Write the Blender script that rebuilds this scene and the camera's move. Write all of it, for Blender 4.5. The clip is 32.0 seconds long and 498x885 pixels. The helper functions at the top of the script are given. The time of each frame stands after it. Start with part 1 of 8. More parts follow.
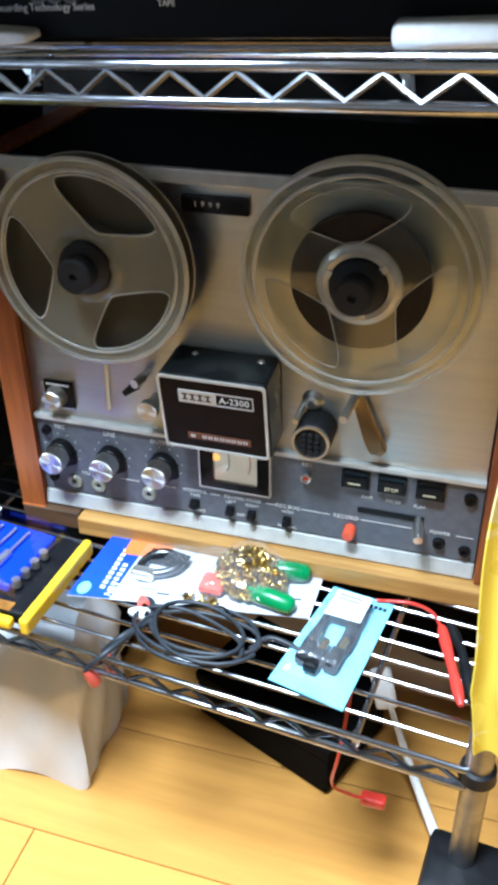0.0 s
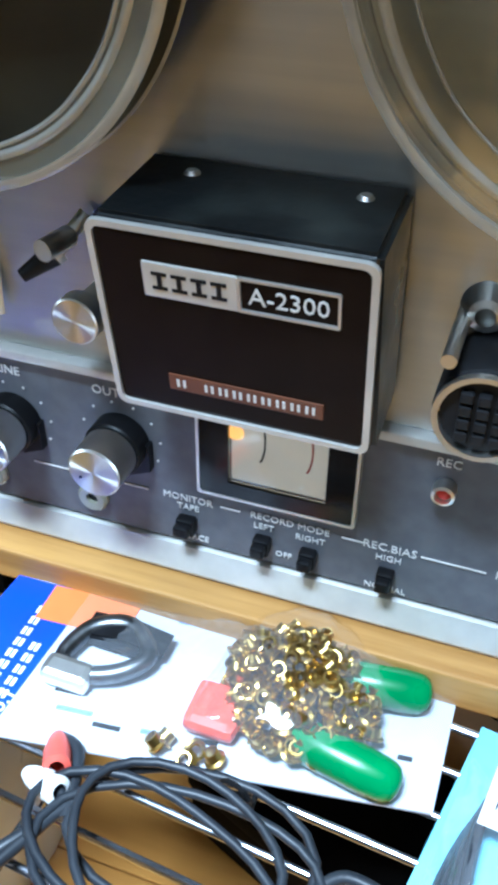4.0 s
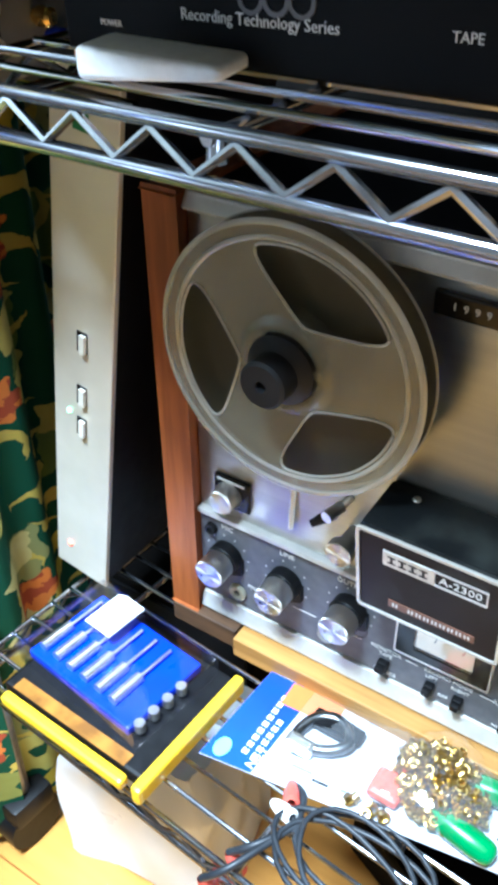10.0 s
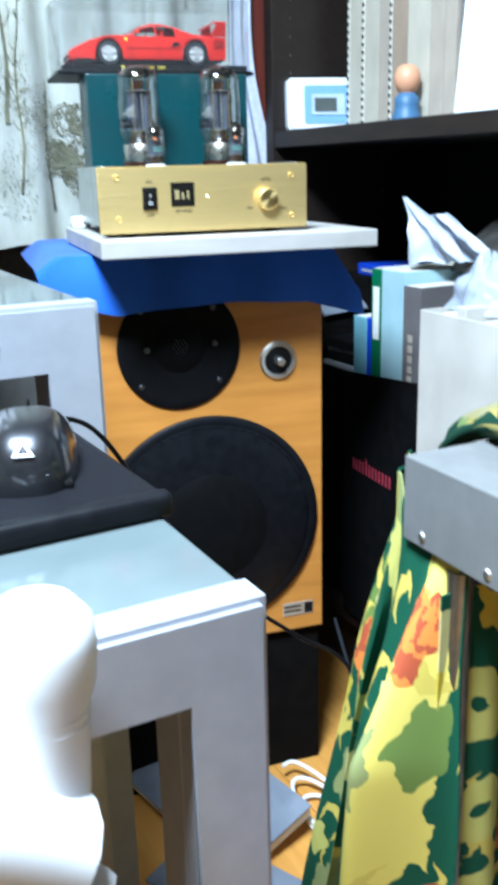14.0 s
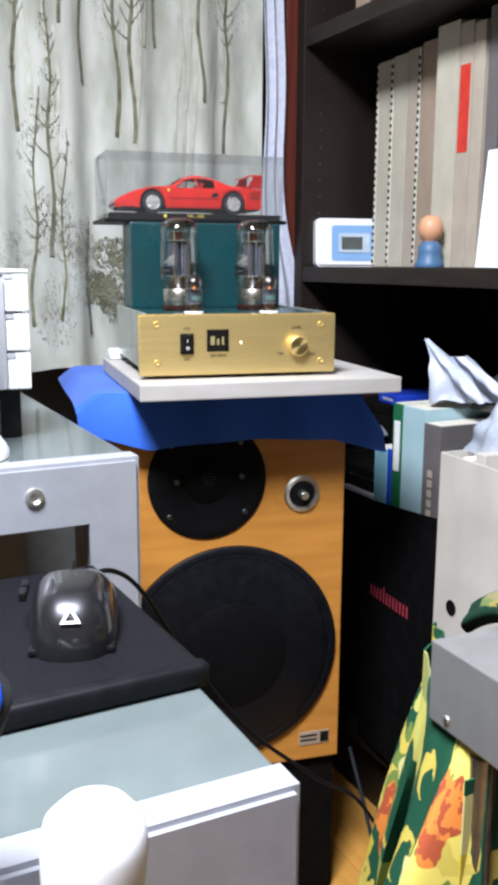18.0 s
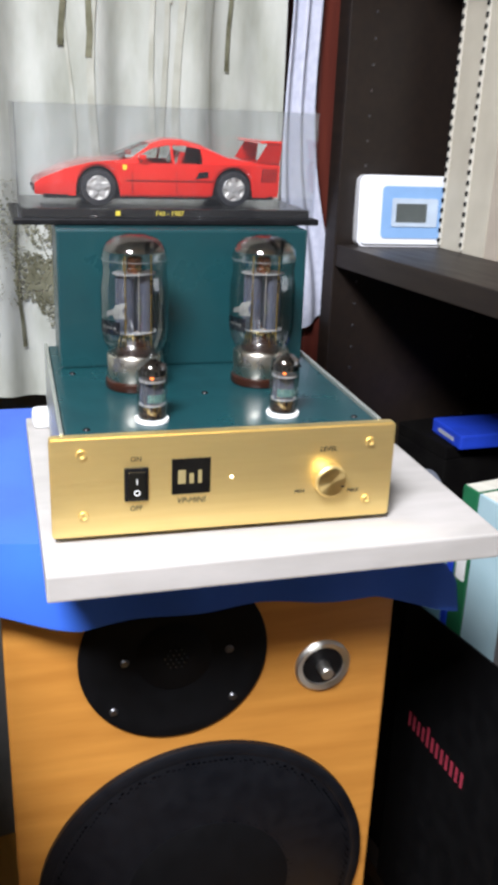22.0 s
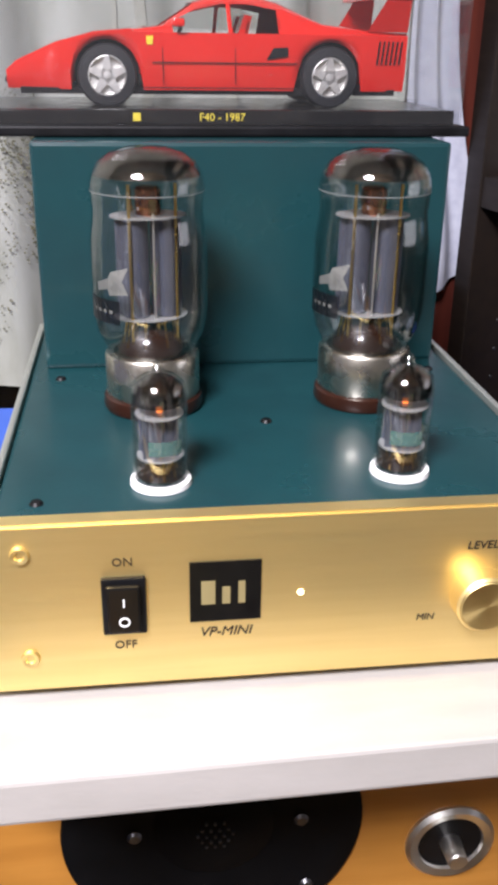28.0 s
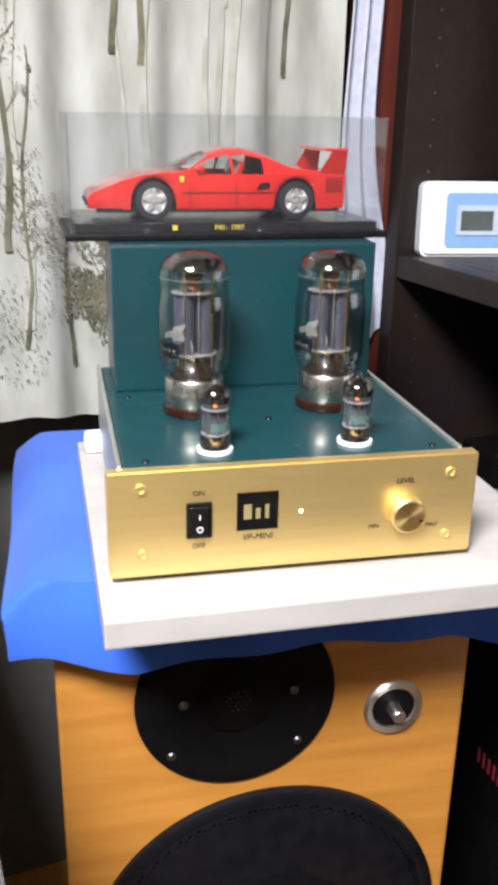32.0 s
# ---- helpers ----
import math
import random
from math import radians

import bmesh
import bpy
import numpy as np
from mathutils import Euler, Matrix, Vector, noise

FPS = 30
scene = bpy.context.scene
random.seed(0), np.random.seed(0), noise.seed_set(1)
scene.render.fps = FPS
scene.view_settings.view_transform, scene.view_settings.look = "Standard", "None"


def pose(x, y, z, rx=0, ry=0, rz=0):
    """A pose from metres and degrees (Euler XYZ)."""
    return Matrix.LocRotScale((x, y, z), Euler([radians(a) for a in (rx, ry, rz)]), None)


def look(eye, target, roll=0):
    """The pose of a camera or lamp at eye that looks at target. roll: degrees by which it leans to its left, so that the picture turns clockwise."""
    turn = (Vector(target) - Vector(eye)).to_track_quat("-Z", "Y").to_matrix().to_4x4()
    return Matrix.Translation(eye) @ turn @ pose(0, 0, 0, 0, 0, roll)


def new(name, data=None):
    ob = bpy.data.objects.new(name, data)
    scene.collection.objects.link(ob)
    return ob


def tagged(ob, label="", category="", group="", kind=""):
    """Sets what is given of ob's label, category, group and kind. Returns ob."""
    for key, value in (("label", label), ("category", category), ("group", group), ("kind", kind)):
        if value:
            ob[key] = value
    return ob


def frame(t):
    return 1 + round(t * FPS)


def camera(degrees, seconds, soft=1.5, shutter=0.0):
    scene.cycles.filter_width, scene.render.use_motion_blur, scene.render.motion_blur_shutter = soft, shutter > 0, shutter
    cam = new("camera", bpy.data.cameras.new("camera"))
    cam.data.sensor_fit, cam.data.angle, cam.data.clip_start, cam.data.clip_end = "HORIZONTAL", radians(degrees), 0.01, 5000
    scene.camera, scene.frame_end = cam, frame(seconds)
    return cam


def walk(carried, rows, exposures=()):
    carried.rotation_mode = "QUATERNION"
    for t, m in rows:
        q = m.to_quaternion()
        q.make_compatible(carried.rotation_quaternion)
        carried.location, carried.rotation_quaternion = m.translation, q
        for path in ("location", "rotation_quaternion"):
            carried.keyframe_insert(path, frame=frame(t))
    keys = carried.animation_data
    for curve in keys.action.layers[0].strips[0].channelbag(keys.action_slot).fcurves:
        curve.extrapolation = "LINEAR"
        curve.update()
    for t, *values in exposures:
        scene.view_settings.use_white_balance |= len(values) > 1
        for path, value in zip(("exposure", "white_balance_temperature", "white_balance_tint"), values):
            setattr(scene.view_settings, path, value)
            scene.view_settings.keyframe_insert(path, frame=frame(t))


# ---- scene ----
cam = camera(31.1, 32.0, soft=4.2, shutter=0.5)
PATH = [
    (0, (0.014, 0.043, 0.876), (-0.495, 1.646, -0.206), -0.9),
    (0.5, (0.011, 0.098, 0.853), (-0.515, 1.665, -0.272), -1.2),
    (1, (0.005, 0.16, 0.823), (-0.539, 1.691, -0.342), -2.4),
    (1.5, (-0.022, 0.22, 0.793), (-0.589, 1.713, -0.411), -1.7),
    (2, (-0.048, 0.26, 0.754), (-0.611, 1.763, -0.439), -1.2),
    (2.5, (-0.073, 0.313, 0.713), (-0.617, 1.807, -0.499), -0.1),
    (3, (-0.102, 0.365, 0.678), (-0.648, 1.864, -0.528), -0.1),
    (3.5, (-0.114, 0.395, 0.65), (-0.644, 1.897, -0.56), 0.6),
    (5.5, (-0.124, 0.42, 0.632), (-0.656, 1.913, -0.588), 0.8),
    (6, (-0.126, 0.419, 0.637), (-0.657, 1.909, -0.587), 1.0),
    (6.5, (-0.124, 0.417, 0.645), (-0.675, 1.895, -0.585), 0.6),
    (7, (-0.122, 0.402, 0.663), (-0.695, 1.869, -0.569), 0.7),
    (7.5, (-0.115, 0.374, 0.697), (-0.717, 1.809, -0.559), 1.4),
    (8, (-0.105, 0.347, 0.737), (-0.734, 1.757, -0.534), 1.7),
    (8.5, (-0.085, 0.31, 0.79), (-0.742, 1.718, -0.47), 1.4),
    (9, (-0.069, 0.291, 0.835), (-0.822, 1.647, -0.429), 0.3),
    (9.5, (-0.087, 0.288, 0.86), (-0.933, 1.623, -0.367), -0.1),
    (10, (-0.089, 0.281, 0.877), (-0.983, 1.612, -0.318), -0.5),
    (10.5, (-0.099, 0.286, 0.884), (-1.028, 1.607, -0.297), -1.4),
    (11, (-0.118, 0.295, 0.891), (-1.151, 1.564, -0.259), -3.1),
    (11.5, (-0.122, 0.289, 0.894), (-1.302, 1.51, -0.164), -4.3),
    (12, (-0.106, 0.267, 0.898), (-1.438, 1.451, -0.01), -5.0),
    (12.5, (-0.094, 0.248, 0.9), (-1.598, 1.372, 0.213), -6.6),
    (13, (-0.101, 0.251, 0.926), (-1.651, 1.326, 0.259), -6.1),
    (13.5, (-0.128, 0.232, 0.954), (-1.761, 1.185, 0.302), -3.5),
    (14, (-0.148, 0.208, 0.987), (-1.85, 1.084, 0.408), -1.5),
    (14.5, (-0.14, 0.179, 1.027), (-1.876, 1.012, 0.487), -1.2),
    (15, (-0.138, 0.153, 1.039), (-1.897, 0.956, 0.531), -0.9),
    (15.5, (-0.137, 0.141, 1.047), (-1.898, 0.956, 0.562), 0.0),
    (17.5, (-0.137, 0.158, 1.067), (-1.904, 1.009, 0.674), 0.6),
    (18, (-0.133, 0.179, 1.064), (-1.888, 1.055, 0.673), 0.3),
    (18.5, (-0.148, 0.197, 1.047), (-1.901, 1.073, 0.648), 0.5),
    (19, (-0.185, 0.221, 1.036), (-1.941, 1.09, 0.634), 1.6),
    (19.5, (-0.229, 0.244, 1.045), (-1.994, 1.094, 0.641), 3.1),
    (20, (-0.315, 0.275, 1.067), (-2.092, 1.077, 0.618), 3.2),
    (20.5, (-0.387, 0.322, 1.146), (-2.124, 1.172, 0.637), 3.1),
    (21, (-0.498, 0.339, 1.218), (-2.16, 1.272, 0.611), 2.5),
    (21.5, (-0.574, 0.372, 1.23), (-2.235, 1.281, 0.585), 3.6),
    (22, (-0.649, 0.445, 1.235), (-2.333, 1.265, 0.534), 2.3),
    (22.5, (-0.727, 0.481, 1.219), (-2.423, 1.222, 0.462), 1.8),
    (23, (-0.797, 0.533, 1.2), (-2.509, 1.221, 0.427), 1.6),
    (23.5, (-0.845, 0.56, 1.182), (-2.565, 1.194, 0.382), 1.8),
    (24, (-0.893, 0.581, 1.166), (-2.619, 1.175, 0.349), 1.0),
    (24.5, (-0.904, 0.599, 1.164), (-2.632, 1.184, 0.345), 0.3),
    (25, (-0.917, 0.597, 1.165), (-2.65, 1.173, 0.348), 0.8),
    (25.5, (-0.934, 0.597, 1.16), (-2.669, 1.175, 0.348), 1.2),
    (26, (-0.947, 0.601, 1.163), (-2.683, 1.171, 0.349), 0.8),
    (26.5, (-0.951, 0.602, 1.164), (-2.687, 1.171, 0.351), 0.7),
    (28.5, (-0.94, 0.596, 1.178), (-2.675, 1.172, 0.366), 1.1),
    (29, (-0.941, 0.597, 1.177), (-2.669, 1.187, 0.363), 1.6),
    (29.5, (-0.94, 0.595, 1.177), (-2.666, 1.193, 0.362), 1.7),
    (30, (-0.922, 0.584, 1.189), (-2.65, 1.189, 0.384), 1.7),
    (30.5, (-0.881, 0.572, 1.201), (-2.607, 1.208, 0.417), 1.4),
    (31, (-0.825, 0.547, 1.214), (-2.55, 1.209, 0.449), 0.6),
    (31.5, (-0.773, 0.506, 1.223), (-2.491, 1.207, 0.478), 1.0),
    (32, (-0.708, 0.449, 1.234), (-2.434, 1.186, 0.543), 1.1),
]
walk(cam, [(t, look(eye, target, roll)) for t, eye, target, roll in PATH],
     exposures=[(0, 0.0, 5750, 4), (3, -0.16, 5450, 3), (6, -0.04, 5300, 1), (7, 0.03, 5350, 1), (8, 0.05, 5550, 2), (9, 0.1, 5600, 2), (10, 0.42, 5600, 1), (11, 0.42, 5650, 1), (12.3, 0.08, 5450, 1), (13.2, -0.1, 5500, 2), (14, -0.18, 5750, 3), (15, -0.28, 6050, 8), (18, -0.62, 6900, 16), (20, -0.48, 7100, 17), (23, -0.56, 7150, 20), (24.2, -0.86, 7300, 24), (26, -0.77, 7350, 25), (29, -0.57, 7350, 25), (31, -0.42, 7400, 22), (32, -0.45, 7400, 20)])
LAMP_AT, LAMP_POWER = (-0.38, -0.06, 2.3), 200.0

# ---- world and light ----
world = bpy.data.worlds.new("room_world")
scene.world = world
world.use_nodes = True
world.node_tree.nodes["Background"].inputs[0].default_value = (0.75, 0.82, 0.9, 1)
world.node_tree.nodes["Background"].inputs[1].default_value = 0.15


def lamp(name, m, power, size, color):
    data = bpy.data.lights.new(name, "AREA")
    data.shape, data.size, data.energy, data.color = "DISK", size, power, color
    ob = new(name, data)
    ob.matrix_world = m
    return ob


lamp("pendant_lamp_light", look(LAMP_AT, (LAMP_AT[0], LAMP_AT[1], 0)), LAMP_POWER, 0.6, (0.88, 1.0, 1.14))


# ---- small tools ----
def V(*a):
    return Vector(a)


def thing(name, m, label, category, group="", kind=""):
    ob = new(name)
    ob.empty_display_size = 0.05
    ob.matrix_world = m
    return tagged(ob, label, category, group, kind)


def part(name, bm, material, parent=None, label="", smooth=None, kind=""):
    me = bpy.data.meshes.new(name)
    bmesh.ops.recalc_face_normals(bm, faces=bm.faces)
    bm.to_mesh(me)
    bm.free()
    me.materials.append(material)
    clear = material.name in ("thin_clear_film", "clear_plastic", "valve_glass", "thin_acrylic", "reel_acrylic", "clear_lid_plastic")
    if smooth is not None:
        me.shade_smooth()
        me.set_sharp_from_angle(angle=radians(smooth))
    ob = new(name, me)
    ob.parent = parent
    ob.visible_shadow = not clear
    if label:
        ob["label"] = label
    if kind:
        ob["kind"] = kind
    return ob


def again(ob, m, parent=None):
    """Another object on the same mesh."""
    c = new(ob.name.split(".")[0], ob.data)
    c.parent = parent if parent else ob.parent
    c.matrix_local = m
    return c


def solo(name, bm, material, label, category, m=None, smooth=None, kind="", group=""):
    ob = part(name, bm, material, None, label, smooth)
    if m is not None:
        ob.matrix_world = m
    return tagged(ob, label, category, group, kind)


def B():
    return bmesh.new()


def box(bm, x0, x1, y0, y1, z0, z1, bev=0.0, seg=2):
    g = bmesh.ops.create_cube(bm, size=1.0)
    vs = g["verts"]
    for v in vs:
        v.co = ((x0 + x1) / 2 + v.co.x * (x1 - x0), (y0 + y1) / 2 + v.co.y * (y1 - y0), (z0 + z1) / 2 + v.co.z * (z1 - z0))
    if bev > 0:
        es = {e for v in vs for e in v.link_edges}
        bmesh.ops.bevel(bm, geom=list(es), offset=bev, segments=seg, affect="EDGES", profile=0.6)
    return bm


def cyl(bm, p0, p1, r0, r1=None, seg=20, caps=True):
    p0, p1 = Vector(p0), Vector(p1)
    d = p1 - p0
    m = Matrix.Translation((p0 + p1) / 2) @ d.to_track_quat("Z", "Y").to_matrix().to_4x4()
    bmesh.ops.create_cone(bm, cap_ends=caps, segments=seg, radius1=r0, radius2=r0 if r1 is None else r1, depth=d.length, matrix=m)
    return bm


def lathe(bm, prof, m=None, seg=32, sweep=2 * math.pi):
    """Turns a profile of (radius, height) pairs about z."""
    m = m or Matrix()
    full = abs(sweep - 2 * math.pi) < 1e-6
    n = seg if full else seg + 1
    rings = []
    for r, z in prof:
        if r < 1e-6 and full:
            rings.append([bm.verts.new(m @ Vector((0, 0, z)))])
        else:
            rings.append([bm.verts.new(m @ Vector((r * math.cos(sweep * k / seg), r * math.sin(sweep * k / seg), z))) for k in range(n)])
    for a, b in zip(rings, rings[1:]):
        for k in range(seg):
            k2 = (k + 1) % n if full else k + 1
            if len(a) == 1 and len(b) == 1:
                continue
            if len(a) == 1:
                bm.faces.new((a[0], b[k], b[k2]))
            elif len(b) == 1:
                bm.faces.new((a[k], a[k2], b[0]))
            else:
                bm.faces.new((a[k], a[k2], b[k2], b[k]))
    return bm


def tube(bm, pts, r, seg=8, closed=False):
    pts = [Vector(p) for p in pts]
    n = len(pts)
    up = Vector((0.0123, 0.0456, 1)).normalized()
    rings = []
    for i, p in enumerate(pts):
        a = pts[i - 1] if i or closed else p
        b = pts[(i + 1) % n] if i < n - 1 or closed else p
        d = (b - a).normalized()
        s = d.cross(up)
        if s.length < 0.05:
            s = d.cross(Vector((1, 0.02, 0)))
        s.normalize()
        t = s.cross(d)
        rr = r[i] if isinstance(r, (list, tuple)) else r
        rings.append([bm.verts.new(p + rr * (math.cos(2 * math.pi * k / seg) * s + math.sin(2 * math.pi * k / seg) * t)) for k in range(seg)])
    for i in range(n if closed else n - 1):
        a, b = rings[i], rings[(i + 1) % n]
        for k in range(seg):
            bm.faces.new((a[k], a[(k + 1) % seg], b[(k + 1) % seg], b[k]))
    if not closed:
        bm.faces.new(rings[0])
        bm.faces.new(rings[-1])
    return bm


def spline(pts, per=8, closed=False):
    """Points along a Catmull-Rom curve."""
    pts = [Vector(p) for p in pts]
    n = len(pts)
    out = []
    for i in range(n if closed else n - 1):
        p0 = pts[i - 1] if i or closed else pts[0]
        p1, p2 = pts[i], pts[(i + 1) % n]
        p3 = pts[(i + 2) % n] if i + 2 < n or closed else pts[-1]
        for k in range(per):
            t = k / per
            out.append(0.5 * (2 * p1 + (p2 - p0) * t + (2 * p0 - 5 * p1 + 4 * p2 - p3) * t * t + (3 * p1 - p0 - 3 * p2 + p3) * t ** 3))
    if not closed:
        out.append(pts[-1])
    return out


def sheet(bm, f, nu, nv, thick=0.0, wrap=False, cloth=None):
    """A grid surface f(u, v) over 0..1, given a thickness along its normals; cloth is its flat width, height and print offset."""
    g = [[bm.verts.new(f(i / nu, j / nv)) for i in range(nu if wrap else nu + 1)] for j in range(nv + 1)]
    w = len(g[0])
    faces = []
    for j in range(nv):
        for i in range(nu):
            i2 = (i + 1) % w
            faces.append(bm.faces.new((g[j][i], g[j][i2], g[j + 1][i2], g[j + 1][i])))
            if cloth:
                uv = bm.loops.layers.uv.verify()
                for lp, (a, b) in zip(faces[-1].loops, ((i, j), (i + 1, j), (i + 1, j + 1), (i, j + 1))):
                    lp[uv].uv = (cloth[0] * a / nu + cloth[2], cloth[1] * b / nv + cloth[2] * 0.7)
    if thick:
        bm.normal_update()
        bmesh.ops.solidify(bm, geom=faces, thickness=thick)
    return bm


def prism(bm, pts, d0, d1, m=None, bev=0.0):
    """An outline in x, z pushed along y from d0 to d1."""
    m = m or Matrix()
    a = [bm.verts.new(m @ Vector((x, d0, z))) for x, z in pts]
    b = [bm.verts.new(m @ Vector((x, d1, z))) for x, z in pts]
    n = len(pts)
    fs = [bm.faces.new(a), bm.faces.new(b[::-1])]
    for k in range(n):
        fs.append(bm.faces.new((a[k], a[(k + 1) % n], b[(k + 1) % n], b[k])))
    if bev:
        es = [e for e in fs[0].edges]
        bmesh.ops.bevel(bm, geom=es, offset=bev, segments=2, affect="EDGES")
    return bm


def ring_plate(bm, outer, inner, d0, d1):
    """Frame between two outlines of equal count, in x, z, from y d0 to d1."""
    n = len(outer)
    vs = [[bm.verts.new((x, d, z)) for x, z in o] for d in (d0, d1) for o in (outer, inner)]
    for k in range(n):
        k2 = (k + 1) % n
        bm.faces.new((vs[0][k], vs[0][k2], vs[1][k2], vs[1][k]))
        bm.faces.new((vs[2][k], vs[3][k], vs[3][k2], vs[2][k2]))
        bm.faces.new((vs[0][k], vs[2][k], vs[2][k2], vs[0][k2]))
        bm.faces.new((vs[1][k], vs[1][k2], vs[3][k2], vs[3][k]))
    return bm


def rrect(x0, x1, z0, z1, r, n=4):
    pts = []
    for cx, cz, a0 in ((x1 - r, z1 - r, 0), (x0 + r, z1 - r, 90), (x0 + r, z0 + r, 180), (x1 - r, z0 + r, 270)):
        for k in range(n + 1):
            a = radians(a0 + 90 * k / n)
            pts.append((cx + r * math.cos(a), cz + r * math.sin(a)))
    return pts


def text(name, words, size, m, material, parent, depth=0.0002, align="CENTER", shear=0.0):
    """Lettering as a thin raised mesh; it faces -y and reads along x."""
    cu = bpy.data.curves.new(name, "FONT")
    cu.body, cu.size, cu.align_x, cu.align_y, cu.extrude, cu.shear = words, size, align, "CENTER", depth, shear
    cu.resolution_u = 2
    tmp = new("tmp", cu)
    bpy.context.view_layer.update()
    me = bpy.data.meshes.new_from_object(tmp.evaluated_get(bpy.context.evaluated_depsgraph_get()))
    bpy.data.objects.remove(tmp)
    me.materials.clear()
    me.materials.append(material)
    ob = new(name, me)
    ob.parent = parent
    ob.matrix_local = m @ pose(0, 0, 0, 90, 0, 0)
    return ob


# ---- materials ----
def pbr(name, col, col2=None, scale=40.0, rough=0.5, rough2=None, metal=0.0, bump=0.0, bscale=None, stretch=(1, 1, 1), coat=0.0, trans=0.0, ior=1.45,
        emit=None, power=0.0, stain=0.0, alpha=1.0, sheen=0.0, vary=0.0, space="Object", aniso=0.0, detail=4.0, lo=0.35, hi=0.65, spec=0.5, brush=None):
    m = bpy.data.materials.new(name)
    m.use_nodes = True
    t = m.node_tree
    b = t.nodes["Principled BSDF"]
    N, L = t.nodes.new, t.links.new
    I = b.inputs
    I["Roughness"].default_value, I["Metallic"].default_value = rough, metal
    I["Coat Weight"].default_value, I["Coat Roughness"].default_value = coat, 0.08
    I["Transmission Weight"].default_value, I["IOR"].default_value = trans, ior
    I["Alpha"].default_value, I["Sheen Weight"].default_value = alpha, sheen
    I["Anisotropic"].default_value = aniso
    I["Specular IOR Level"].default_value = spec
    if brush == "turned":
        tg = N("ShaderNodeTangent")
        tg.direction_type, tg.axis = "RADIAL", "Y"
        L(tg.outputs[0], I["Tangent"])
    elif brush:
        tg = N("ShaderNodeCombineXYZ")
        for i in range(3):
            tg.inputs[i].default_value = brush[i]
        L(tg.outputs[0], I["Tangent"])
    if emit:
        I["Emission Color"].default_value, I["Emission Strength"].default_value = (*emit, 1), power
    col2 = col2 or tuple(c * 0.82 for c in col)
    tc, mp = N("ShaderNodeTexCoord"), N("ShaderNodeMapping")
    L(tc.outputs[space], mp.inputs[0])
    mp.inputs["Scale"].default_value = stretch
    n1 = N("ShaderNodeTexNoise")
    n1.inputs["Scale"].default_value, n1.inputs["Detail"].default_value = scale, detail
    L(mp.outputs[0], n1.inputs[0])
    rmp = N("ShaderNodeMapRange")
    rmp.inputs[1].default_value, rmp.inputs[2].default_value = lo, hi
    L(n1.outputs[0], rmp.inputs[0])
    mix = N("ShaderNodeMix")
    mix.data_type = "RGBA"
    mix.inputs[6].default_value, mix.inputs[7].default_value = (*col, 1), (*col2, 1)
    L(rmp.outputs[0], mix.inputs[0])
    out = mix.outputs[2]
    if stain:
        n2 = N("ShaderNodeTexNoise")
        n2.inputs["Scale"].default_value, n2.inputs["Detail"].default_value = scale * 0.13 + 1.5, 6
        L(tc.outputs[space], n2.inputs[0])
        r2 = N("ShaderNodeMapRange")
        r2.inputs[1].default_value, r2.inputs[2].default_value, r2.inputs[3].default_value, r2.inputs[4].default_value = 0.4, 0.7, 1.0, 1.0 - stain
        L(n2.outputs[0], r2.inputs[0])
        mu = N("ShaderNodeMix")
        mu.data_type, mu.blend_type = "RGBA", "MULTIPLY"
        mu.inputs[0].default_value = 1.0
        L(out, mu.inputs[6])
        L(r2.outputs[0], mu.inputs[7])
        out = mu.outputs[2]
    if vary:
        oi, hs, mr = N("ShaderNodeObjectInfo"), N("ShaderNodeHueSaturation"), N("ShaderNodeMapRange")
        mr.inputs[3].default_value, mr.inputs[4].default_value = 1 - vary, 1 + vary
        L(oi.outputs["Random"], mr.inputs[0])
        L(mr.outputs[0], hs.inputs["Value"])
        L(out, hs.inputs["Color"])
        out = hs.outputs[0]
    L(out, I["Base Color"])
    if rough2 is not None:
        r3 = N("ShaderNodeMapRange")
        r3.inputs[1].default_value, r3.inputs[2].default_value, r3.inputs[3].default_value, r3.inputs[4].default_value = 0.3, 0.7, rough, rough2
        L(n1.outputs[0], r3.inputs[0])
        L(r3.outputs[0], I["Roughness"])
    if bump:
        n3 = N("ShaderNodeTexNoise")
        n3.inputs["Scale"].default_value, n3.inputs["Detail"].default_value = bscale or scale, 3
        L(mp.outputs[0], n3.inputs[0])
        bp = N("ShaderNodeBump")
        bp.inputs["Strength"].default_value, bp.inputs["Distance"].default_value = bump, 0.001
        L(n3.outputs[0], bp.inputs["Height"])
        L(bp.outputs[0], I["Normal"])
    return m


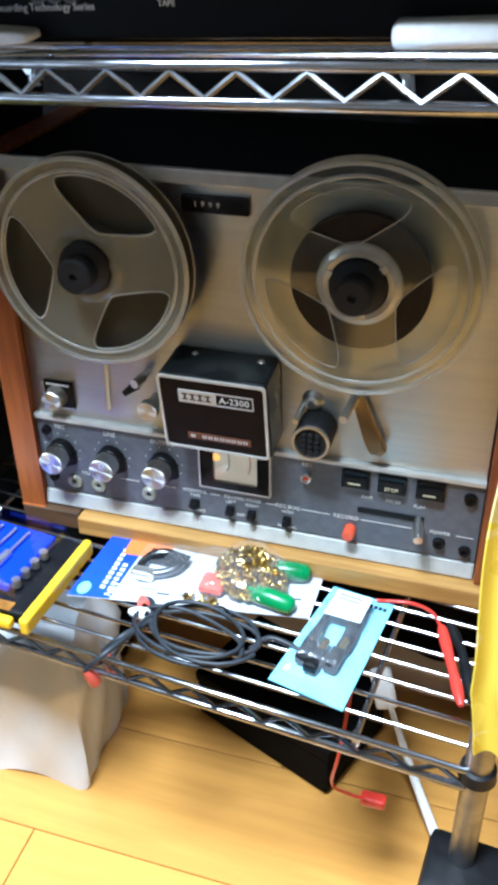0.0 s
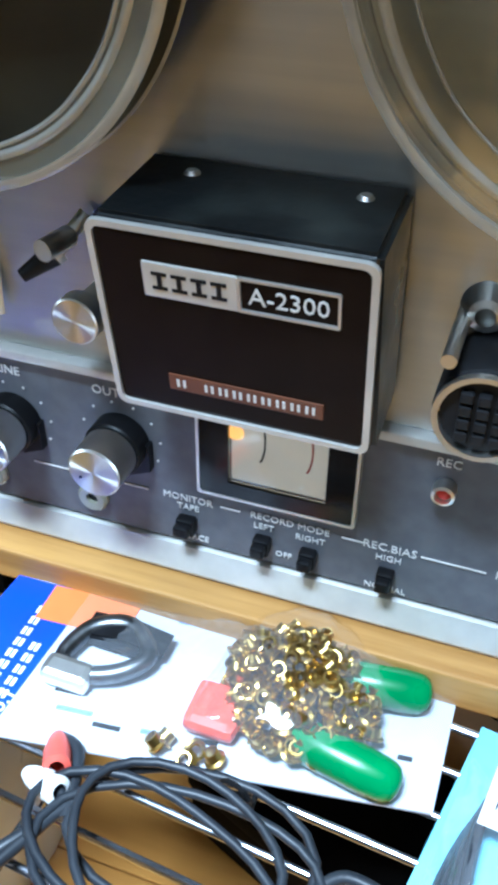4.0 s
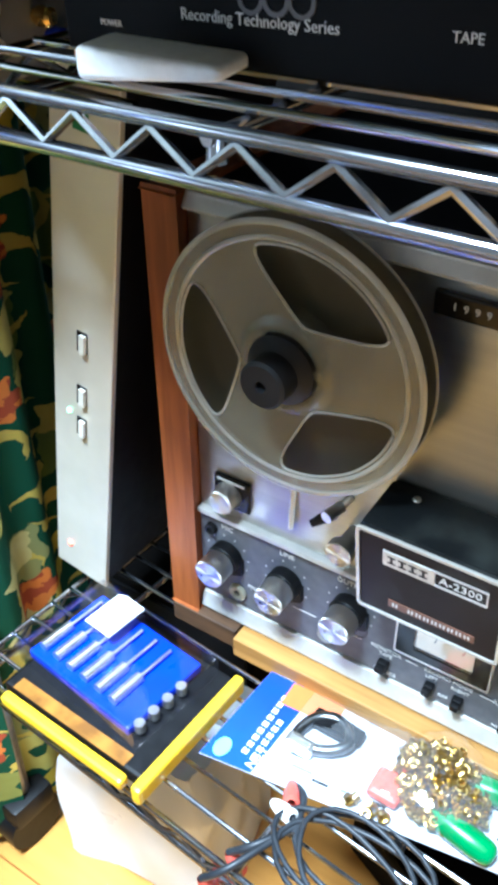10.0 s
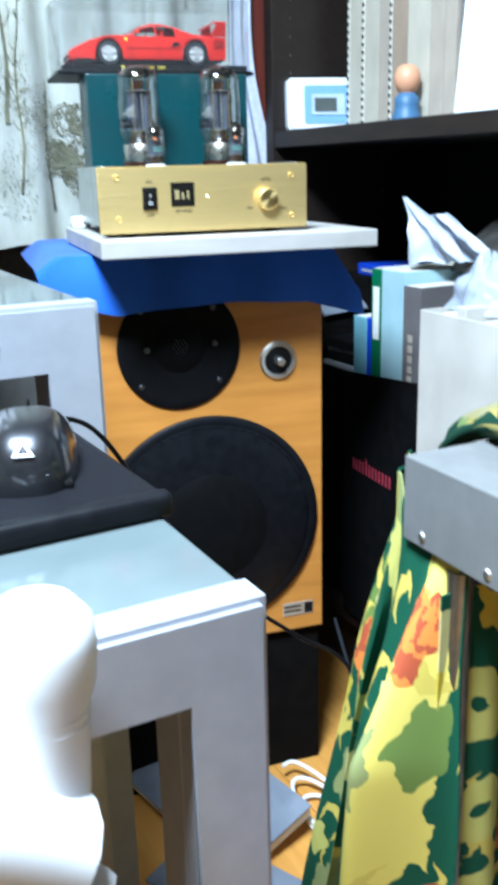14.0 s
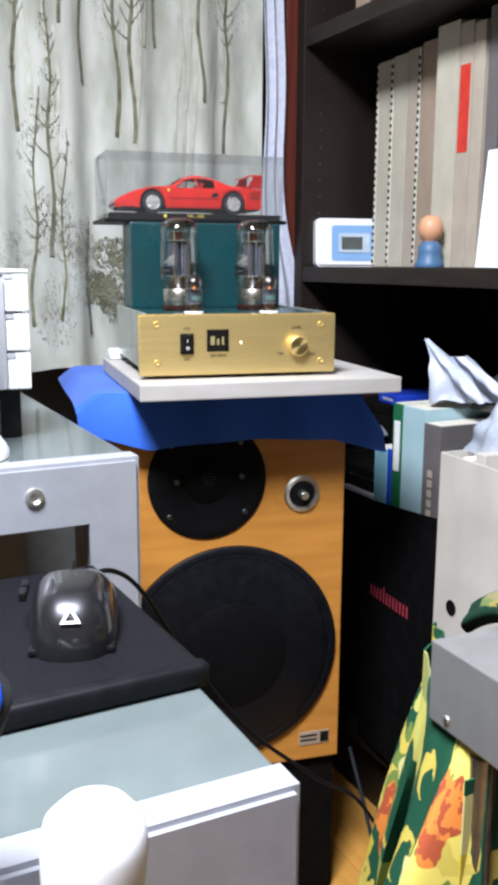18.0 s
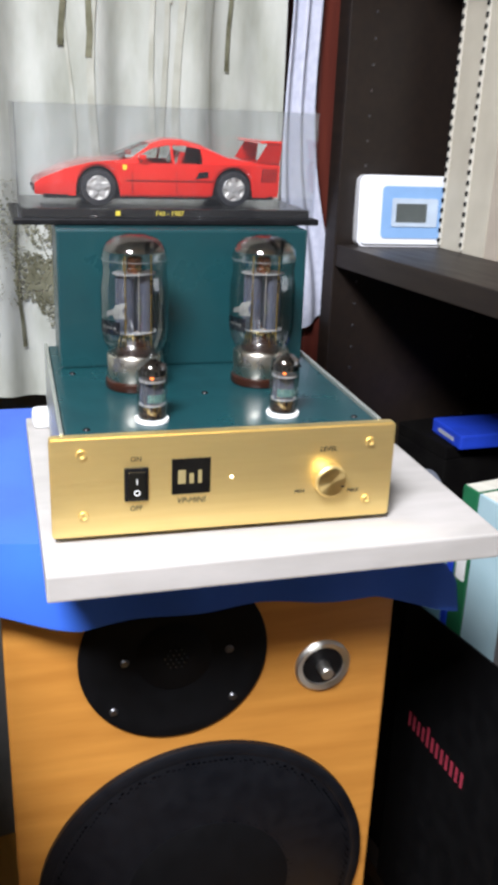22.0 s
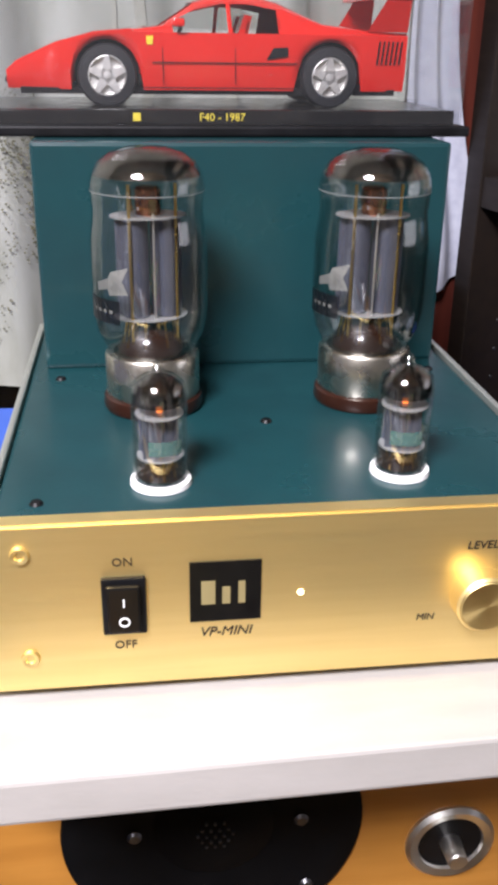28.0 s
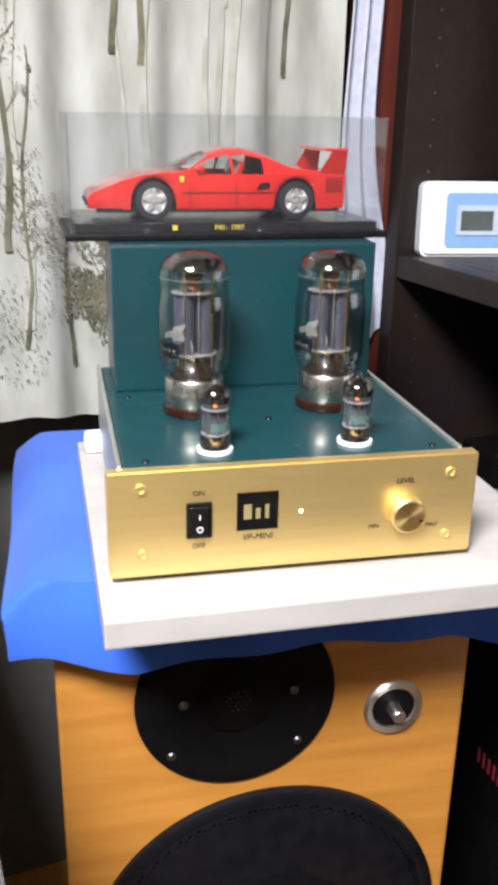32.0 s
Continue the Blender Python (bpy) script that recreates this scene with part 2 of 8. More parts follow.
def clear(name, tint, rough, bump=0.0, bscale=60.0, least=0.03, haze=0.0):
    """Thin clear plastic: see-through, with gloss that grows towards grazing view."""
    m = bpy.data.materials.new(name)
    m.use_nodes = True
    t = m.node_tree
    N, L = t.nodes.new, t.links.new
    t.nodes.remove(t.nodes["Principled BSDF"])
    tr, gl, mx, fr, ad = N("ShaderNodeBsdfTransparent"), N("ShaderNodeBsdfGlossy"), N("ShaderNodeMixShader"), N("ShaderNodeLayerWeight"), N("ShaderNodeMath")
    tr.inputs[0].default_value = (*tint, 1)
    gl.inputs["Roughness"].default_value = rough
    ad.inputs[1].default_value = least
    if bump:
        tc, nz, bp = N("ShaderNodeTexCoord"), N("ShaderNodeTexNoise"), N("ShaderNodeBump")
        nz.inputs["Scale"].default_value, nz.inputs["Detail"].default_value = bscale, 4
        bp.inputs["Strength"].default_value, bp.inputs["Distance"].default_value = bump, 0.002
        L(tc.outputs["Object"], nz.inputs[0])
        L(nz.outputs[0], bp.inputs["Height"])
        L(bp.outputs[0], gl.inputs["Normal"])
        L(bp.outputs[0], fr.inputs["Normal"])
    pw, ml = N("ShaderNodeMath"), N("ShaderNodeMath")
    pw.operation, ml.operation = "POWER", "MULTIPLY"
    pw.inputs[1].default_value, ml.inputs[1].default_value = 4.0, 0.7
    L(fr.outputs["Facing"], pw.inputs[0])
    L(pw.outputs[0], ml.inputs[0])
    L(ml.outputs[0], ad.inputs[0])
    L(ad.outputs[0], mx.inputs[0])
    L(tr.outputs[0], mx.inputs[1])
    L(gl.outputs[0], mx.inputs[2])
    out = mx.outputs[0]
    if haze:
        df, hz = N("ShaderNodeBsdfDiffuse"), N("ShaderNodeMixShader")
        df.inputs[0].default_value = (0.8, 0.84, 0.9, 1)
        hz.inputs[0].default_value = haze
        L(out, hz.inputs[1])
        L(df.outputs[0], hz.inputs[2])
        out = hz.outputs[0]
    L(out, t.nodes["Material Output"].inputs[0])
    return m


M_CHROME = pbr("chrome_wire", (0.48, 0.5, 0.55), (0.38, 0.4, 0.45), 60, 0.14, 0.24, 1.0)
M_STEEL = pbr("brushed_steel", (0.56, 0.57, 0.54), (0.51, 0.52, 0.5), 34, 0.3, 0.36, 1.0, 0.1, 900, stretch=(0.12, 1, 5), stain=0.1, aniso=0.8, brush=(0, 0, 1))
M_SPUN = pbr("turned_aluminium", (0.8, 0.79, 0.76), (0.7, 0.69, 0.66), 60, 0.38, 0.46, 1.0, aniso=0.95, brush="turned")
M_ALU = pbr("aluminium", (0.82, 0.81, 0.77), (0.74, 0.73, 0.69), 60, 0.32, 0.42, 1.0)
M_WHITETRIM = pbr("pale_satin_trim", (0.72, 0.71, 0.66), (0.62, 0.61, 0.57), 60, 0.36, 0.48, 0.4, stain=0.15)
M_TRIM = pbr("matt_aluminium_trim", (0.78, 0.77, 0.74), (0.7, 0.69, 0.66), 90, 0.38, 0.5, 0.85, stain=0.12)
M_GREYPANEL = pbr("dark_grey_paint", (0.1403, 0.1476, 0.1684), (0.1159, 0.1220, 0.1415), 120, 0.42, 0.55, 0.0, 0.05, 700, stain=0.12)
M_BLACK = pbr("black_plastic", (0.004, 0.004, 0.0045), (0.006, 0.006, 0.007), 80, 0.4, 0.5, bump=0.04, bscale=400, spec=0.25)
M_BLACKGLOSS = pbr("black_gloss", (0.005, 0.0045, 0.0045), (0.007, 0.0065, 0.006), 60, 0.12, 0.22, spec=0.35)
M_RUBBER = pbr("black_rubber", (0.009, 0.0095, 0.011), (0.014, 0.014, 0.016), 50, 0.55, 0.7, bump=0.05, bscale=300, spec=0.35)
M_CASE = pbr("dark_case_wood", (0.0035, 0.003, 0.003), (0.0055, 0.005, 0.0045), 30, 0.75, spec=0.06)
M_TEAK = pbr("oiled_teak", (0.36, 0.1, 0.022), (0.23, 0.06, 0.014), 22, 0.42, 0.55, 0, 0.15, 60, stretch=(6, 6, 0.5), stain=0.2)
M_PINE = pbr("pale_wood_board", (0.5, 0.27, 0.075), (0.34, 0.165, 0.038), 16, 0.5, 0.62, 0, 0.2, 60, stretch=(0.6, 8, 8), stain=0.45)
M_CLEAR = pbr("clear_plastic", (0.93, 0.93, 0.9), (0.9, 0.9, 0.86), 30, 0.05, 0.12, trans=1.0, ior=1.22, coat=1.0)
M_SMOKE = pbr("milky_reel_plastic", (0.3570, 0.3570, 0.2890), (0.2890, 0.2890, 0.2295), 20, 0.2, 0.32, alpha=0.5, stain=0.15, coat=1.0)
M_WHITEINK = pbr("white_print", (0.8, 0.8, 0.78), (0.74, 0.74, 0.72), 200, 0.6)
M_RED = pbr("red_plastic", (0.62, 0.04, 0.025), (0.5, 0.03, 0.02), 60, 0.32)
M_GREEN = pbr("green_grip", (0.012, 0.2, 0.055), (0.01, 0.15, 0.042), 40, 0.22, 0.35)
M_BRASS = pbr("brass", (0.78, 0.55, 0.2), (0.6, 0.4, 0.12), 50, 0.2, 0.4, 1.0)
M_GOLD = pbr("satin_gold", (0.93, 0.71, 0.31), (0.88, 0.66, 0.28), 40, 0.4, 0.46, 0.92, 0.05, 1400, stretch=(0.2, 1, 4), stain=0.05)
M_TAPE = pbr("dark_tape", (0.012, 0.009, 0.008), (0.018, 0.014, 0.011), 300, 0.4, spec=0.25)
M_PAPER = pbr("cream_label_print", (0.72, 0.69, 0.6), (0.62, 0.59, 0.5), 60, 0.6)

# ---- setting: room ----
def floral(name, blooms, base, leaves, curl, flower, size=0.06, panel=None):
    """Printed cloth: pale patches, curls, leaves and blooms on a green ground, over the cloth's own flat measure."""
    m = bpy.data.materials.new(name)
    m.use_nodes = True
    t = m.node_tree
    b = t.nodes["Principled BSDF"]
    N, L = t.nodes.new, t.links.new
    b.inputs["Roughness"].default_value, b.inputs["Specular IOR Level"].default_value = 0.85, 0.15

    def math_(op, x, y=None):
        n = N("ShaderNodeMath")
        n.operation = op
        for i, q in enumerate((x, y)):
            if q is None:
                continue
            if isinstance(q, (int, float)):
                n.inputs[i].default_value = q
            else:
                L(q, n.inputs[i])
        return n.outputs[0]

    def vec(op, x, y=None, k=None):
        n = N("ShaderNodeVectorMath")
        n.operation = op
        L(x, n.inputs[0])
        if y is not None:
            L(y, n.inputs[1])
        if k is not None:
            n.inputs["Scale"].default_value = k
        return n.outputs[0]

    def mix(f, x, y, kind="MIX"):
        n = N("ShaderNodeMix")
        n.data_type, n.blend_type = "RGBA", kind
        L(f, n.inputs[0])
        for i, q in ((6, x), (7, y)):
            if isinstance(q, tuple):
                n.inputs[i].default_value = (*q, 1)
            else:
                L(q, n.inputs[i])
        return n.outputs[2]

    def ramp(f, cols):
        r = N("ShaderNodeValToRGB")
        r.color_ramp.interpolation = "CONSTANT"
        e = r.color_ramp.elements
        while len(e) < len(cols):
            e.new(0.5)
        for i, c in enumerate(cols):
            e[i].position, e[i].color = i / len(cols), (*c, 1)
        L(f, r.inputs[0])
        return r.outputs[0]

    tc = N("ShaderNodeTexCoord")
    p = vec("SCALE", tc.outputs["UV"], k=1 / size)
    nz = N("ShaderNodeTexNoise")
    nz.inputs["Scale"].default_value, nz.inputs["Detail"].default_value = 2.2, 3
    L(p, nz.inputs[0])
    p = vec("ADD", p, vec("SCALE", nz.outputs["Color"], k=0.42))

    def cells(q, rnd):
        v = N("ShaderNodeTexVoronoi")
        v.voronoi_dimensions = "2D"
        v.inputs["Scale"].default_value, v.inputs["Randomness"].default_value = 1.0, rnd
        L(q, v.inputs["Vector"])
        c, d = N("ShaderNodeSeparateColor"), N("ShaderNodeSeparateXYZ")
        L(v.outputs["Color"], c.inputs[0])
        L(vec("SUBTRACT", q, v.outputs["Position"]), d.inputs[0])
        return v.outputs["Distance"], c, math_("ARCTAN2", d.outputs[1], d.outputs[0])

    def blob(q, rnd, size_, spread, share):
        """Mask of rounded patches with a ragged edge, their random colour and distance."""
        d, c, a = cells(q, rnd)
        ragged = math_("ADD", math_("MULTIPLY", math_("SINE", math_("ADD", math_("MULTIPLY", a, 5.0), math_("MULTIPLY", c.outputs[0], 9.0))), 0.045), math_("ADD", math_("MULTIPLY", c.outputs[2], spread), size_))
        return math_("MULTIPLY", math_("LESS_THAN", d, ragged), math_("LESS_THAN", c.outputs[1], share)), d, c, a

    def moved(q, x, y, k, turn=0.0, squash=1.0):
        n = N("ShaderNodeMapping")
        n.inputs["Location"].default_value, n.inputs["Rotation"].default_value, n.inputs["Scale"].default_value = (x, y, 0), (0, 0, turn), (k, k * squash, 1)
        L(q, n.inputs[0])
        return n.outputs[0]

    col = base
    if panel:
        # a yellow band with a wavy edge, colouring the outward pleat as if brightly lit
        sx = N("ShaderNodeSeparateXYZ")
        L(p, sx.inputs[0])
        col = mix(math_("MULTIPLY", math_("GREATER_THAN", sx.outputs[0], panel[0] / size), math_("LESS_THAN", sx.outputs[0], panel[1] / size)), base, panel[2])
    # long leaves, then curls, then the large patches with their eyes, then the blooms
    m2, d2, c2, a2 = blob(moved(p, 3.1, 1.7, 1.25, 0.6, 0.5), 1.0, 0.2, 0.2, 0.66)
    col = mix(m2, col, ramp(c2.outputs[0], leaves))
    d3, c3, a3 = cells(moved(p, 7.3, 2.9, 1.0), 0.9)
    ring = math_("LESS_THAN", math_("ABSOLUTE", math_("SUBTRACT", d3, 0.27)), math_("MULTIPLY", math_("ADD", math_("COSINE", math_("ADD", a3, math_("MULTIPLY", c3.outputs[0], 6.0))), 0.75), 0.055))
    col = mix(ring, col, curl)
    m1, d1, c1, a1 = blob(moved(p, 0.4, 0.2, 0.9), 0.8, 0.25, 0.18, 0.52)
    n3 = N("ShaderNodeTexNoise")
    n3.inputs["Scale"].default_value, n3.inputs["Detail"].default_value = 4.0, 5
    L(p, n3.inputs[0])
    tone = ramp(c1.outputs[0], blooms)
    tone = mix(math_("MULTIPLY", n3.outputs[0], 0.6), tone, (0.82, 0.66, 0.32), "MULTIPLY")
    tone = mix(math_("LESS_THAN", math_("ADD", d1, math_("MULTIPLY", n3.outputs[0], 0.12)), math_("MULTIPLY", c1.outputs[2], 0.17)), tone, base)
    col = mix(m1, col, tone)
    m4, d4, c4, a4 = blob(moved(p, 11.0, 5.0, 0.62), 1.0, 0.2, 0.1, 0.36)
    petal = mix(math_("GREATER_THAN", n3.outputs[0], 0.52), flower[0], flower[1])
    col = mix(m4, col, petal)
    L(col, b.inputs["Base Color"])
    wv = N("ShaderNodeTexNoise")
    wv.inputs["Scale"].default_value = 900
    L(tc.outputs["Object"], wv.inputs[0])
    bp = N("ShaderNodeBump")
    bp.inputs["Strength"].default_value, bp.inputs["Distance"].default_value = 0.2, 0.001
    L(wv.outputs[0], bp.inputs["Height"])
    L(bp.outputs[0], b.inputs["Normal"])
    return m


M_FLORAL = floral("floral_cloth", [(0.5, 0.5, 0.15), (0.58, 0.47, 0.06), (0.54, 0.54, 0.26), (0.24, 0.28, 0.08), (0.58, 0.5, 0.12)], (0.009, 0.065, 0.034), [(0.13, 0.19, 0.045), (0.48, 0.38, 0.045), (0.24, 0.26, 0.1), (0.009, 0.065, 0.034)], (0.5, 0.4, 0.08), ((0.6, 0.19, 0.04), (0.34, 0.07, 0.03)), 0.07, (0.572, 0.636, (0.6, 0.5, 0.11)))
# dimmed version of the print: colours lowered to offset the lamp straight above
M_FLORAL_TOP = floral("dimmed_green_floral_cloth", [(0.11, 0.155, 0.06), (0.15, 0.18, 0.08), (0.115, 0.16, 0.062), (0.19, 0.18, 0.1)], (0.004, 0.026, 0.0135), [(0.05, 0.08, 0.022), (0.19, 0.145, 0.03), (0.11, 0.145, 0.05), (0.004, 0.026, 0.0135)], (0.21, 0.17, 0.05), ((0.21, 0.135, 0.105), (0.2, 0.03, 0.045)), 0.075)
M_FLORAL_YELLOW = floral("yellow_floral_cloth", [(0.7, 0.62, 0.3), (0.5, 0.4, 0.1), (0.68, 0.5, 0.05)], (0.7, 0.52, 0.06), [(0.75, 0.58, 0.08), (0.5, 0.4, 0.1), (0.3, 0.35, 0.1)], (0.75, 0.6, 0.2), ((0.6, 0.2, 0.05), (0.6, 0.12, 0.04)), 0.07)
M_FLOOR = pbr("oak_floor", (0.64, 0.31, 0.07), (0.56, 0.26, 0.055), 14, 0.3, 0.42, 0, 0.06, 40, stretch=(0.4, 5, 5), vary=0.06, stain=0.14, coat=0.2)
M_JOINT = pbr("floor_joint", (0.26, 0.12, 0.03), None, 20, 0.8)
M_WALL = pbr("grey_wallpaper", (0.19, 0.19, 0.18), (0.165, 0.165, 0.155), 40, 0.85, None, 0, 0.2, 120, stain=0.06)
M_CEIL = pbr("white_ceiling", (0.42, 0.42, 0.41), (0.39, 0.39, 0.38), 60, 0.9, None, 0, 0.2, 150)
M_REDWOOD = pbr("red_brown_frame", (0.13, 0.028, 0.018), (0.09, 0.018, 0.012), 16, 0.35, 0.5, 0, 0.05, 60, stretch=(6, 6, 0.5))
M_DARKWOOD = pbr("dark_brown_laminate", (0.018, 0.0115, 0.0085), (0.0125, 0.008, 0.006), 14, 0.42, 0.52, 0, 0.1, 80, stretch=(1, 6, 6), stain=0.15)
M_SHEER = pbr("white_lace_cloth", (0.52, 0.54, 0.62), (0.44, 0.46, 0.55), 90, 0.85, bump=0.3, bscale=300)
M_CURTAIN = pbr("printed_curtain", (0.46, 0.47, 0.42), (0.29, 0.3, 0.245), 7, 0.85, None, 0, 0.2, 500, stretch=(3.2, 3.2, 1.1), stain=0.3, detail=10, lo=0.4, hi=0.72)
M_PRINT = pbr("grey_brown_print", (0.075, 0.072, 0.04), (0.16, 0.155, 0.1), 40, 0.9)
M_PRINT_SOFT = pbr("soft_grey_print", (0.32, 0.32, 0.26), (0.42, 0.42, 0.36), 30, 0.9)

RX0, RX1, RY0, RY1, RH = -1.95, 2.1, -2.2, 1.62, 2.4
floor = solo("floor", box(B(), RX0, RX1, RY0, RY1, -0.12, -0.004), M_JOINT, "orange oak plank floor with dark joints", "floor", kind="structure")
for nm, b in (("wall_north", (RX0 - 0.1, RX1 + 0.1, RY1, RY1 + 0.1, -0.12, RH)), ("wall_south", (RX0 - 0.1, RX1 + 0.1, RY0 - 0.1, RY0, -0.12, RH)),
              ("wall_east", (RX1, RX1 + 0.1, RY0, RY1, -0.12, RH)), ("wall_west", (RX0 - 0.1, RX0, RY0, RY1, -0.12, RH))):
    solo(nm, box(B(), *b), M_WALL, "plain grey wallpapered room wall", "wall", kind="structure")
solo("ceiling", box(B(), RX0 - 0.1, RX1 + 0.1, RY0 - 0.1, RY1 + 0.1, RH, RH + 0.1), M_CEIL, "plain white room ceiling", "ceiling", kind="structure")

# curtain: folds along the west wall
CUR_X = -1.80


def curtain_x(y, z):
    d = 0.009 * math.sin(y * 43 + 0.7 * math.sin(y * 9)) + 0.004 * math.sin(y * 97 + 1.3) + 0.006 * math.sin(y * 21 + z * 1.7)
    return CUR_X + d * (0.75 + 0.25 * math.sin(z * 2))


CY0, CY1, CZ0, CZ1 = -0.7, 1.035, 0.865, 2.2
curtain = thing("window_curtain", Matrix(), "pale grey curtain printed with bare birch trees", "curtain")
part("cloth", sheet(B(), lambda u, v: V(curtain_x(CY0 + u * (CY1 - CY0), CZ0 + v * (CZ1 - CZ0)), CY0 + u * (CY1 - CY0), CZ0 + 0.006 * math.sin(u * 60) + v * (CZ1 - CZ0)), 260, 24, 0.0015), M_CURTAIN, curtain, smooth=60)
rod = thing("curtain_rail", Matrix(), "white metal curtain rail on the wall", "curtain rail")
part("rail", cyl(B(), (CUR_X, CY0 - 0.1, CZ1 + 0.012), (CUR_X, 1.07, CZ1 + 0.012), 0.012), M_WALL, rod)
for k in range(4):
    part("bracket", box(B(), RX0, CUR_X, -0.55 + k * 0.5, -0.53 + k * 0.5, CZ1 + 0.005, CZ1 + 0.02), M_WALL, rod)


def ribbon(bm, pts, widths, lift=0.0035):
    """A flat printed stroke laid onto the curtain's front; pts are (y, z)."""
    prev = None
    for i, (y, z) in enumerate(pts):
        y0, z0 = pts[max(0, i - 1)]
        y1, z1 = pts[min(len(pts) - 1, i + 1)]
        d = Vector((y1 - y0, z1 - z0)).normalized()
        n = Vector((-d.y, d.x)) * widths[i] / 2
        row = [bm.verts.new((curtain_x(y + s * n.x, z + s * n.y) + lift, y + s * n.x, z + s * n.y)) for s in (-1, 1)]
        if prev:
            bm.faces.new((prev[0], prev[1], row[1], row[0]))
        prev = row


def dots(bm, y, z, r, n, size, rng):
    for _ in range(n):
        a, q = rng.uniform(0, 6.28), r * math.sqrt(rng.random())
        yy, zz, s = y + q * math.cos(a), z + q * math.sin(a) * 1.2, size * rng.uniform(0.4, 1.1)
        if not (CY0 < yy < CY1 - 0.01 and CZ0 + 0.01 < zz < CZ1):
            continue
        vs = [bm.verts.new((curtain_x(yy, zz) + 0.004, yy + s * math.cos(b), zz + s * math.sin(b))) for b in (0.3, 1.9, 3.2, 4.7)]
        bm.faces.new(vs)


def printed_tree(y, z0, h, w, rng, crown=True, lean=0.0):
    bm = B()
    n = max(8, int(h / 0.025))
    trunk = [(y + lean * k / n + 0.004 * math.sin(k * 0.7 + y * 50) + (0.002 * rng.random()), z0 + h * k / n) for k in range(n + 1)]
    ribbon(bm, trunk, [w * (1 - 0.75 * k / n) for k in range(n + 1)])
    if crown:
        for k in range(int(n * 0.32), n, 1):
            for side in (-1, 1):
                if rng.random() < 0.35:
                    continue
                py, pz = trunk[k]
                ln = (0.022 + 0.05 * rng.random()) * (1.15 - k / n) * (h / 0.6)
                a = radians(rng.uniform(35, 65))
                br = [(py + side * ln * s * math.sin(a) * (1 - 0.25 * s), pz + ln * s * math.cos(a) * (1 + 0.35 * s)) for s in (0, 0.3, 0.6, 1)]
                br = [(min(max(a_, CY0), CY1 - 0.004), min(b_, CZ1 - 0.01)) for a_, b_ in br]
                ribbon(bm, br, [w * 0.3, w * 0.22, w * 0.15, w * 0.08])
                ty, tz = br[2]
                tw = [(ty, tz), (ty + side * ln * 0.18, min(tz + ln * 0.3, CZ1 - 0.01))]
                tw = [(min(max(a_, CY0), CY1 - 0.004), b_) for a_, b_ in tw]
                ribbon(bm, tw, [w * 0.14, w * 0.06])
                if rng.random() < 0.7:
                    dots(bm, br[3][0], br[3][1], ln * 0.7, int(14 + 26 * rng.random()), 0.0012, rng)
    return bm


rng = random.Random(5)
TREES = ((0.547, 1.295, 0.62, 0.008), (0.667, 1.383, 0.5, 0.006), (0.736, 1.296, 0.6, 0.0075), (0.763, 1.284, 0.62, 0.0075), (0.9, 1.367, 0.55, 0.0065), (0.955, 1.277, 0.65, 0.0065), (0.603, 1.077, 0.5, 0.0075),
         (0.513, 1.391, 0.5, 0.006), (0.627, 1.48, 0.5, 0.006), (0.672, 0.93, 0.22, 0.006), (0.565, 0.95, 0.42, 0.006), (0.617, 0.96, 0.34, 0.005), (0.81, 1.46, 0.45, 0.006), (0.46, 1.05, 0.6, 0.0075), (0.39, 1.3, 0.6, 0.008),
         (0.3, 1.1, 0.6, 0.008), (0.19, 1.3, 0.6, 0.008), (0.1, 1.02, 0.6, 0.008), (0.0, 1.28, 0.6, 0.008), (-0.12, 1.05, 0.6, 0.008), (-0.25, 1.28, 0.6, 0.008), (-0.38, 1.04, 0.6, 0.008), (-0.5, 1.3, 0.6, 0.008), (-0.62, 1.1, 0.6, 0.008))
for y, z0, h, w in TREES:
    part("printed_tree", printed_tree(y, z0, min(h, CZ1 - z0 - 0.02), w, rng, True, 0.02 * rng.uniform(-1, 1)), M_PRINT, curtain)
soft = B()
for k in range(34):
    y, z0 = rng.uniform(CY0 + 0.05, CY1 - 0.03), rng.uniform(CZ0 + 0.02, CZ0 + 0.6)
    h = rng.uniform(0.4, 0.9)
    w = rng.uniform(0.004, 0.013)
    ribbon(soft, [(y + 0.006 * math.sin(s * 0.8 + k), min(z0 + h * s / 12, CZ1 - 0.01)) for s in range(13)], [w * (1 - s / 18) for s in range(13)], 0.0025)
part("pale_print", soft, M_PRINT_SOFT, curtain, kind="stuff")
bush = B()
for k in range(9):
    dots(bush, 0.73 + rng.uniform(-0.045, 0.03), 1.03 + rng.uniform(-0.05, 0.06), rng.uniform(0.018, 0.034), 230, 0.0021, rng)
for k in range(9):
    dots(bush, rng.uniform(0.52, 0.68), rng.uniform(0.93, 1.15), 0.035, 130, 0.0013, rng)
part("printed_bush", bush, M_PRINT, curtain, kind="stuff")

# lace curtain edge, window frame
def lace_f(u, v):
    z = 0.912 + 0.046 * u * (1 - v) + v * 1.27
    right = 1.075 + 0.05 * math.exp(-((z - 0.93) / 0.16) ** 2)
    return V(-1.782 + 0.007 * math.sin(u * 14 + v * 3), 1.03 + (right - 1.03) * u + 0.003 * math.sin(v * 21), z)


lace = solo("lace_curtain", sheet(B(), lace_f, 24, 48, 0.001), M_SHEER, "white lace curtain gathered beside the printed curtain", "curtain", smooth=60)
solo("window_frame_1", box(B(), -1.9, -1.795, 1.085, 1.135, 0.0, 2.2, 0.004), M_REDWOOD, "red-brown varnished wooden window post", "window frame", kind="structure")

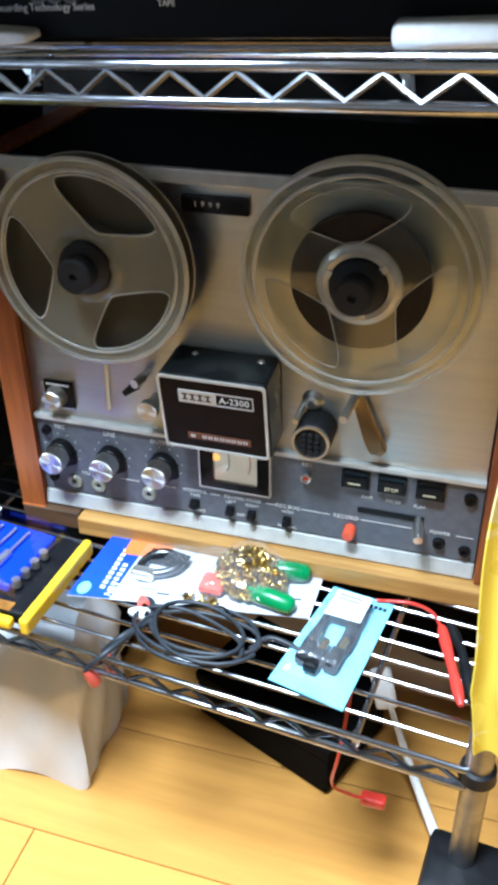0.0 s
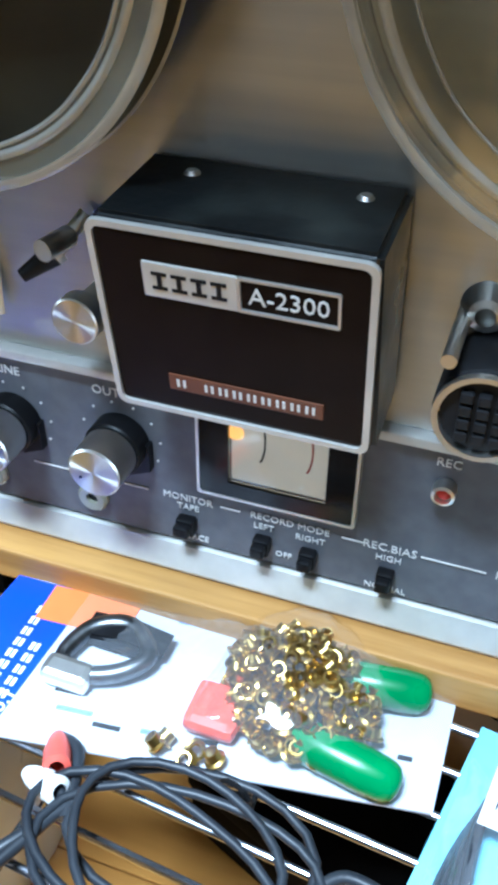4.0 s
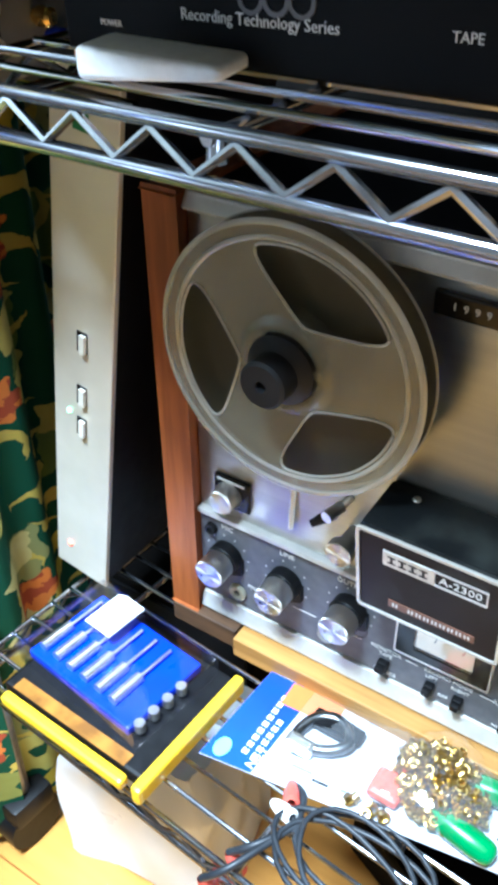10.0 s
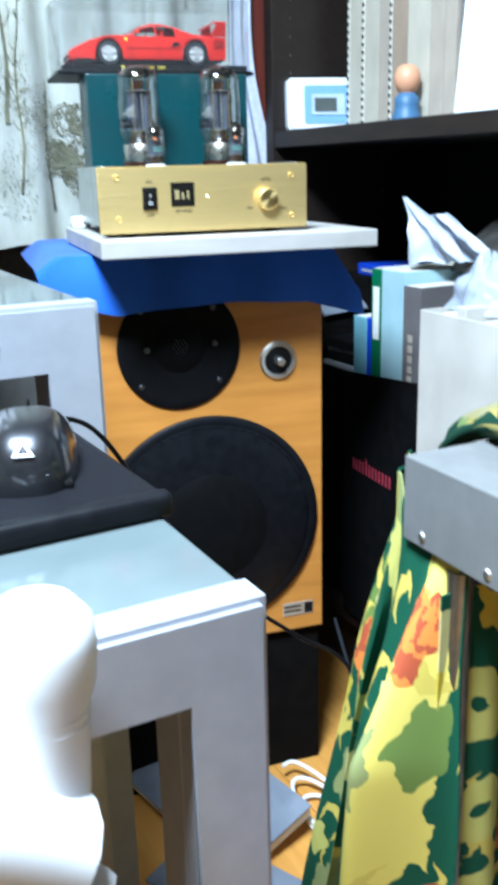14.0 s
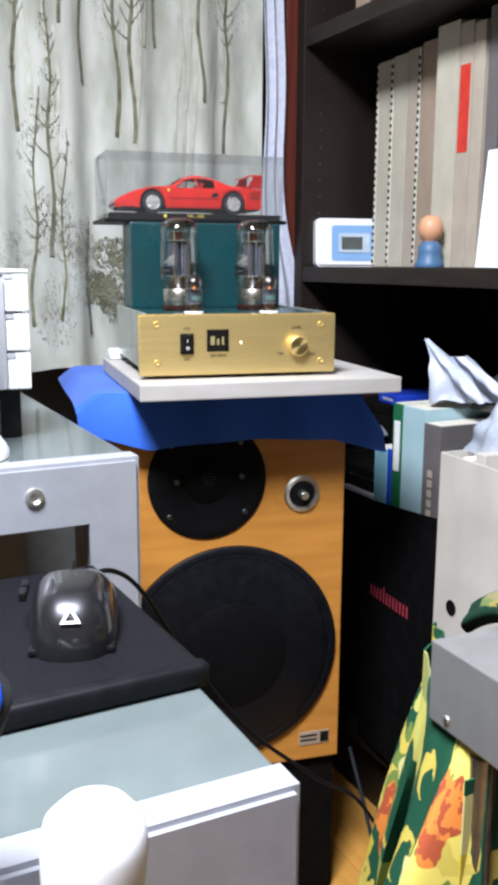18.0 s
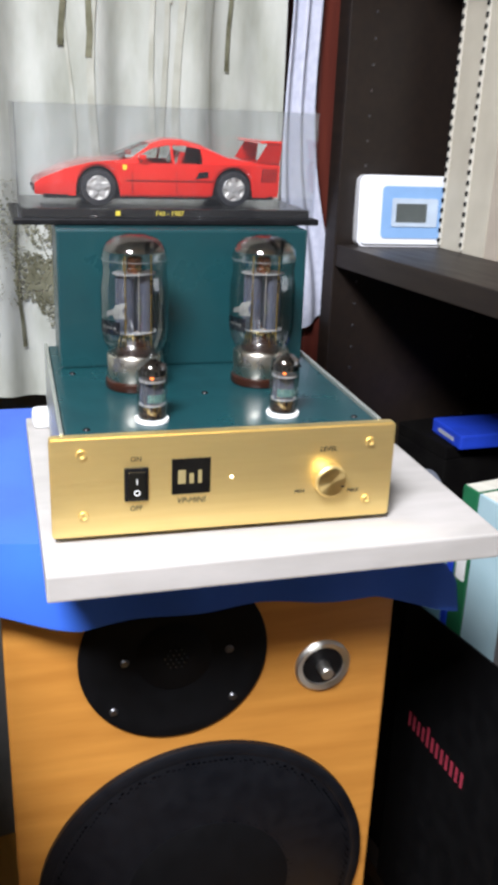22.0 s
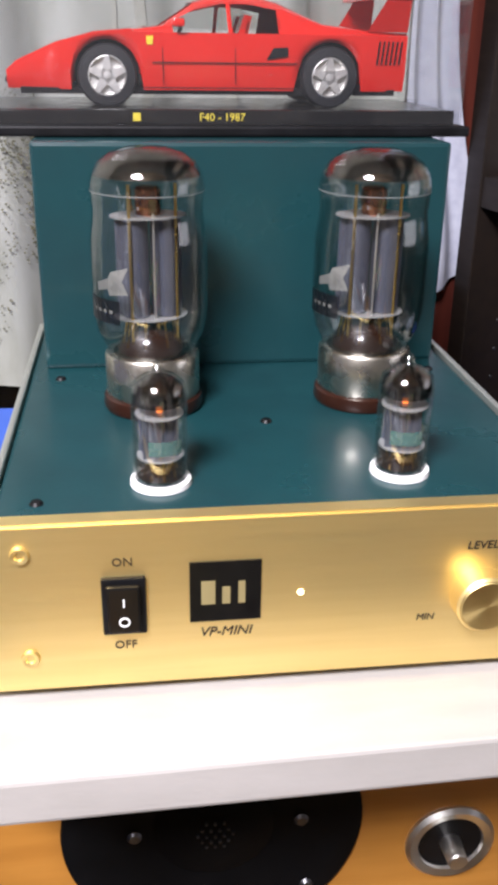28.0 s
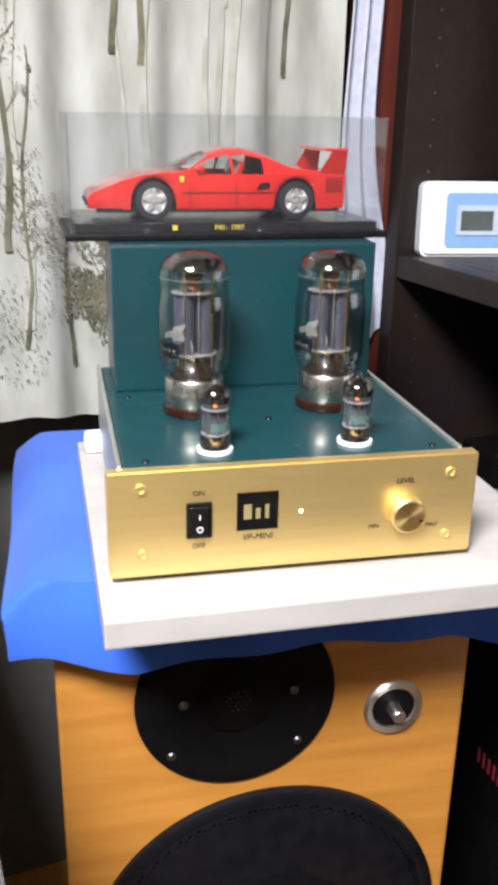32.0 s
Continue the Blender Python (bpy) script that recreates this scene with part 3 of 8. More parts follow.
# ---- wire rack ----
RACK = pose(0.035, 0.492, 0, 0, 0, -5)
RW, RD = 0.568, 0.36
rack = thing("wire_shelf_rack", RACK, "chrome wire shelving rack on black casters", "shelf rack")


def wire_shelf(z, name, w, tilt):
    """One shelf: two rails with a zigzag between them on all sides, wires along its length."""
    low, r = -0.0185, 0.003
    sh = part(name, tube(B(), [(0, 0, 0), (-w, 0, 0), (-w, RD, 0), (0, RD, 0)], r, 8, True), M_CHROME, rack, smooth=60)
    sh.matrix_local = pose(0, 0, z, 0, tilt, 0)
    part("lower_rail", tube(B(), [(0, 0, low), (-w, 0, low), (-w, RD, low), (0, RD, low)], r * 1.15, 8, True), M_CHROME, sh, smooth=60)
    for a, b, n in (((0, 0), (-w, 0), round(w / 0.04)), ((0, RD), (-w, RD), round(w / 0.04)), ((-w, 0), (-w, RD), 9), ((0, 0), (0, RD), 9)):
        pts = []
        for k in range(2 * n + 1):
            f = k / (2 * n)
            pts.append((a[0] + (b[0] - a[0]) * f, a[1] + (b[1] - a[1]) * f, low + 0.002 if k % 2 == 0 else -0.003))
        part("zigzag_wire", tube(B(), pts, 0.0021, 6), M_CHROME, sh, smooth=50)
    n = 17
    for k in range(1, n):
        y = RD * k / n
        part("deck_wire", tube(B(), [(0, y, 0.002), (-w, y, 0.002)], 0.0019, 6), M_CHROME, sh, smooth=60)
    for x in (-0.085, -0.3, -0.515):
        if x > -w:
            part("cross_wire", tube(B(), [(x, -0.001, -0.003), (x, RD, -0.003)], 0.0028, 6), M_CHROME, sh, smooth=60)
            part("wire_hook", tube(B(), [(x, 0.004, 0), (x, 0.004, -0.012)], [0.003, 0.004], 8), M_CHROME, sh, smooth=60)
    return sh


SH_LOW, SH_TOP, TIP = 0.314, 0.7985, -2.6
wire_shelf(SH_LOW, "lower_shelf", RW, 0)
wire_shelf(SH_TOP, "upper_shelf", 0.46, TIP)
M_POST = pbr("dull_chrome_post", (0.3, 0.3, 0.31), (0.22, 0.22, 0.23), 60, 0.34, 0.46, 1.0)
for x, y in ((0.008, 0.008), (-RW - 0.034, 0.03), (0.008, RD - 0.012), (-RW - 0.034, RD - 0.012)):
    right = x > -0.3
    p = part("post", cyl(B(), (x, y, 0.075), (x, y, SH_TOP + 0.006 if right else 0.734), 0.0105 if right else 0.009, seg=20), M_POST, rack, smooth=60)
    part("collar", lathe(B(), [(0.0105, -0.012), (0.0145, -0.011), (0.0135, 0.0), (0.0105, 0.001)], pose(x, y, SH_LOW), 20), M_BLACK, p, smooth=40)
    c = part("caster_fork", box(B(), x - 0.02, x + 0.02, y - 0.024, y + 0.024, 0.045, 0.075, 0.006), M_BLACK, rack, smooth=40)
    part("caster_wheel", cyl(B(), (x - 0.016, y, 0.031), (x + 0.016, y, 0.031), 0.031, seg=24), M_BLACK, c, smooth=40)
for y in (0.05, 0.12):
    part("side_bracket", tube(B(), [(-0.455, y, 0.7375), (-RW - 0.06, y, 0.7375)], 0.003, 8), M_CHROME, rack, "short chrome side bracket", smooth=60)
for y in (0.03, RD - 0.012):
    part("corner_strut", tube(B(), [(-RW - 0.034, y, SH_LOW - 0.004), (-RW, y, SH_LOW - 0.004)], 0.003, 6), M_CHROME, rack)
part("caster_bracket", box(B(), -0.02, 0.045, -0.03, 0.03, 0.0755, 0.2, 0.008), M_BLACK, rack, "black plastic caster bracket", smooth=40)
# added near-black sheet, stands in for the unlit space behind the rack
solo("rack_dark_backing", sheet(B(), lambda u, v: RACK @ V(-RW - 0.07 + u * (RW + 0.12), RD + 0.03 + 0.012 * math.sin(u * 22) + 0.005 * math.sin(u * 51), 0.03 + v * 1.1), 60, 10, 0.0015), M_CASE, "black sheet added behind the wire rack as deep shade", "cloth", smooth=60)

# ---- reel-to-reel tape deck ----
DECK = pose(-0.192, 0.684, 0.3385, 0, 0, 0)
HW, DH, DD = 0.211, 0.345, 0.2
deck = thing("reel_tape_deck", DECK, "vintage reel-to-reel tape deck with steel face and teak sides", "tape deck")
part("case", box(B(), -HW, HW, 0.006, DD, 0.004, DH - 0.004, 0.002), M_CASE, deck)
for s in (-1, 1):
    part("side_panel", box(B(), s * (HW + 0.001), s * (HW + 0.021), -0.012, DD, -0.001, DH, 0.003), M_TEAK, deck, "oiled teak side panel")
part("face_plate", box(B(), -HW, HW, 0.0, 0.006, 0.1035, DH - 0.011, 0.001), M_STEEL, deck, "brushed steel face plate")


def sloped(bm, above, back):
    """Lean the front face back over its upper half."""
    for v in bm.verts:
        if v.co.z > above and v.co.y < 0:
            v.co.y += back
    return bm


part("top_trim", sloped(box(B(), -HW, HW, -0.006, 0.004, DH - 0.011, DH, 0.002), DH - 0.005, 0.004), M_WHITETRIM, deck)
part("middle_trim", box(B(), -HW, HW, -0.006, 0.004, 0.099, 0.1035, 0.0012), M_WHITETRIM, deck)
ctrl = part("control_panel", box(B(), -HW, HW, -0.002, 0.004, 0.016, 0.099, 0.0008), M_GREYPANEL, deck, "dark grey painted control panel")
part("bottom_trim", sloped(box(B(), -HW, HW, -0.0075, 0.004, 0.0, 0.0145, 0.002), 0.007, 0.0035), M_WHITETRIM, deck)
counter = part("tape_counter", box(B(), -0.0485, 0.0065, -0.005, 0.0, 0.3125, 0.3265, 0.0015), M_BLACKGLOSS, deck, "black four digit tape counter window")
for k in range(4):
    text("counter_digit", "1999"[k], 0.0062, pose(-0.0365 + 0.0062 * k, -0.0052, 0.3195), M_WHITEINK, counter)

PY = -0.0024


def knob(u, v, name="volume_knob"):
    base = part(name, lathe(B(), [(0, 0.0), (0.0132, 0.0), (0.0132, 0.0092), (0.0124, 0.0102), (0.0114, 0.0102)], pose(u, PY, v, 90), 32), M_BLACK, deck, smooth=35)
    part("knob_skirt", prism(B(), [(u + 0.004, v - 0.0165), (u + 0.0145, v - 0.012), (u + 0.0145, v + 0.002), (u + 0.004, v + 0.002)], PY - 0.004, PY), M_BLACK, base)
    part("knob_cap", lathe(B(), [(0.0114, 0.0102), (0.0119, 0.0109), (0.0119, 0.0256), (0.0111, 0.0264), (0, 0.0264)], pose(u, PY, v, 90), 40), M_SPUN, base, "turned aluminium knob cap", smooth=30)
    part("knob_pointer", cyl(B(), (u - 0.006, PY - 0.0264, v - 0.003), (u - 0.006, PY - 0.0269, v - 0.003), 0.0006, seg=8), M_BLACK, base)
    for k in range(9):
        a = radians(215 - 250 * k / 8 + 10)
        part("scale_dot", cyl(B(), (u + 0.0185 * math.cos(a), PY, v + 0.0185 * math.sin(a)), (u + 0.0185 * math.cos(a), PY - 0.0004, v + 0.0185 * math.sin(a)), 0.0006, seg=8), M_WHITEINK, ctrl)
    return base


for u, v, w in ((-0.186, 0.0648, "MIC"), (-0.134, 0.0658, "LINE"), (-0.081, 0.068, "OUTPUT")):
    knob(u, v)
    text("scale_lettering", w, 0.0062, pose(u, PY - 0.0002, 0.091), M_WHITEINK, ctrl)
M_JACK = pbr("cream_jack_nut", (0.42, 0.42, 0.33), (0.34, 0.34, 0.26), 60, 0.35, None, 0.3)
for u, v in ((-0.177, 0.0305), (-0.151, 0.0305), (-0.098, 0.0305)):
    j = part("jack_socket", lathe(B(), [(0.003, 0.0), (0.003, 0.003), (0.0062, 0.0035), (0.0075, 0.002), (0.0075, 0)], pose(u, PY, v, 90), 24), M_JACK, deck, smooth=40)
    part("socket_hole", cyl(B(), (u, PY, v), (u, PY - 0.0008, v), 0.003, seg=16), M_BLACK, j)
for u, v, r in ((-0.2, 0.086, 0.0052), (-0.199, 0.032, 0.005), (0.2, 0.084, 0.006), (0.201, 0.028, 0.0055), (0.178, 0.032, 0.0058)):
    part("panel_bolt", lathe(B(), [(0, 0.002), (r * 0.45, 0.002), (r * 0.5, 0.004), (r * 0.85, 0.004), (r, 0.0)], pose(u, PY, v, 90), 20), M_BLACK, deck, smooth=40)
# level meter window
mt = part("meter_frame", ring_plate(B(), rrect(-0.0435, 0.0235, 0.053, 0.0985, 0.001, 1), rrect(-0.0305, 0.0115, 0.0605, 0.0985, 0.0005, 1), PY - 0.004, PY), M_BLACKGLOSS, deck, "black bevelled level meter frame")
part("frame_line", ring_plate(B(), rrect(-0.0445, 0.0245, 0.052, 0.0985, 0.001, 1), rrect(-0.0432, 0.0232, 0.0533, 0.0985, 0.001, 1), PY - 0.0044, PY - 0.0001), M_TRIM, mt)
M_METER = pbr("lit_meter_face", (0.75, 0.72, 0.66), (0.66, 0.63, 0.58), 30, 0.4, None, emit=(1.0, 0.86, 0.68), power=0.35)
M_GLOW = pbr("lamp_glow", (0.9, 0.5, 0.2), None, 20, 0.4, None, emit=(1.0, 0.48, 0.12), power=1.6)
mf = part("meter_face", box(B(), -0.030, 0.011, PY - 0.0006, PY, 0.061, 0.0985), M_METER, deck, "warm lit level meter scales")
for c in (-0.0195, 0.0005):
    part("meter_arc", tube(B(), [(c + 0.003 * math.cos(radians(a)) + 0.001, PY - 0.0009, 0.0835 + 0.011 * math.sin(radians(a))) for a in range(-70, 71, 14)], 0.00045, 5), M_BLACK if c < -0.01 else M_RED, mf)
part("meter_lamp", lathe(B(), [(0, 0.0012), (0.003, 0.001), (0.004, 0)], pose(-0.0285, PY - 0.0006, 0.0855, 90), 16), M_GLOW, mf)
part("meter_glass", box(B(), -0.0302, 0.0112, PY - 0.0028, PY - 0.002, 0.061, 0.0985), M_CLEAR, mt)
# switches, lettering
for u, v, w in ((-0.051, 0.0285, 0.0085), (-0.0155, 0.028, 0.0075), (0.0055, 0.027, 0.0075), (0.0395, 0.027, 0.0075)):
    s = part("slide_switch", box(B(), u - w / 2, u + w / 2, PY - 0.006, PY, v - 0.0035, v + 0.005, 0.0012), M_BLACK, deck)
    part("switch_cap", box(B(), u - w / 2 + 0.0006, u + w / 2 - 0.0006, PY - 0.0105, PY - 0.006, v - 0.001, v + 0.0045, 0.0012), M_BLACK, s)
for w, u, v, sz in (("MONITOR", -0.051, 0.0425, 0.0051), ("TAPE", -0.051, 0.0375, 0.0046), ("SOURCE", -0.05, 0.0205, 0.0046), ("RECORD MODE", -0.004, 0.0425, 0.005), ("LEFT", -0.0155, 0.037, 0.0046), ("RIGHT", 0.0055, 0.0365, 0.0046),
                    ("OFF", -0.006, 0.0235, 0.0044), ("REC.BIAS", 0.0395, 0.0425, 0.0058), ("HIGH", 0.0395, 0.0367, 0.0046), ("NORMAL", 0.0395, 0.0195, 0.0044), ("RECORD", 0.094, 0.0425, 0.0058), ("REC", 0.057, 0.0925, 0.0055),
                    ("FAST", 0.112, 0.068, 0.0046), ("PAUSE", 0.135, 0.068, 0.0046), ("PLAY", 0.158, 0.067, 0.0046), ("POWER", 0.178, 0.0425, 0.0052), ("MIC", -0.164, 0.0415, 0.0048), ("PHONES", -0.094, 0.0435, 0.0048)):
    text("panel_lettering", w, sz, pose(u, PY - 0.0002, v), M_WHITEINK, ctrl)
for a, b in ((-0.128, -0.108), (-0.082, -0.07), (-0.0355, -0.0265), (0.019, 0.0285), (0.0525, 0.079), (0.108, 0.153), (0.192, 0.207)):
    part("printed_line", box(B(), a, b, PY - 0.0004, PY, 0.0421, 0.0428), M_WHITEINK, ctrl)
led = part("record_lamp", lathe(B(), [(0.003, 0), (0.0045, 0), (0.0045, 0.006), (0.0033, 0.0065), (0.0033, 0.004), (0, 0.004)], pose(0.057, PY, 0.081, 90), 20), M_ALU, deck, smooth=35)
part("lamp_lens", lathe(B(), [(0, 0.0055), (0.002, 0.005), (0.003, 0.004)], pose(0.057, PY, 0.081, 90), 16), M_RED, led, smooth=50)
M_KEYMARK = pbr("cream_key_mark", (0.75, 0.68, 0.45), None, 60, 0.5)
for u, mark in ((0.101, 0), (0.133, 1), (0.166, 2)):
    k = part("transport_button", box(B(), u - 0.0125, u + 0.0125, PY - 0.0035, PY, 0.0775, 0.0955, 0.001), M_BLACKGLOSS, deck, "black transport key with cream marking")
    part("key_top", box(B(), u - 0.0105, u + 0.0105, PY - 0.006, PY - 0.0035, 0.0795, 0.0905, 0.0012), M_BLACK, k)
    if mark == 1:
        text("key_lettering", "STOP", 0.005, pose(u, PY - 0.0062, 0.084), M_KEYMARK, k)
    else:
        part("key_mark", box(B(), u - 0.006, u + 0.005, PY - 0.0064, PY - 0.006, 0.0835, 0.085), M_KEYMARK, k)
slot = part("lever_slot", box(B(), 0.104, 0.163, PY - 0.001, PY, 0.051, 0.0565, 0.0008), M_BLACK, deck)
part("play_lever", lathe(B(), [(0, 0.028), (0.0042, 0.0275), (0.0045, 0.01), (0.003, 0.0)], pose(0.158, PY, 0.054, 96, 0, 8), 20), M_ALU, slot, "chrome play lever", smooth=40)
part("record_button", lathe(B(), [(0, 0.0135), (0.0048, 0.0132), (0.0055, 0.012), (0.0055, 0)], pose(0.0985, PY, 0.0305, 90), 24), pbr("orange_red_button", (0.75, 0.1, 0.04), None, 50, 0.35), deck, "orange-red record button", smooth=35)
# speed selector, guides, pinch roller, arms
sp = part("speed_plate", box(B(), -0.196, -0.166, -0.003, 0.0, 0.1135, 0.1405, 0.001), M_BLACKGLOSS, deck)
part("speed_knob", lathe(B(), [(0, 0.0125), (0.0088, 0.0122), (0.0098, 0.011), (0.0102, 0.003), (0.011, 0.0)], pose(-0.1835, -0.003, 0.1255, 90), 16), M_SPUN, sp, "fluted aluminium speed knob", smooth=25)
part("speed_mark", box(B(), -0.193, -0.17, -0.0034, -0.003, 0.1365, 0.1385), M_WHITEINK, sp)
tl = part("tension_arm", tube(B(), [(-0.086, -0.004, 0.17), (-0.0905, -0.01, 0.163), (-0.0955, -0.012, 0.1565)], 0.0028, 10), M_ALU, deck, smooth=50)
part("arm_roller", cyl(B(), (-0.0905, -0.01, 0.163), (-0.0935, -0.024, 0.1625), 0.0042, 0.0042, 16), M_ALU, tl, smooth=40)
part("arm_ring", cyl(B(), (-0.0945, -0.0115, 0.1575), (-0.0962, -0.0132, 0.156), 0.0048, 0.0048, 18), M_ALU, tl, smooth=40)
part("arm_tip", cyl(B(), (-0.0962, -0.0132, 0.156), (-0.1058, -0.021, 0.1492), 0.0046, 0.0026, 18), M_BLACK, tl, "black conical arm tip", smooth=40)
part("tape_guide", lathe(B(), [(0.006, 0.0), (0.006, 0.018), (0.0095, 0.0185), (0.0095, 0.0255), (0.0088, 0.026), (0, 0.026)], pose(-0.083, 0, 0.137, 90), 28), M_SPUN, deck, "spun aluminium tape guide", smooth=30)
part("tape_post", cyl(B(), (-0.131, 0, 0.165), (-0.131, -0.004, 0.12), 0.002, seg=10), M_ALU, deck, smooth=30)
pr = part("pinch_roller", lathe(B(), [(0, 0.03), (0.014, 0.03), (0.0165, 0.028), (0.0165, 0.002), (0.012, 0.0)], pose(0.066, 0, 0.135, 90), 32), M_RUBBER, deck, "black rubber pinch roller with chrome cap", smooth=35)
part("roller_cap", ring_plate(B(), [(0.066 + 0.016 * math.cos(a * math.pi / 16), 0.135 + 0.016 * math.sin(a * math.pi / 16)) for a in range(32)], [(0.066 + 0.0138 * math.cos(a * math.pi / 16), 0.135 + 0.0142 * math.sin(a * math.pi / 16)) for a in range(32)], -0.033, -0.03), M_ALU, pr)
for k in range(-1, 2):
    for q in range(4):
        part("roller_rib", box(B(), 0.066 + k * 0.0056 - 0.0021, 0.066 + k * 0.0056 + 0.0021, -0.0335, -0.03, 0.1255 + q * 0.005, 0.1292 + q * 0.005, 0.0008), M_RUBBER, pr)
part("capstan", cyl(B(), (0.053, 0, 0.155), (0.053, -0.034, 0.155), 0.0026, seg=16), M_ALU, deck, smooth=30)
part("capstan_bush", lathe(B(), [(0.0035, 0.008), (0.006, 0.007), (0.0095, 0.0)], pose(0.06, 0, 0.158, 90), 20), M_ALU, deck, smooth=40)
ta = part("take_up_arm", prism(B(), [(0.094, 0.172), (0.103, 0.174), (0.126, 0.124), (0.122, 0.1185), (0.113, 0.1195), (0.108, 0.128)], -0.012, -0.004, bev=0.001), pbr("amber_chrome_arm", (0.5, 0.4, 0.26), (0.4, 0.3, 0.18), 30, 0.18, 0.3, 1.0), deck, "polished tape tension arm")
part("arm_pin", cyl(B(), (0.097, -0.008, 0.17), (0.094, -0.042, 0.168), 0.004, 0.0035, 16), M_ALU, ta, smooth=40)
# head cover
hc = B()
f = [(-0.0635, 0.1125), (0.0335, 0.1125), (0.0315, 0.191), (-0.061, 0.191)]
vs0 = [hc.verts.new((x, -0.0325 - (z - 0.1125) * 0.16, z)) for x, z in f]
vs1 = [hc.verts.new((x * 0.985, 0.0, z + (0.004 if z > 0.15 else 0.004))) for x, z in f]
hc.faces.new(vs0)
hc.faces.new(vs1[::-1])
for k in range(4):
    hc.faces.new((vs0[k], vs0[(k + 1) % 4], vs1[(k + 1) % 4], vs1[k]))
bmesh.ops.bevel(hc, geom=hc.edges[:], offset=0.0022, segments=3, affect="EDGES")
M_COVER = pbr("worn_black_enamel", (0.009, 0.011, 0.012), (0.045, 0.052, 0.046), 26, 0.24, 0.5, 0.0, 0.15, 260, stain=0.25, detail=9, lo=0.5, hi=0.8)
cover = part("head_cover", hc, M_COVER, deck, "black enamelled head cover with white edge line", smooth=40)
FACE = pose(0, -0.0325, 0.1125, 9.1, 0, 0)
HF = part("cover_face", box(B(), -0.0605, 0.0295, -0.0012, 0.0, 0.0025, 0.0755, 0.0015), pbr("brown_black_face", (0.008, 0.004, 0.003), (0.011, 0.006, 0.004), 60, 0.35, 0.45, spec=0.1), cover)
HF.matrix_local = FACE
fr = part("edge_line", ring_plate(B(), rrect(-0.0625, 0.0315, 0.0005, 0.0778, 0.004), rrect(-0.0603, 0.0292, 0.0027, 0.0756, 0.0028), -0.0019, 0.0), M_WHITETRIM, cover, "worn white edge line")
fr.matrix_local = FACE
pl1 = part("badge_plate", box(B(), -0.0445, -0.0125, -0.0022, -0.001, 0.0525, 0.0655, 0.0004), M_WHITETRIM, HF, "white badge plate")
for k in range(4):
    for a, b, c, d in ((0.0, 0.0052, 0.0, 0.0012), (0.0, 0.0052, 0.0053, 0.0065), (0.0018, 0.0034, 0.0012, 0.0053)):
        part("badge_bar", box(B(), -0.0412 + k * 0.0067 + a, -0.0412 + k * 0.0067 + b, -0.0025, -0.0022, 0.0558 + c, 0.0558 + d), M_BLACK, pl1)
pl2 = part("model_plate", ring_plate(B(), rrect(-0.0125, 0.0205, 0.0525, 0.0655, 0.0005, 1), rrect(-0.0116, 0.0196, 0.0534, 0.0646, 0.0003, 1), -0.0022, -0.001), M_TRIM, HF)
text("model_lettering", "A-2300", 0.0088, pose(0.004, -0.0018, 0.0588), M_WHITEINK, pl2)
tp = part("name_tape", box(B(), -0.0405, 0.0155, -0.0018, -0.0008, 0.0125, 0.0195, 0.0003), pbr("brown_embossed_tape", (0.16, 0.055, 0.025), (0.12, 0.04, 0.018), 80, 0.35), HF, "brown embossed label tape with worn marks")
for k in range(10):
    if k != 1:
        for a in (0.0, 0.0023):
            part("tape_mark", box(B(), -0.0375 + k * 0.0052 + a, -0.0375 + k * 0.0052 + a + 0.0011, -0.0021, -0.0018, 0.0143, 0.0178, 0.0002), M_WHITEINK, tp)
for u in (-0.04, 0.018):
    part("cover_screw", lathe(B(), [(0, 0.0012), (0.002, 0.0012), (0.003, 0.0)], pose(u, -0.012, 0.1938), 16), M_ALU, cover, smooth=40)


# ---- reels on the deck ----
def window(a0, half, r0, r1):
    """A reel window's outline: a rounded triangle, narrow at the hub, with an arc along the rim."""
    pts = [(r0, -0.16), (r0, 0.16)] + [(r1, f) for f in (1.0, 0.5, 0.0, -0.5, -1.0)]
    pts = [(r * math.cos(radians(a0 + half * f)), r * math.sin(radians(a0 + half * f))) for r, f in pts]
    for _ in range(3):
        nxt = []
        for p, q in zip(pts, pts[1:] + pts[:1]):
            nxt += [(p[0] * 0.78 + q[0] * 0.22, p[1] * 0.78 + q[1] * 0.22), (p[0] * 0.22 + q[0] * 0.78, p[1] * 0.22 + q[1] * 0.78)]
        pts = nxt
    return pts


def flange(R, y0, y1, windows, spin):
    """A reel flange as a disc with three rounded windows, between y0 and y1."""
    bm = B()
    loops = [[(r * math.cos(2 * math.pi * k / n), r * math.sin(2 * math.pi * k / n)) for k in range(n)] for r, n in ((R, 120), (0.0225, 48))]
    if windows:
        loops += [window(spin + 60 + 120 * k, 43, 0.031, 0.0735) for k in range(3)]
    front, back, edges = [], [], []
    for pts in loops:
        a = [bm.verts.new((x, y0, z)) for x, z in pts]
        front.append(a)
        edges += [bm.edges.new((a[k], a[(k + 1) % len(a)])) for k in range(len(a))]
    fill = bmesh.ops.triangle_fill(bm, use_beauty=True, edges=edges)
    faces = [f for f in fill["geom"] if isinstance(f, bmesh.types.BMFace)]
    twin = {v: bm.verts.new((v.co.x, y1, v.co.z)) for v in bm.verts[:]}
    for f in faces:
        bm.faces.new([twin[v] for v in reversed(f.verts)])
    for a in front:
        for k in range(len(a)):
            u, w = a[k], a[(k + 1) % len(a)]
            bm.faces.new((u, w, twin[w], twin[u]))
    return bm


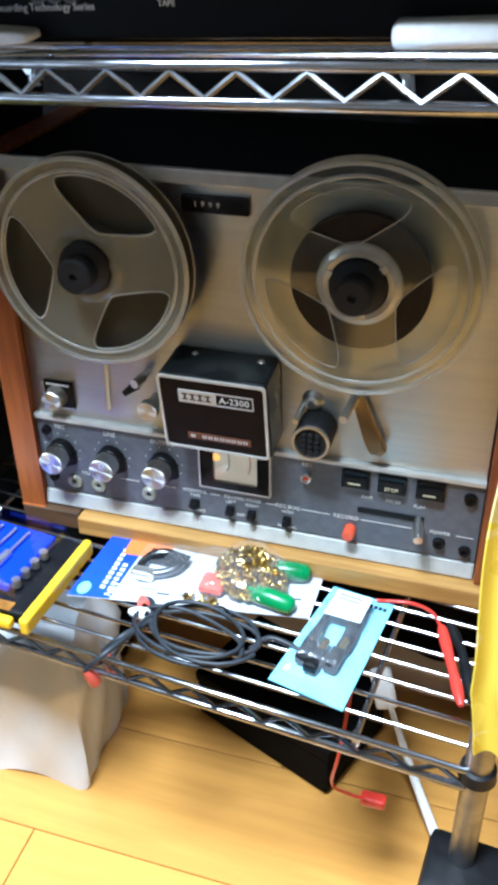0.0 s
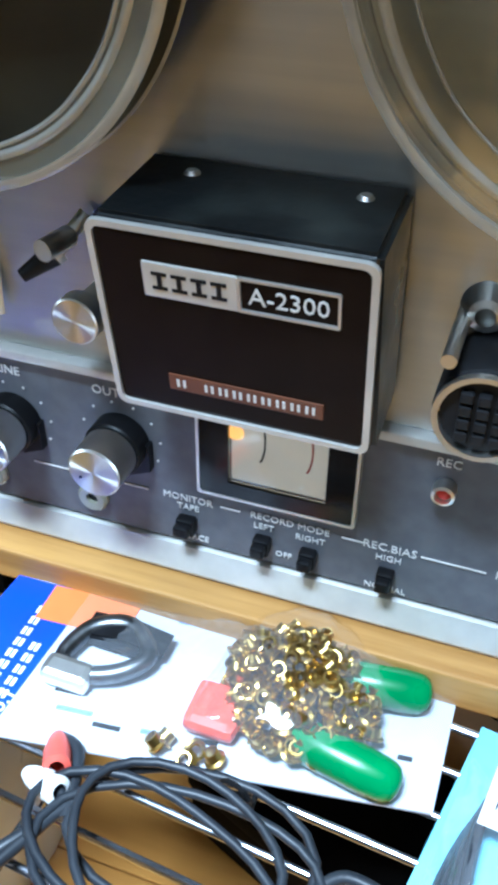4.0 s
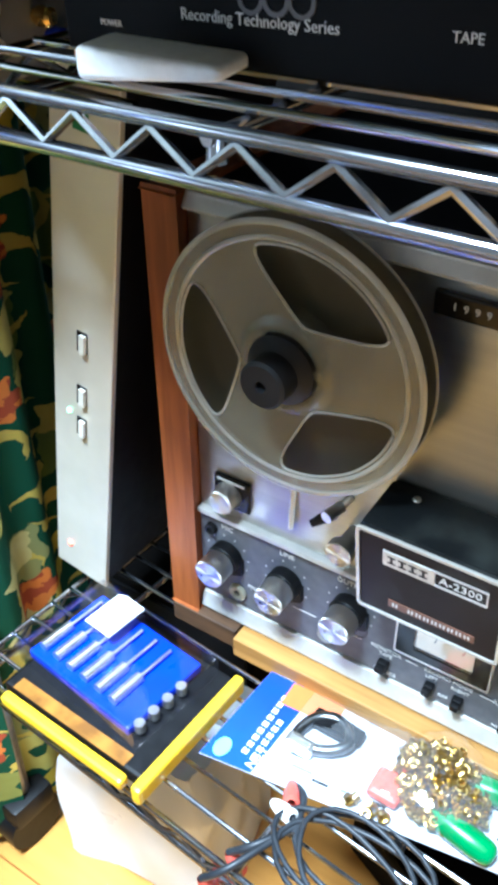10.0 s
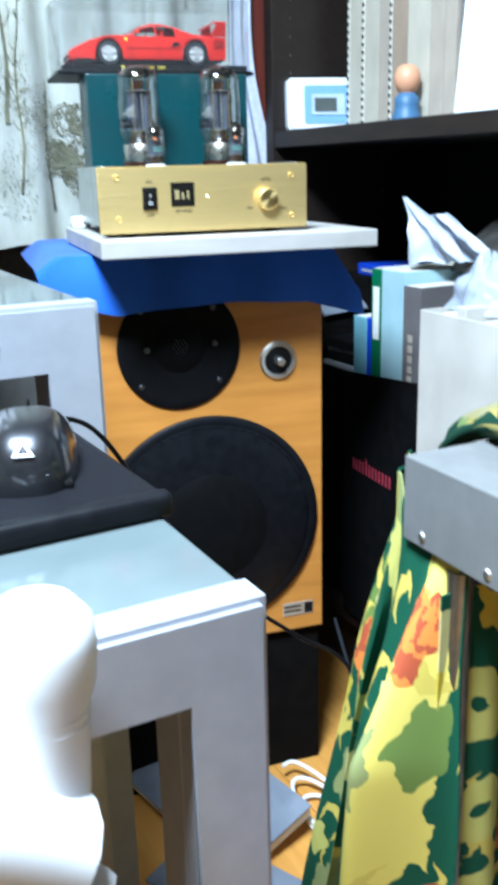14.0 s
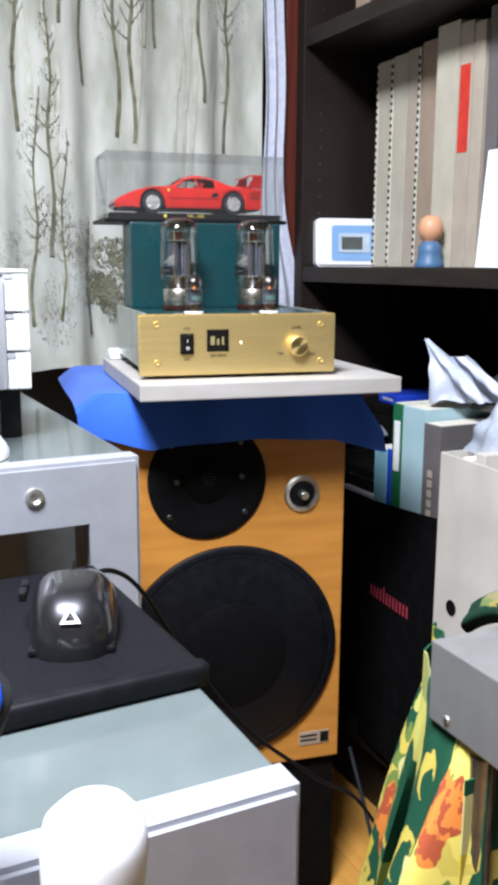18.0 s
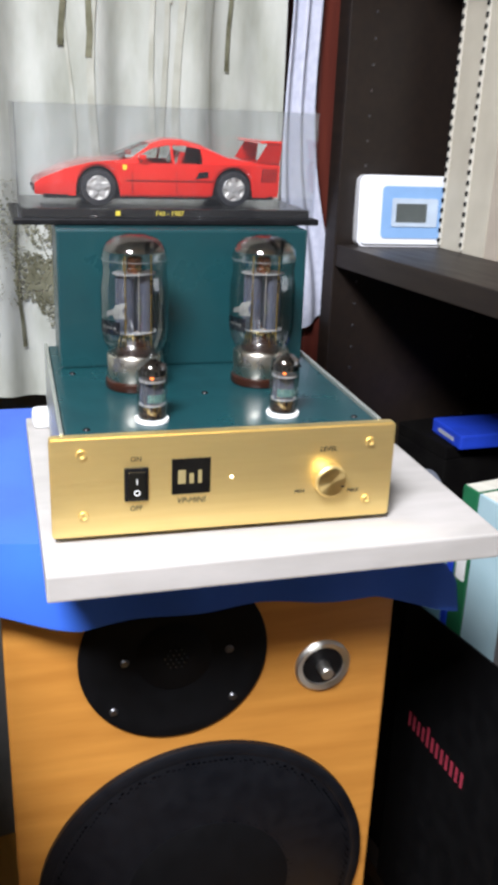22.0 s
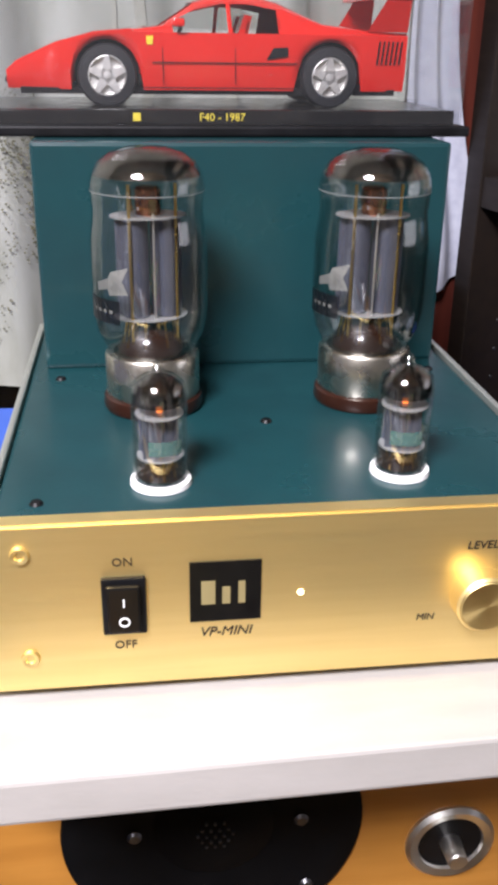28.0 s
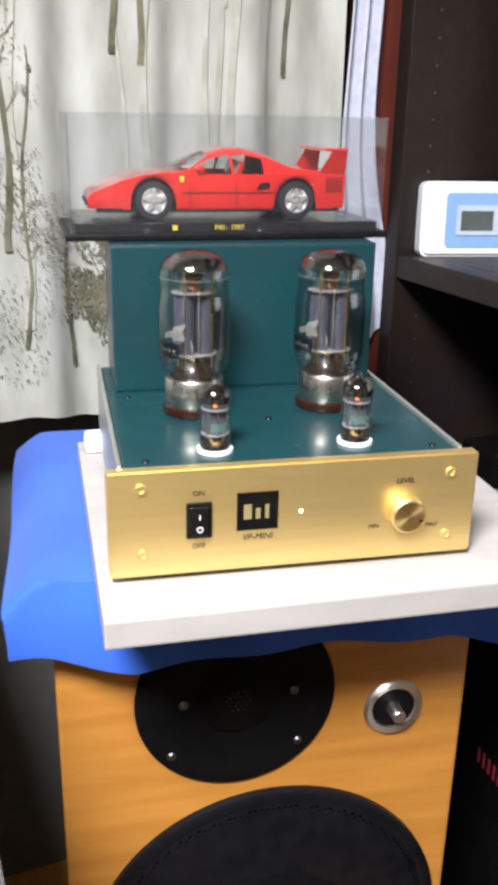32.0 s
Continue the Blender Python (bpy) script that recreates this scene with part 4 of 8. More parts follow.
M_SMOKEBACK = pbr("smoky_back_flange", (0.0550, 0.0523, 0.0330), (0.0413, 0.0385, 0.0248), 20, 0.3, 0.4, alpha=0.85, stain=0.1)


M_CLEARBEAD = pbr("polished_reel_edge", (0.7, 0.69, 0.62), None, 40, 0.08, 0.15, alpha=0.55, spec=1.0, coat=0.8)
M_REELCLEAR = clear("reel_acrylic", (0.93, 0.93, 0.89), 0.08, 0.1, 30, 0.05, 0.022)


def reel(m, R, spin, milky, tape_r):
    nm = "empty tape reel of milky plastic with three windows" if milky else "clear plastic tape reel with a little dark tape"
    r = thing("tape_reel", m, nm, "tape reel", "reels on the deck")
    mat = M_SMOKE if milky else M_REELCLEAR
    part("front_flange", flange(R, -0.0155, -0.014, True, spin), mat, r, smooth=30)
    for k in range(3):
        part("window_bead", tube(B(), [(x, -0.0158, z) for x, z in window(spin + 60 + 120 * k, 43, 0.031, 0.0735)], 0.0009 if milky else 0.0005, 6, True), M_CLEARBEAD, r, "clear bead round the window", smooth=60)
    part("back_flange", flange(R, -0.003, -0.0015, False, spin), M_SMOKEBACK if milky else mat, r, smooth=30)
    for y in (-0.0158, -0.0015):
        part("rim", lathe(B(), [(R - 0.0026, -0.0012), (R, -0.001), (R + 0.0008, 0.0), (R, 0.001), (R - 0.0026, 0.0012), (R - 0.0026, -0.0012)], pose(0, y, 0, 90), 96), M_CLEARBEAD, r, "polished rim", smooth=60)
    part("rim_step", lathe(B(), [(R - 0.0115, 0.0), (R - 0.0105, 0.0012), (R - 0.0095, 0.0012), (R - 0.0085, 0.0)], pose(0, -0.0156, 0, 90), 96), M_CLEARBEAD, r, "moulded step inside the rim", smooth=60)
    hubmat = M_SMOKE if milky else pbr("clear_hub", (0.72, 0.72, 0.69), (0.55, 0.55, 0.52), 40, 0.12, 0.25, 0.3, alpha=0.7)
    part("hub", lathe(B(), [(0.024, 0.0005), (0.0325, 0.0005), (0.0325, 0.0135), (0.0305, 0.0155), (0.0285, 0.0165), (0.0265, 0.0185), (0.0225, 0.018), (0.0225, 0.0005)], pose(0, 0, 0, 90), 60), hubmat, r, smooth=40)
    for k in range(3):
        a = radians(spin + 120 * k)
        part("hub_key", box(B(), -0.003, 0.003, -0.0195, -0.0165, 0.016, 0.027, 0.001), hubmat, r).matrix_local = pose(0, 0, 0, 0, -math.degrees(a) + 90, 0)
    if tape_r:
        part("tape_pack", lathe(B(), [(0.0327, 0.0035), (tape_r, 0.0035), (tape_r, 0.0118), (0.0327, 0.0118), (0.0327, 0.0035)], pose(0, 0, 0, 90), 72), M_TAPE, r, "wound dark brown tape", smooth=40)
    cap = part("spindle_cap", lathe(B(), [(0.0215, 0.006), (0.0215, 0.021), (0.0185, 0.0235), (0.0145, 0.026), (0.0145, 0.039), (0.0128, 0.041), (0.0035, 0.041), (0.003, 0.037), (0, 0.037)], pose(0, 0, 0, 90), 48), M_RUBBER, r, "black rubber reel retainer", smooth=35)
    return r


reel(DECK @ pose(-0.1185, -0.021, 0.2725), 0.0855, 8, True, 0.0)
reel(DECK @ pose(0.0985, -0.0145, 0.2775), 0.0905, 40, False, 0.053)
for u, v in ((-0.115, 0.2735), (0.0985, 0.2775)):
    part("reel_table", lathe(B(), [(0, 0.013), (0.03, 0.013), (0.032, 0.01), (0.032, 0)], pose(u, 0, v, 90), 40), M_RUBBER, deck, smooth=40)
solo("deck_board", box(B(), -0.362, 0.03, 0.662, 0.86, 0.3185, 0.3375, 0.0015), M_PINE, "pale wooden board under the tape deck", "board")
solo("wood_offcut", box(B(), -0.425, -0.364, 0.668, 0.84, 0.3185, 0.3372, 0.0015), pbr("dark_wood_offcut", (0.09, 0.045, 0.02), (0.05, 0.025, 0.012), 20, 0.6, None, 0, 0.2, 60, stretch=(1, 6, 6)), "dark brown wood offcut beside the deck board", "board")

# ---- things on the lower shelf ----
ST = SH_LOW + 0.0042
M_YELLOW = pbr("yellow_plastic", (0.78, 0.5, 0.02), (0.7, 0.44, 0.015), 40, 0.35)
M_BLUEPL = pbr("blue_plastic", (0.01, 0.045, 0.62), (0.008, 0.035, 0.5), 40, 0.25, 0.35)
M_CARDWHITE = pbr("white_card", (0.74, 0.75, 0.76), (0.69, 0.7, 0.72), 30, 0.5, None, 0, 0.05, 200)
M_CARDBLUE = pbr("royal_blue_card", (0.012, 0.06, 0.55), (0.012, 0.05, 0.45), 30, 0.4)
M_PACKCARD = pbr("pale_grey_blue_card", (0.5, 0.53, 0.6), (0.45, 0.48, 0.55), 30, 0.5, None, 0, 0.05, 200)
M_EYELET = pbr("dull_brass", (0.56, 0.4, 0.13), (0.4, 0.27, 0.08), 50, 0.24, 0.4, 1.0)
M_CARDORANGE = pbr("orange_card", (0.75, 0.2, 0.05), (0.66, 0.16, 0.04), 30, 0.45)
M_SKYCARD = pbr("sky_blue_card", (0.21, 0.53, 0.68), (0.18, 0.48, 0.64), 30, 0.45)
M_FILM = clear("thin_clear_film", (0.97, 0.975, 0.985), 0.07, 0.45, 45, 0.05, 0.055)
M_BAGFILM = pbr("cloudy_plastic_bag", (0.84, 0.87, 0.9), (0.74, 0.78, 0.82), 12, 0.25, 0.4, alpha=0.8, bump=0.8, bscale=24)
M_LID = clear("clear_lid_plastic", (0.96, 0.96, 0.98), 0.05, 0.2, 25, 0.045)
M_LOOSEBAG = pbr("thin_clear_bag", (0.6, 0.66, 0.78), (0.45, 0.5, 0.6), 14, 0.2, 0.35, alpha=0.55, spec=0.9, bump=0.8, bscale=24)
M_CABLE = pbr("dark_grey_cable", (0.012, 0.014, 0.018), (0.02, 0.023, 0.028), 60, 0.45, spec=0.4)
M_PINK = pbr("coral_plug_sleeve", (0.62, 0.1, 0.07), (0.55, 0.08, 0.055), 40, 0.5)

# tool tray with screwdriver case
TRAY = pose(-0.41, 0.588, ST, 0, 0, -3)
tray = thing("tool_tray", TRAY, "black tool tray edged with yellow rails", "tool tray")
part("tray", box(B(), -0.072, 0.068, -0.055, 0.05, 0.0, 0.014, 0.003), M_BLACK, tray)
part("yellow_rail", box(B(), 0.066, 0.0745, -0.066, 0.052, 0.002, 0.0185, 0.003), M_YELLOW, tray, "yellow side rail")
part("front_rail", box(B(), -0.066, 0.056, -0.0655, -0.0565, 0.002, 0.012, 0.003), M_YELLOW, tray)
part("label_strip", box(B(), -0.062, 0.05, -0.0545, -0.044, 0.014, 0.0146), pbr("brown_label", (0.3, 0.13, 0.02), (0.15, 0.06, 0.01), 60, 0.4), tray)
CASE = TRAY @ pose(-0.012, 0.006, 0.0145, 0, 0, -4)
cs = thing("screwdriver_case", CASE, "blue screwdriver case with clear lid and steel drivers", "tool case")
part("case_base", box(B(), -0.058, 0.052, -0.038, 0.038, 0.0, 0.009, 0.002), M_BLUEPL, cs)
for b in ((-0.062, 0.064, -0.044, -0.0428, 0.0, 0.019), (-0.062, 0.064, 0.0428, 0.044, 0.0, 0.019), (-0.062, -0.0608, -0.0428, 0.0428, 0, 0.019), (0.0628, 0.064, -0.0428, 0.0428, 0, 0.019), (-0.062, 0.064, -0.044, 0.044, 0.019, 0.0202)):
    part("lid_wall" if b[4] < 0.01 else "lid_top", box(B(), *b), M_LID, cs, "clear plastic lid")
for k in range(6):
    x = -0.05 + k * 0.0155
    d = part("driver_handle", cyl(B(), (x, -0.03, 0.012), (x, -0.002, 0.012), 0.0042, seg=12), M_ALU, cs, smooth=40)
    part("driver_blade", cyl(B(), (x, -0.002, 0.012), (x, 0.03, 0.012), 0.0014, seg=8), M_ALU, d, smooth=40)
for k in range(4):
    part("bit", cyl(B(), (0.056, -0.03 + k * 0.014, 0.004), (0.056, -0.03 + k * 0.014, 0.012), 0.0042, seg=12), M_ALU, cs, smooth=40)
part("paper_slip", prism(B(), [(-0.04, 0.0), (-0.012, 0.0), (-0.01, 0.004), (-0.03, 0.005)], 0.004, 0.04, pose(0, 0, 0.0195)), M_WHITEINK, cs)

# eyelet tool pack
CARD = pose(-0.221, 0.628, ST + 0.002, 0.6, 1.2, 0)
pack = thing("eyelet_tool_pack", CARD, "carded punch tool with green handles under clear film", "tool pack")
cardpts = [(-0.109, -0.055), (0.108, -0.018), (0.108, 0.047), (-0.104, 0.033)]


def plate(bm, pts, z0, z1):
    """An outline in x, y between two heights."""
    a = [bm.verts.new((x, y, z0)) for x, y in pts]
    b = [bm.verts.new((x, y, z1)) for x, y in pts]
    bm.faces.new(a[::-1])
    bm.faces.new(b)
    n = len(pts)
    for k in range(n):
        bm.faces.new((a[k], a[(k + 1) % n], b[(k + 1) % n], b[k]))
    return bm


card = part("card", plate(B(), cardpts, 0.0, 0.0012), M_PACKCARD, pack, "white printed backing card")
part("blue_panel", plate(B(), [(-0.1088, -0.0548), (-0.070, -0.0482), (-0.066, 0.0345), (-0.1038, 0.0328)], 0.0012, 0.0015), M_CARDBLUE, card, "blue title panel")
part("orange_panel", plate(B(), [(-0.083, 0.012), (-0.04, 0.0155), (-0.04, 0.0365), (-0.0835, 0.033)], 0.0016, 0.0019), M_CARDORANGE, card)
for row, n, x in ((0, 9, -0.0845), (1, 6, -0.0765)):
    for k in range(n):
        for q in (0.0, 0.0028):
            part("title_bar", plate(B(), [(x + q * 0.9, -0.038 + k * 0.0066), (x + q * 0.9 + 0.0016, -0.0378 + k * 0.0066), (x + q * 0.9 + 0.0016, -0.0335 + k * 0.0066), (x + q * 0.9, -0.0337 + k * 0.0066)], 0.0015, 0.0017), M_WHITEINK, card)
text("title_lettering", "No.1", 0.0095, pose(-0.0725, -0.036, 0.0017, -90, 0, 0) @ pose(0, 0, 0, 0, -84, 0), M_WHITEINK, card)
part("oval_mark", plate(B(), [(-0.098 + 0.006 * math.cos(a * 0.5236), -0.042 + 0.0085 * math.sin(a * 0.5236)) for a in range(12)], 0.0015, 0.0017), M_SKYCARD, card)
for k, (x, y, w) in enumerate(((-0.055, -0.02, 0.012), (-0.05, -0.028, 0.016), (-0.032, -0.03, 0.012), (-0.012, -0.026, 0.013), (0.01, -0.022, 0.01), (-0.02, 0.033, 0.026), (0.075, 0.034, 0.02), (0.03, 0.036, 0.02), (0.09, 0.0, 0.006))):
    part("print_bar", plate(B(), [(x, y), (x + w, y + w * 0.12), (x + w, y + w * 0.12 + 0.0024), (x, y + 0.0024)], 0.0012, 0.0014), pbr("grey_blue_print", (0.15, 0.22, 0.45), None, 40, 0.5) if k % 2 else M_BLACK, card)
pl_ = part("punch_head", tube(B(), spline([(-0.058, -0.006, 0.006), (-0.052, 0.012, 0.008), (-0.036, 0.018, 0.009), (-0.022, 0.006, 0.009), (-0.03, -0.006, 0.008), (-0.046, -0.012, 0.007)], 6, True), 0.0042, 8, True), pbr("gunmetal", (0.07, 0.075, 0.08), (0.2, 0.2, 0.2), 60, 0.3, 0.4, 1.0), pack, "dark steel punch jaw", smooth=50)
part("punch_tip", box(B(), -0.062, -0.04, -0.02, -0.008, 0.003, 0.012, 0.003), M_ALU, pl_)
part("punch_block", prism(B(), [(-0.058, 0.002), (-0.02, 0.002), (-0.016, 0.009), (-0.034, 0.012), (-0.055, 0.009)], 0.006, 0.02, bev=0.0015), M_BLACK, pl_, "black plastic punch block")
for a, b, c in (((-0.02, 0.004, 0.008), (0.044, -0.008, 0.009), (0.094, -0.016, 0.008)), ((-0.02, 0.012, 0.008), (0.056, 0.024, 0.009), (0.097, 0.03, 0.008))):
    arm = part("tool_arm", tube(B(), spline([(b[0] - 0.012, b[1] + 0.002, b[2]), b], 6), 0.0035, 8), M_ALU, pl_, smooth=50)
    g = part("green_grip", tube(B(), spline([(b[0] + 0.0, b[1], b[2]), ((b[0] + c[0]) / 2, (b[1] + c[1]) / 2 - 0.002, b[2] + 0.002), c], 8), [0.004, 0.0065, 0.0078, 0.0084, 0.0088, 0.009, 0.009, 0.009, 0.009, 0.009, 0.0092, 0.0092, 0.009, 0.0088, 0.0083, 0.007, 0.0035], 12), M_GREEN, arm, "green plastic grip", smooth=60)
part("red_insert", box(B(), 0.004, 0.027, -0.021, 0.002, 0.004, 0.013, 0.004), pbr("coral_red_plastic", (0.7, 0.1, 0.06), (0.6, 0.08, 0.05), 120, 0.35), pack, "coral red plastic insert")
eye = B()
lathe(eye, [(0.0021, 0.0), (0.0034, 0.0003), (0.0036, 0.0008), (0.0026, 0.0014), (0.0024, 0.0042), (0.0018, 0.0042), (0.0017, 0.001), (0.0021, 0.0)], None, 12)
first = part("brass_eyelet", eye, M_EYELET, pack, "", 50)
rg = random.Random(3)
for k in range(230):
    a, q = rg.uniform(0, 6.283), math.sqrt(rg.random())
    x, y = 0.046 + 0.034 * q * math.cos(a) - 0.004 * math.sin(a), 0.012 + 0.031 * q * math.sin(a)
    z = 0.006 + 0.02 * (1 - q * q) * rg.uniform(0.55, 1.0)
    if k > 224:
        x, y, z = rg.uniform(-0.002, 0.032), rg.uniform(-0.034, -0.024), 0.003
    again(first, pose(x, y, z + 0.002, rg.uniform(-65, 65), rg.uniform(-65, 65), rg.uniform(0, 360)) @ Matrix.Diagonal((1.32, 1.32, 1.32, 1)), pack)
part("eyelet_bag", sheet(B(), lambda u, v: V(0.046 + (u - 0.5) * 0.086 * (1 - 0.35 * v) - 0.004, -0.026 + 0.082 * v, 0.004 + 0.03 * math.sin(math.pi * u) ** 0.6 * math.sin(math.pi * min(0.999, 0.12 + 0.86 * v)) ** 0.6 + 0.0025 * noise.noise((u * 7, v * 7, 1.5))), 30, 30), M_LID, pack, "small clear bag of eyelets", smooth=60)
first.matrix_local = pose(0.034, 0.006, 0.018, 30, 20, 0)
cover_ = B()


def film(u, v):
    u = 0.18 + 0.82 * u
    ax, ay = cardpts[0][0] + (cardpts[1][0] - cardpts[0][0]) * u, cardpts[0][1] + (cardpts[1][1] - cardpts[0][1]) * u
    bx, by = cardpts[3][0] + (cardpts[2][0] - cardpts[3][0]) * u, cardpts[3][1] + (cardpts[2][1] - cardpts[3][1]) * u
    x, y = ax + (bx - ax) * v, ay + (by - ay) * v
    e = min(1, 6 * min(u - 0.2 if u > 0.2 else 0, 1 - u, v, 1 - v))
    z = 0.0022 + max(0, e) * (0.014 + 0.004 * noise.noise((x * 60, y * 60, 3)) + 0.0022 * noise.noise((x * 170, y * 150, 7)) + 0.012 * math.exp(-((x - 0.042) ** 2 + (y - 0.01) ** 2) / 0.0012))
    return V(x, y, z)


sheet(cover_, film, 60, 30)
part("clear_film", cover_, M_FILM, pack, "crumpled clear film", smooth=60)

# sky blue card pack
BC = pose(-0.0865, 0.5835, ST + 0.003, -2, 0, -10)
bp_ = thing("cable_pack", BC, "sky blue card holding coiled black audio leads", "cable pack")
bcard = part("card", plate(B(), [(-0.03, -0.062), (0.036, -0.066), (0.0315, 0.069), (-0.0265, 0.068)], 0, 0.0012), M_SKYCARD, bp_, "sky blue backing card")
part("hang_hole", cyl(B(), (0.003, 0.059, 0.0012), (0.003, 0.059, 0.0016), 0.003, seg=16), M_BLACK, bcard)
part("price_label", plate(B(), [(-0.014, 0.014), (0.018, 0.016), (0.0165, 0.05), (-0.0145, 0.048)], 0.017, 0.0174), M_CARDWHITE, bp_, "white price label with barcode")
for k in range(14):
    part("barcode_bar", plate(B(), [(-0.01 + k * 0.0017, 0.022), (-0.0093 + k * 0.0017, 0.022), (-0.0093 + k * 0.0017, 0.030), (-0.01 + k * 0.0017, 0.030)], 0.0174, 0.0177), M_BLACK, bp_)
for k in range(2):
    part("label_bar", plate(B(), [(-0.011, 0.037 + k * 0.005), (0.01, 0.037 + k * 0.005), (0.01, 0.0395 + k * 0.005), (-0.011, 0.0395 + k * 0.005)], 0.0174, 0.0176), pbr("grey_print", (0.2, 0.2, 0.25), None, 40, 0.6), bp_)
for k in range(4):
    part("title_bar", plate(B(), [(0.012 + k * 0.0042, 0.056), (0.0152 + k * 0.0042, 0.056), (0.0152 + k * 0.0042, 0.0605), (0.012 + k * 0.0042, 0.0605)], 0.0012, 0.0015), M_BLACK, bcard)
for k in range(5):
    part("lead_loop", tube(B(), spline([(-0.018 + 0.002 * k, -0.02 + 0.003 * k, 0.005 + 0.002 * k), (-0.012, 0.03, 0.006 + 0.002 * k), (0.012 - 0.002 * k, 0.032, 0.006), (0.017 - 0.002 * k, -0.01, 0.005 + 0.001 * k), (0.0, -0.03 + 0.002 * k, 0.006)], 6, True), 0.0022, 6, True), M_CABLE, bp_, smooth=60)
for x, y in ((-0.012, -0.028), (-0.002, -0.034), (0.012, -0.026)):
    pg = part("plug", box(B(), x - 0.006, x + 0.006, y - 0.012, y + 0.012, 0.004, 0.014, 0.003), M_BLACK, bp_)
    part("plug_pin", cyl(B(), (x, y + 0.012, 0.009), (x, y + 0.026, 0.009), 0.0035, seg=12), M_BRASS, pg, smooth=40)
part("blister", sheet(B(), lambda u, v: V(-0.025 + 0.052 * u, -0.05 + 0.1 * v, 0.002 + 0.0145 * min(1, 5 * min(u, 1 - u, v * 1.2, (1 - v) * 1.2)) + 0.001 * math.sin(u * 30 + v * 20)), 24, 36), M_FILM, bp_, "clear plastic blister", smooth=60)

# coiled audio cable
coil = thing("audio_cable", pose(-0.197, 0.556, ST), "coiled dark grey audio cable with coral plug ends", "cable")
pts = []
for k in range(4 * 24):
    a = 2 * math.pi * k / 24
    r = 1 + 0.2 * math.sin(k * 0.21) + 0.09 * math.sin(k * 0.57)
    pts.append((0.046 * r * math.cos(a) + 0.012 * math.sin(k * 0.07), 0.029 * r * math.sin(a) + 0.006 * math.sin(k * 0.11), 0.004 + 0.00011 * k + 0.003 * math.sin(a * 0.5) ** 2))
part("lead", tube(B(), pts, 0.0019, 8), M_CABLE, coil, smooth=60)
part("lead_tail", tube(B(), spline([pts[0], (0.06, 0.016, 0.006), (0.09, 0.008, 0.004), (0.1, -0.012, 0.004)], 8), 0.0025, 8), M_CABLE, coil, smooth=60)
part("cable_tie", tube(B(), [(0.012 + 0.007 * math.cos(a * 0.524), 0.028 + 0.001 * a, 0.007 + 0.008 * math.sin(a * 0.524)) for a in range(12)], 0.0012, 6, True), M_BLACK, coil)
for k, (x, y, mat) in enumerate(((-0.066, 0.033, M_PINK), (-0.069, 0.014, M_WHITEINK), (-0.078, -0.026, M_PINK), (-0.083, -0.05, M_PINK))):
    c = part("plug_sleeve", lathe(B(), [(0.0028, 0.0), (0.0042, 0.004), (0.0056, 0.012), (0.0056, 0.021), (0.003, 0.022)], pose(x, y, 0.004 - (0.012 if k > 1 else 0), 68 if k < 2 else 160, 0, 30 + k * 40), 16), mat, coil, "coral plug sleeve" if mat is M_PINK else "white plug sleeve", smooth=50)
    part("plug_lead", tube(B(), spline([(x, y, 0.004 - (0.012 if k > 1 else 0)), (x * 0.8, y * 0.8, 0.008), (-0.044, 0.0 + 0.004 * k, 0.008)], 8), 0.0026, 8), M_CABLE, c, smooth=60)

# test leads
tl_ = thing("test_lead", Matrix(), "red and black test leads with crocodile clips", "test lead")
part("red_wire", tube(B(), spline([(-0.06, 0.645, ST + 0.004), (-0.03, 0.648, ST + 0.006), (-0.01, 0.635, ST + 0.012), (0.0, 0.618, ST + 0.012)], 8), 0.0016, 6), M_RED, tl_, smooth=60)
part("red_probe", tube(B(), spline([(0.0, 0.62, ST + 0.012), (0.014, 0.575, ST + 0.012), (0.025, 0.54, ST + 0.01)], 6), [0.003, 0.0045, 0.005, 0.005, 0.0045, 0.004, 0.004, 0.004, 0.0048, 0.005, 0.0042, 0.0035, 0.0022], 10), M_RED, tl_, "red probe", smooth=60)
part("black_probe", tube(B(), spline([(0.006, 0.63, ST + 0.006), (0.02, 0.6, ST + 0.006), (0.032, 0.55, ST + 0.006)], 6), [0.003, 0.0045, 0.005, 0.005, 0.0045, 0.004, 0.004, 0.004, 0.0048, 0.005, 0.0042, 0.0035, 0.0022], 10), M_BLACK, tl_, "black probe", smooth=60)
part("hanging_wire", tube(B(), spline([(-0.062, 0.56, ST + 0.003), (-0.066, 0.535, 0.25), (-0.073, 0.545, 0.19), (-0.06, 0.56, 0.16), (-0.045, 0.565, 0.152)], 8), 0.0016, 6), M_RED, tl_, smooth=60)
part("crocodile_clip", box(B(), -0.05, -0.026, 0.5655, 0.5775, 0.139, 0.149, 0.003), M_RED, tl_, "red crocodile clip").rotation_euler = (0, 0, 0)

# under the shelf
bb_ = thing("black_box", pose(-0.165, 0.755, 0, 0, 0, -22), "matt black equipment box with a lid on the floor", "box")
part("body", box(B(), -0.095, 0.095, -0.06, 0.06, 0.004, 0.058, 0.004), M_CASE, bb_, smooth=40)
part("lid", box(B(), -0.0965, 0.0965, -0.0615, 0.0615, 0.0585, 0.075, 0.004), M_CASE, bb_, smooth=40)
for x in (-0.08, 0.08):
    for y in (-0.045, 0.045):
        part("rubber_foot", cyl(B(), (x, y, 0.0), (x, y, 0.0045), 0.008, seg=14), M_RUBBER, bb_)
bag = B()


